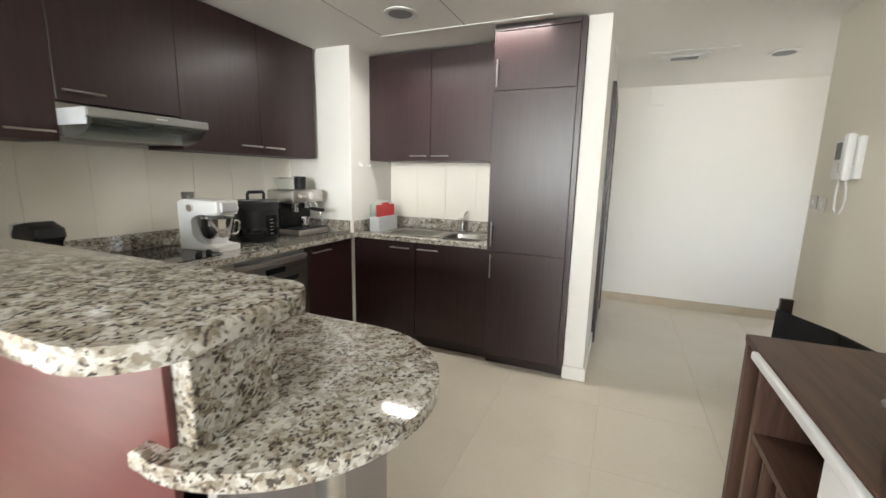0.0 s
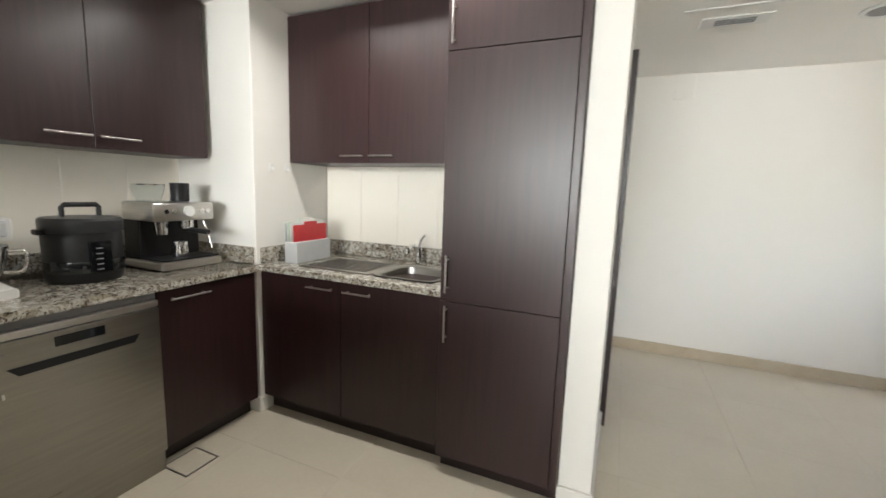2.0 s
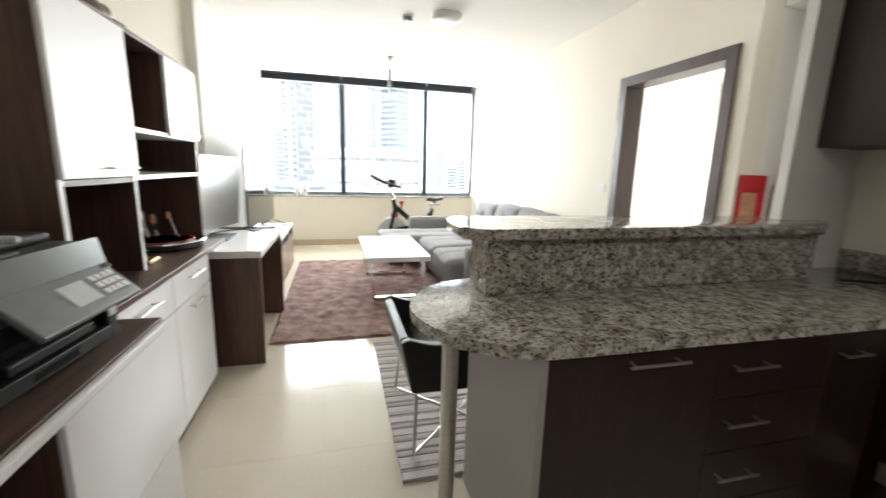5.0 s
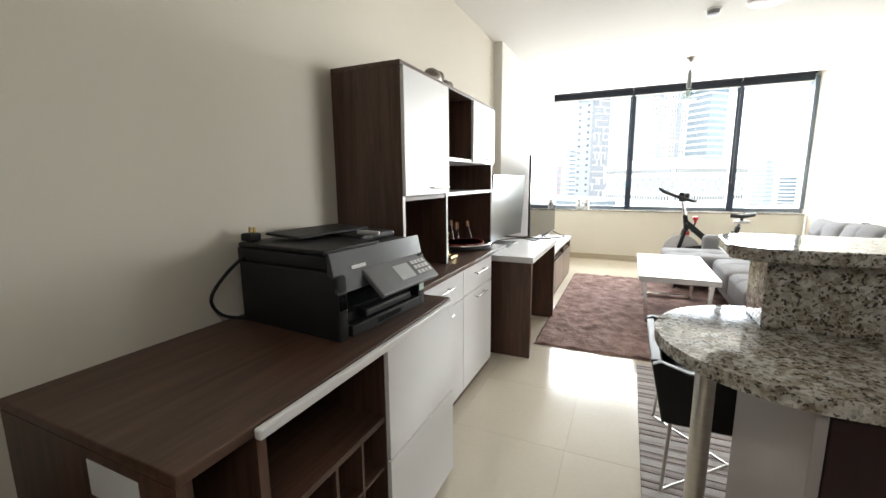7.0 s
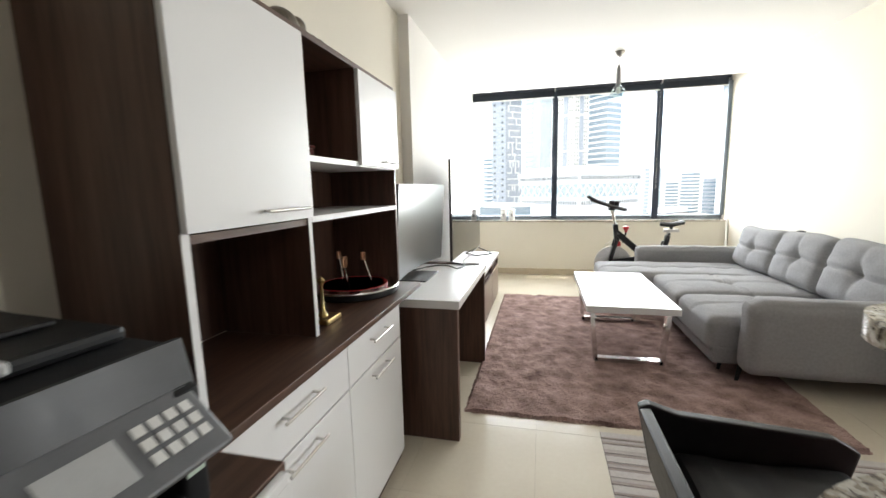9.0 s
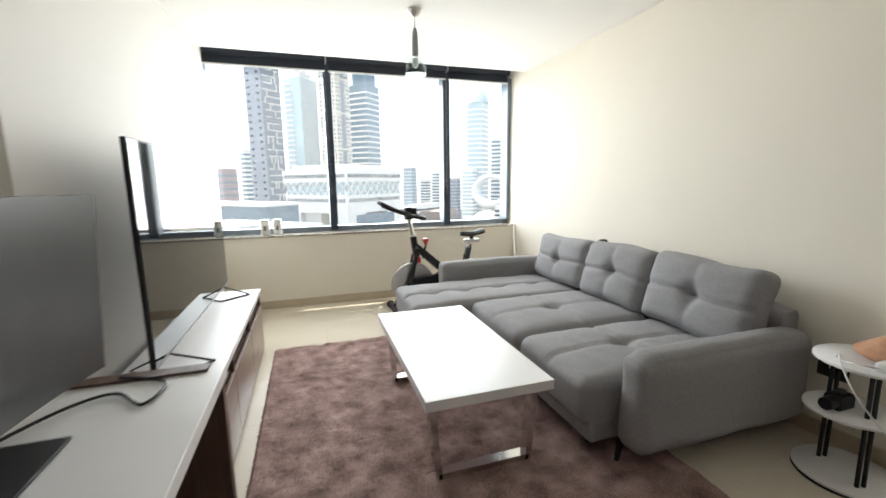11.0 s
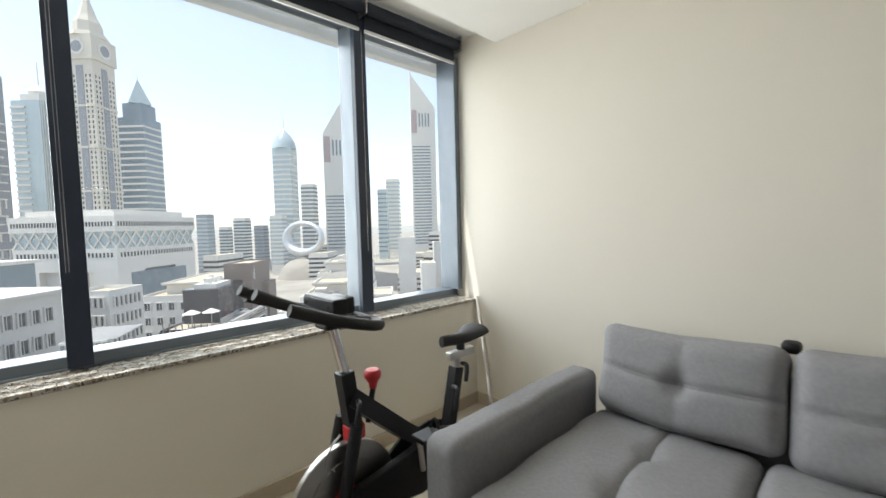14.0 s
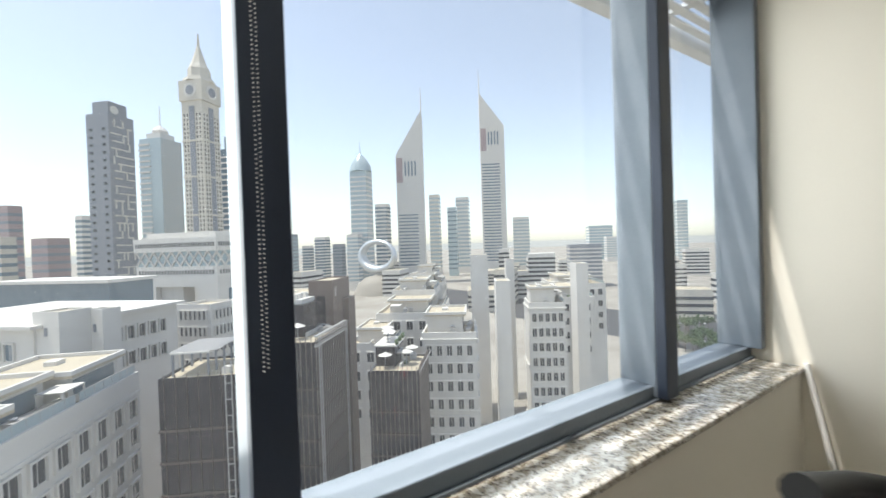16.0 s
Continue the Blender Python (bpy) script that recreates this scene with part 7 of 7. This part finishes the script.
for f in range(2):
    for i in range(nx):
        for s in (-1, 1):
            q = pose(-w / 2 + (i + 0.5) * w / nx, w / 2 - 0.3, h - 11.75, 0, s * math.degrees(math.atan2(6.5, w / nx)), 0)
            ps.append(q if f == 0 else pose(0, 0, 0, 0, 0, -90) @ q)
clones("lattice_bar", lat, t, ps)
slot = lpart("slot_window", box(-0.35, 0.35, w / 2 + 0.45, w / 2 + 0.6, 0, 1.8), "windowglass", t)
ps = []
for f in range(2):
    for i in range(34):
        q = pose(-w / 2 + 1 + i * (w - 2) / 33, 0, h - 6.5)
        ps.append(q if f == 0 else pose(0, 0, 0, 0, 0, -90) @ q)
clones("slot_window", slot, t, ps)
slot = lpart("slot_window", box(-0.35, 0.35, w / 2 - 0.1, w / 2 + 0.12, 0, 1.8), "windowglass", t)
clones("slot_window", slot, t, [pose(0, 0, 0, 0, 0, -90 * f) @ pose(-w / 2 + 2 + i * (w - 4) / 25, 0, h - 18.5) for f in range(2) for i in range(26)])

# long low glass block and white flat roofs
b = block("low_glass_block", 26, -185, 15, 46, -6.8, "cityglass", "long low blue glass office block", "building", parapet=0)
lpart("roof_slab", box(-8.5, 8.5, -24, 24, b[3], b[3] + 1.0), "concrete", b[0])
b = block("white_flat_roof_block", 18, -103, 24, 30, -8.4, "concrete", "white office block with a wide flat roof", "building", parapet=0.5, roof="concrete")
windows(b, "y", 9, 2, b[3] - 9, b[3] - 4.6, 1.2, 2.2)
windows(b, "x", 9, 2, b[3] - 9, b[3] - 4.6, 1.6, 2.4, "cityglass")
lpart("roof_slab", box(-13.2, 13.2, -16.2, 16.2, b[3] + 0.002, b[3] + 0.5), "concrete", b[0])
for x, y, top, app in ((12.8, -84.5, -6.1, 5.5), (8.3, -84.8, -6.4, 3.4)):
    b = block("stair_core", x, y, app / 1.2, app / 1.2, top, "concrete", "blank white stair core tower", "stair core", parapet=0.4, group="stair cores")
    lpart("emblem", box(b[1] / 2, b[1] / 2 + 0.1, -0.25, 0.25, b[3] - 3.4, b[3] - 2.2), "darktower", b[0])
b = block("white_grid_block", -7.5, -116, 9, 9, -10.2, "concrete", "white block with many small windows", "building")
windows(b, "x", 6, 6, b[3] - 22, b[3] - 3.5, 0.8, 2.0)
windows(b, "y", 6, 6, b[3] - 22, b[3] - 3.5, 0.8, 2.0)

# nearest stone block with roof terraces
b = block("stone_apartment_block", 13.5, -61, 24, 11, -13.4, "concrete", "pale stone block with square windows and terraces", "building", rot=66)
windows(b, "x", 4, 9, b[3] - 32, b[3] - 5.2, 1.7, 2.2, m0=0.05)
windows(b, "y", 8, 9, b[3] - 32, b[3] - 5.2, 1.75, 2.2, m0=0.02)
t = b[0]
for x0, x1, y0, y1, hh in ((-11.5, -3, -5, 3.4, 3.0), (-1.5, 6, -5.2, 2.2, 3.4), (6.5, 11.4, -5, 4.6, 2.8)):
    pv = lpart("penthouse", box(x0, x1, y0, y1, b[3] - 0.8, b[3] - 0.8 + hh), "concrete", t)
    lpart("penthouse_window", box(x0 + 0.8, x1 - 0.8, y1, y1 + 0.05, b[3] + 0.1, b[3] - 1.3 + hh), "cityglass", pv)
    lpart("penthouse_roof", box(x0 - 0.5, x1 + 0.5, y0 - 0.5, y1 + 0.7, b[3] - 0.8 + hh, b[3] - 0.5 + hh), "roof", pv)
    rim_roof(t, x0 - 0.5, x1 + 0.5, y0 - 0.5, y1 + 0.7, b[3] - 0.5 + hh)
lpart("roof_garden", box(-2.8, -1.6, 1.0, 5.0, b[3] - 0.7, b[3] - 0.55), "leaf", t, "strip of green turf")
roof_clutter(b, 3, 12)
balustrade(b, -11.6, -1.8, 5.2, b[3])
balustrade(b, -1.2, 11.6, 5.2, b[3])
for k in range(16):
    lpart("shrub", ball(B(), (-2.7 + rnd.random() * 1.0, 1.2 + k * 0.23, b[3] - 0.4), 0.22, 0.2, 0.25, 7, 5), "leaf", t)
lpart("cornice", box(-12.15, 12.15, -5.65, 5.65, b[3] - 2.6, b[3] - 2.3), "concrete", t)
floor_lines(b, b[3] - 36.0, b[3] - 3.0, 7.0, "concrete", 0.12)

# dark glass blocks with fins, and the brown tower
b = block("dark_glass_block", -4.2, -58.5, 8.4, 8.0, -11.6, "darkglass", "dark glass block with thin metal fins and roof terrace", "building", rot=62, parapet=0.3)
fins(b, "y", 8, 0, b[3] + 0.4, deep=0.12, wide=0.07)
fins(b, "x", 7, 0, b[3] + 0.4, deep=0.12, wide=0.07)
floor_lines(b, 4.0, b[3] - 0.5)
for a in (3.3, -1.4):
    ladder_mast(b, "y", a, b[3] - 42, b[3] + 1.6)
ladder_mast(b, "x", 3.2, b[3] - 42, b[3] + 1.6)
t = b[0]
balustrade(b, -4.1, 4.1, 3.7, b[3] - 0.1)
for k in range(14):
    lpart("louvre", box(-3.4 + k * 0.46, -3.2 + k * 0.46, -3.4, 1.4, b[3] + 2.42, b[3] + 2.5), "metal_rail", t)
lpart("pergola_roof", box(-3.5, 3.0, -3.4, 0.6, b[3] + 2.2, b[3] + 2.4), "concrete", t)
for x in (-3.3, -1.2, 0.9, 2.8):
    for y in (-3.2, 0.4):
        lpart("pergola_post", box(x - 0.1, x + 0.1, y - 0.1, y + 0.1, b[3] - 0.2, b[3] + 2.2), "darktower", t)
for x, y in ((-2, 2.4), (0.5, 2.8), (2.4, 2.2)):
    lpart("terrace_seat", box(x - 0.5, x + 0.5, y - 0.4, y + 0.4, b[3] - 0.2, b[3] + 0.5), "concrete", t)
b = block("dark_glass_block", -16.0, -66, 11.5, 8.5, -10.9, "darkglass", "long dark glass block with dense metal fins", "building", rot=50, parapet=0.3)
fins(b, "y", 17, 0, b[3] + 0.8, "finpale", deep=0.14, wide=0.08)
fins(b, "x", 11, 0, b[3] + 0.8, "finpale", deep=0.14, wide=0.08)
floor_lines(b, 4.0, b[3] - 0.5)
ladder_mast(b, "y", -5.0, b[3] - 42, b[3] + 0.6)
ladder_mast(b, "y", 5.2, b[3] - 42, b[3] + 0.6)
for k in range(3):
    lpart("roof_rail", box(-5.9, 5.9, 4.35 + 0.25 * k, 4.42 + 0.25 * k, b[3] - 0.3 + 0.5 * k, b[3] - 0.22 + 0.5 * k), "metal_rail", b[0])
roof_clutter(b, 8, 8, 0.36)
t = b[0]
lpart("rail", box(-5.75, 5.75, 4.2, 4.6, b[3] + 0.75, b[3] + 0.9), "metal_rail", t)
lpart("rail", box(-5.75, 5.75, 4.2, 4.6, b[3] - 0.6, b[3] - 0.45), "metal_rail", t)
ph = lpart("glass_penthouse", box(-5.2, 1.6, -3.6, 1.0, b[3] - 0.2, b[3] + 4.4), "darkglass", t)
lpart("roof_plant", box(-4.0, 0.4, -2.8, 0.2, b[3] + 4.4, b[3] + 5.0), "concrete", ph)
for x in (-3.4, -1.8, -0.4):
    lpart("roof_unit", box(x - 0.4, x + 0.4, -1.6, -0.8, b[3] + 5.0, b[3] + 5.7), "concrete", ph)
for x, y in ((2.8, 0.6), (3.6, -1.5)):
    lpart("parasol", lathe(B(), (x, y, b[3] + 1.6), [(1.1, 0), (0.05, 0.5)], 10), "concrete", t)
    lpart("parasol_pole", cyl(B(), (x, y, b[3] - 0.2), (x, y, b[3] + 1.7), 0.06, n=8), "darktower", t)
b = block("brown_hotel_tower", -22.8, -73.6, 8.6, 4.0, -3.7, "brownclad", "brown stone hotel slab with a leaf emblem", "tower", rot=52, parapet=0.3)
lpart("side_slab", box(-4.3, -0.5, 2.0, 3.0, 0, b[3] - 3.5), "brownclad", b[0])
lpart("recess", box(4.25, 4.38, -0.7, 0.7, 0, b[3] - 2.5), "darkglass", b[0], "dark vertical glass slot")
for k in range(12):
    lpart("stone_joint", box(-4.34, 4.34, -2.03, 2.03, b[3] - 3.6 - k * 3.4, b[3] - 3.54 - k * 3.4), "bronzefin", b[0])
for i in range(5):
    lf2 = lpart("emblem_leaf", ball(B(), (3.2 + 0.25 * (i % 2 * 2 - 1), 2.05, b[3] - 1.2 - i * 0.32), 0.26, 0.05, 0.12, 8, 6), "concrete", b[0])
b = block("dark_glass_block", -31.0, -64.5, 9.5, 7.8, -17.6, "darkglass", "low dark glass block with a roof terrace and parasols", "building", rot=50, parapet=0.3)
fins(b, "y", 15, 0, b[3] + 0.9, "finpale", deep=0.14, wide=0.08)
fins(b, "x", 11, 0, b[3] + 0.9, "finpale", deep=0.14, wide=0.08)
floor_lines(b, 4.0, b[3] - 0.5)
for k in range(3):
    lpart("roof_rail", box(-5.0, 5.0, 4.0 + 0.22 * k, 4.07 + 0.22 * k, b[3] - 0.2 + 0.45 * k, b[3] - 0.13 + 0.45 * k), "metal_rail", b[0])
roof_clutter(b, 12, 7, 0.34)
t = b[0]
lpart("terrace_block", box(-4.4, 1.5, -3.6, -0.4, b[3] - 0.2, b[3] + 3.0), "darkglass", t)
lpart("terrace_deck", box(-4.6, 1.8, -3.8, 0.0, b[3] + 3.0, b[3] + 3.2), "concrete", t)
for x, y, z in ((-3, -2.6, 3.2), (-0.6, -2.0, 3.2), (-2.2, 1.6, 0), (0.6, 1.2, 0), (2.6, -1.8, 0)):
    lpart("parasol", lathe(B(), (x, y, b[3] + z + 1.9), [(1.15, 0), (0.05, 0.45)], 10), "concrete", t)
    lpart("parasol_pole", cyl(B(), (x, y, b[3] + z - 0.1), (x, y, b[3] + z + 2.0), 0.06, n=8), "darktower", t)
for x in (-3.8, -1.4, 1.0):
    lpart("planter", ball(B(), (x, -0.2, b[3] + 3.6), 0.7, 0.35, 0.5, 8, 6), "leaf", t)

# white gridded hotel blocks with blank slabs
for cx, cy, app, top, rows_ in ((-47.5, -73.5, 15.6, -15.3, 8), (-74.5, -73, 12.2, -12.6, 8)):
    b = block("white_hotel_block", cx, cy, app / 1.3, app / 1.5, top, "concrete", "white hotel block with a grid of square windows", "building", rot=52, group="hotel blocks", parapet=1.0)
    windows(b, "y", 6, rows_, b[3] - 4.4 - 3.4 * (rows_ - 1), b[3] - 4.4, 1.05, 1.9, m0=0.04)
    windows(b, "x", 5, rows_, b[3] - 4.4 - 3.4 * (rows_ - 1), b[3] - 4.4, 0.95, 1.9, m0=0.04)
    pv = lpart("penthouse", box(-b[1] * 0.42, b[1] * 0.3, -b[2] * 0.42, b[2] * 0.25, b[3] - 0.9, b[3] + 2.8), "concrete", b[0])
    lpart("penthouse_window", box(-b[1] * 0.36, b[1] * 0.24, b[2] * 0.25, b[2] * 0.25 + 0.06, b[3] - 0.2, b[3] + 2.1), "windowglass", pv)
    lpart("penthouse_roof", box(-b[1] * 0.46, b[1] * 0.36, -b[2] * 0.46, b[2] * 0.32, b[3] + 2.8, b[3] + 3.1), "roof", pv)
    rim_roof(b[0], -b[1] * 0.46, b[1] * 0.36, -b[2] * 0.46, b[2] * 0.32, b[3] + 3.1)
    balustrade(b, -b[1] * 0.48, b[1] * 0.48, b[2] * 0.47, b[3] - 0.1)
    roof_clutter(b, int(cx), 7)
    for k in range(3):
        lpart("cornice", box(-b[1] / 2 - 0.3, b[1] / 2 + 0.3, -b[2] / 2 - 0.3, b[2] / 2 + 0.3, b[3] - 1.5 - 13.6 * k, b[3] - 1.2 - 13.6 * k), "concrete", b[0])
for cx, cy, app, top in ((-61.8, -73.5, 7.5, -6.8), (-91.2, -75.5, 7.3, -4.6), (-94, -121.5, 14.4, -2.6), (-116, -129, 7.8, -5.3)):
    b = block("blank_slab_tower", cx, cy, app * 0.95, app * 0.42, top, "concrete", "tall blank white concrete slab", "tower", rot=52, group="blank slabs", parapet=0.3)
    if cx > -70:
        dm = pose(1.2, b[2] / 2 + 0.02, b[3] - 3.0, 0, 45, 0)
        lpart("diamond_emblem", box(-0.5, 0.5, -0.02, 0.06, -0.5, 0.5, m=dm), "darktower", b[0])
for cx, cy, w_, d_, top in ((-55, -100, 26, 16, -14.5), (-60, -108, 16, 12, -10.6), (-78, -133, 18, 14, -11.5), (-82, -138, 10, 9, -8.8), (-102, -92, 22, 16, -15.0), (-128, -108, 26, 18, -14.0), (-40, -92, 16, 10, -19.0), (-36, -150, 40, 20, -16)):
    b = block("terraced_block", cx, cy, w_, d_, top, "concrete", "cream terraced block with flat gravel roofs", "building", rot=52, group="terraced blocks")
    windows(b, "y", max(4, int(w_ / 3)), 4, b[3] - 16, b[3] - 4.0, 1.5, 2.0, m0=0.03)
    windows(b, "x", max(3, int(d_ / 3)), 4, b[3] - 16, b[3] - 4.0, 1.5, 2.0, m0=0.03)
    lpart("upper_storey", box(-w_ * 0.35, w_ * 0.3, -d_ * 0.35, d_ * 0.25, b[3] - 0.8, b[3] + 2.0), "concrete", b[0])
    lpart("upper_roof", box(-w_ * 0.38, w_ * 0.34, -d_ * 0.38, d_ * 0.30, b[3] + 2.0, b[3] + 2.3), "roof", b[0])
    rim_roof(b[0], -w_ * 0.38, w_ * 0.34, -d_ * 0.38, d_ * 0.30, b[3] + 2.3)
    lpart("upper_window", box(-w_ * 0.32, w_ * 0.27, d_ * 0.25, d_ * 0.25 + 0.06, b[3] + 0.0, b[3] + 1.6), "cityglass", b[0])
    roof_clutter(b, int(cx * 3 + cy), 14, 0.46)
    balustrade(b, -w_ * 0.48, w_ * 0.48, d_ * 0.47, b[3] - 0.1)

# street trees far below, and more low roofs towards the horizon
rnd = random.Random(11)


def tree(x, y, s):
    t = new("street_tree")
    t.location = (x, y, GZ)
    tagged(t, "small leafy green street tree", "tree", "street trees")
    bm = cyl(B(), (0, 0, 0), (0, 0, s * 0.6), 0.18 * s / 6, 0.10 * s / 6, 8)
    for a in range(4):
        q = a * 1.7
        cyl(bm, (0, 0, s * 0.5), (math.cos(q) * s * 0.22, math.sin(q) * s * 0.22, s * 0.75), 0.08 * s / 6, 0.04 * s / 6, 6)
    lpart("trunk", bm, "brownclad", t)
    bm = B()
    for k in range(70):
        v = Vector((rnd.gauss(0, 0.2), rnd.gauss(0, 0.2), 0.78 + rnd.gauss(0, 0.11))) * s
        r = s * rnd.uniform(0.05, 0.10)
        mt = Matrix.Translation(v) @ Euler((rnd.random() * 6, rnd.random() * 6, 0)).to_matrix().to_4x4() @ Matrix.Diagonal((r, r, r * 0.45, 1))
        bmesh.ops.create_icosphere(bm, subdivisions=1, radius=1, matrix=mt)
    lpart("crown", bm, "leaf", t)
    return t


first = tree(-235, -118, 9)
for k in range(42):
    x = rnd.uniform(-300, -215)
    y = -145 + (x + 300) * 0.62 + rnd.uniform(-26, 26)
    c = copy_thing(first, pose(x, y, GZ, 0, 0, rnd.uniform(0, 360)))
for k in range(46):
    a, D = radians(rnd.uniform(196, 282)), rnd.uniform(260, 900)
    cx, cy = D * math.cos(a), -4.7 + D * math.sin(a)
    if -310 < cx < -215 and cy > -260:
        continue
    hh = rnd.uniform(16, 46)
    b = block("low_block", cx, cy, rnd.uniform(18, 46), rnd.uniform(14, 34), GZ + hh, rnd.choice(("concrete", "concrete", "limestone")), "low pale city block with window bands", "building", group="low city blocks", parapet=0.6, rot=rnd.choice((45, 52, 38)))
    bands(b, 3.5, hh - 2.5, max(3, int(hh / 6)), 0.45, "windowglass")


def car(x, y, turn, mat):
    t = new("parked_car")
    t.matrix_world = pose(x, y, GZ + 0.05, 0, 0, turn)
    tagged(t, "small pale car on the avenue far below", "car", "cars below")
    lpart("body", box(-2.1, 2.1, -0.9, 0.9, 0.3, 0.9, bev=0.15), mat, t)
    lpart("cabin", box(-1.2, 1.0, -0.8, 0.8, 0.9, 1.45, bev=0.2), "darkglass", t)
    for sx in (-1.3, 1.3):
        for sy in (-0.9, 0.9):
            lpart("wheel", cyl(B(), (sx, sy - 0.1, 0.32), (sx, sy + 0.1, 0.32), 0.32, n=12), "rubber", t)
    return t


c1 = car(-262, -122, 92, "white")
for k in range(26):
    copy_thing(c1, pose(-318 + (k % 5) * 13, -175 + (k // 5) * 19 + (k % 3) * 5, GZ + 0.05, 0, 0, 90 + (k % 2) * 180))

# ---- floor tiles ----
share = {}
for i in range(17):
    for j in range(-1, 19):
        x0, y0 = -6.55 + i * 0.6, max(-5.358, -5.284 + j * 0.6)
        x1, y1 = min(x0 + 0.5993, 3.04), min(-5.284 + j * 0.6 + 0.5993, 5.02)
        if x1 - x0 < 0.02 or y1 - y0 < 0.02 or (x0 < -3.7 and not -3.7 < y0 < -0.2) or (x0 > 1.1 and y0 < 3.0):
            continue
        key = (round(x1 - x0, 4), round(y1 - y0, 4))
        if key not in share:
            bm = bx(B(), 0, key[0], 0, key[1], -0.003, 0.0)
            for v in bm.verts:
                if v.co.z > -0.001:
                    v.co.x += 0.0002 if v.co.x < 0.1 else -0.0002
                    v.co.y += 0.0002 if v.co.y < 0.1 else -0.0002
            bmesh.ops.recalc_face_normals(bm, faces=bm.faces)
            me = bpy.data.meshes.new("tile")
            bm.to_mesh(me)
            bm.free()
            me.materials.append(M["tile"])
            share[key] = me
        ob = new("tile", share[key])
        ob.parent = floor
        ob.location = (x0, y0, 0)
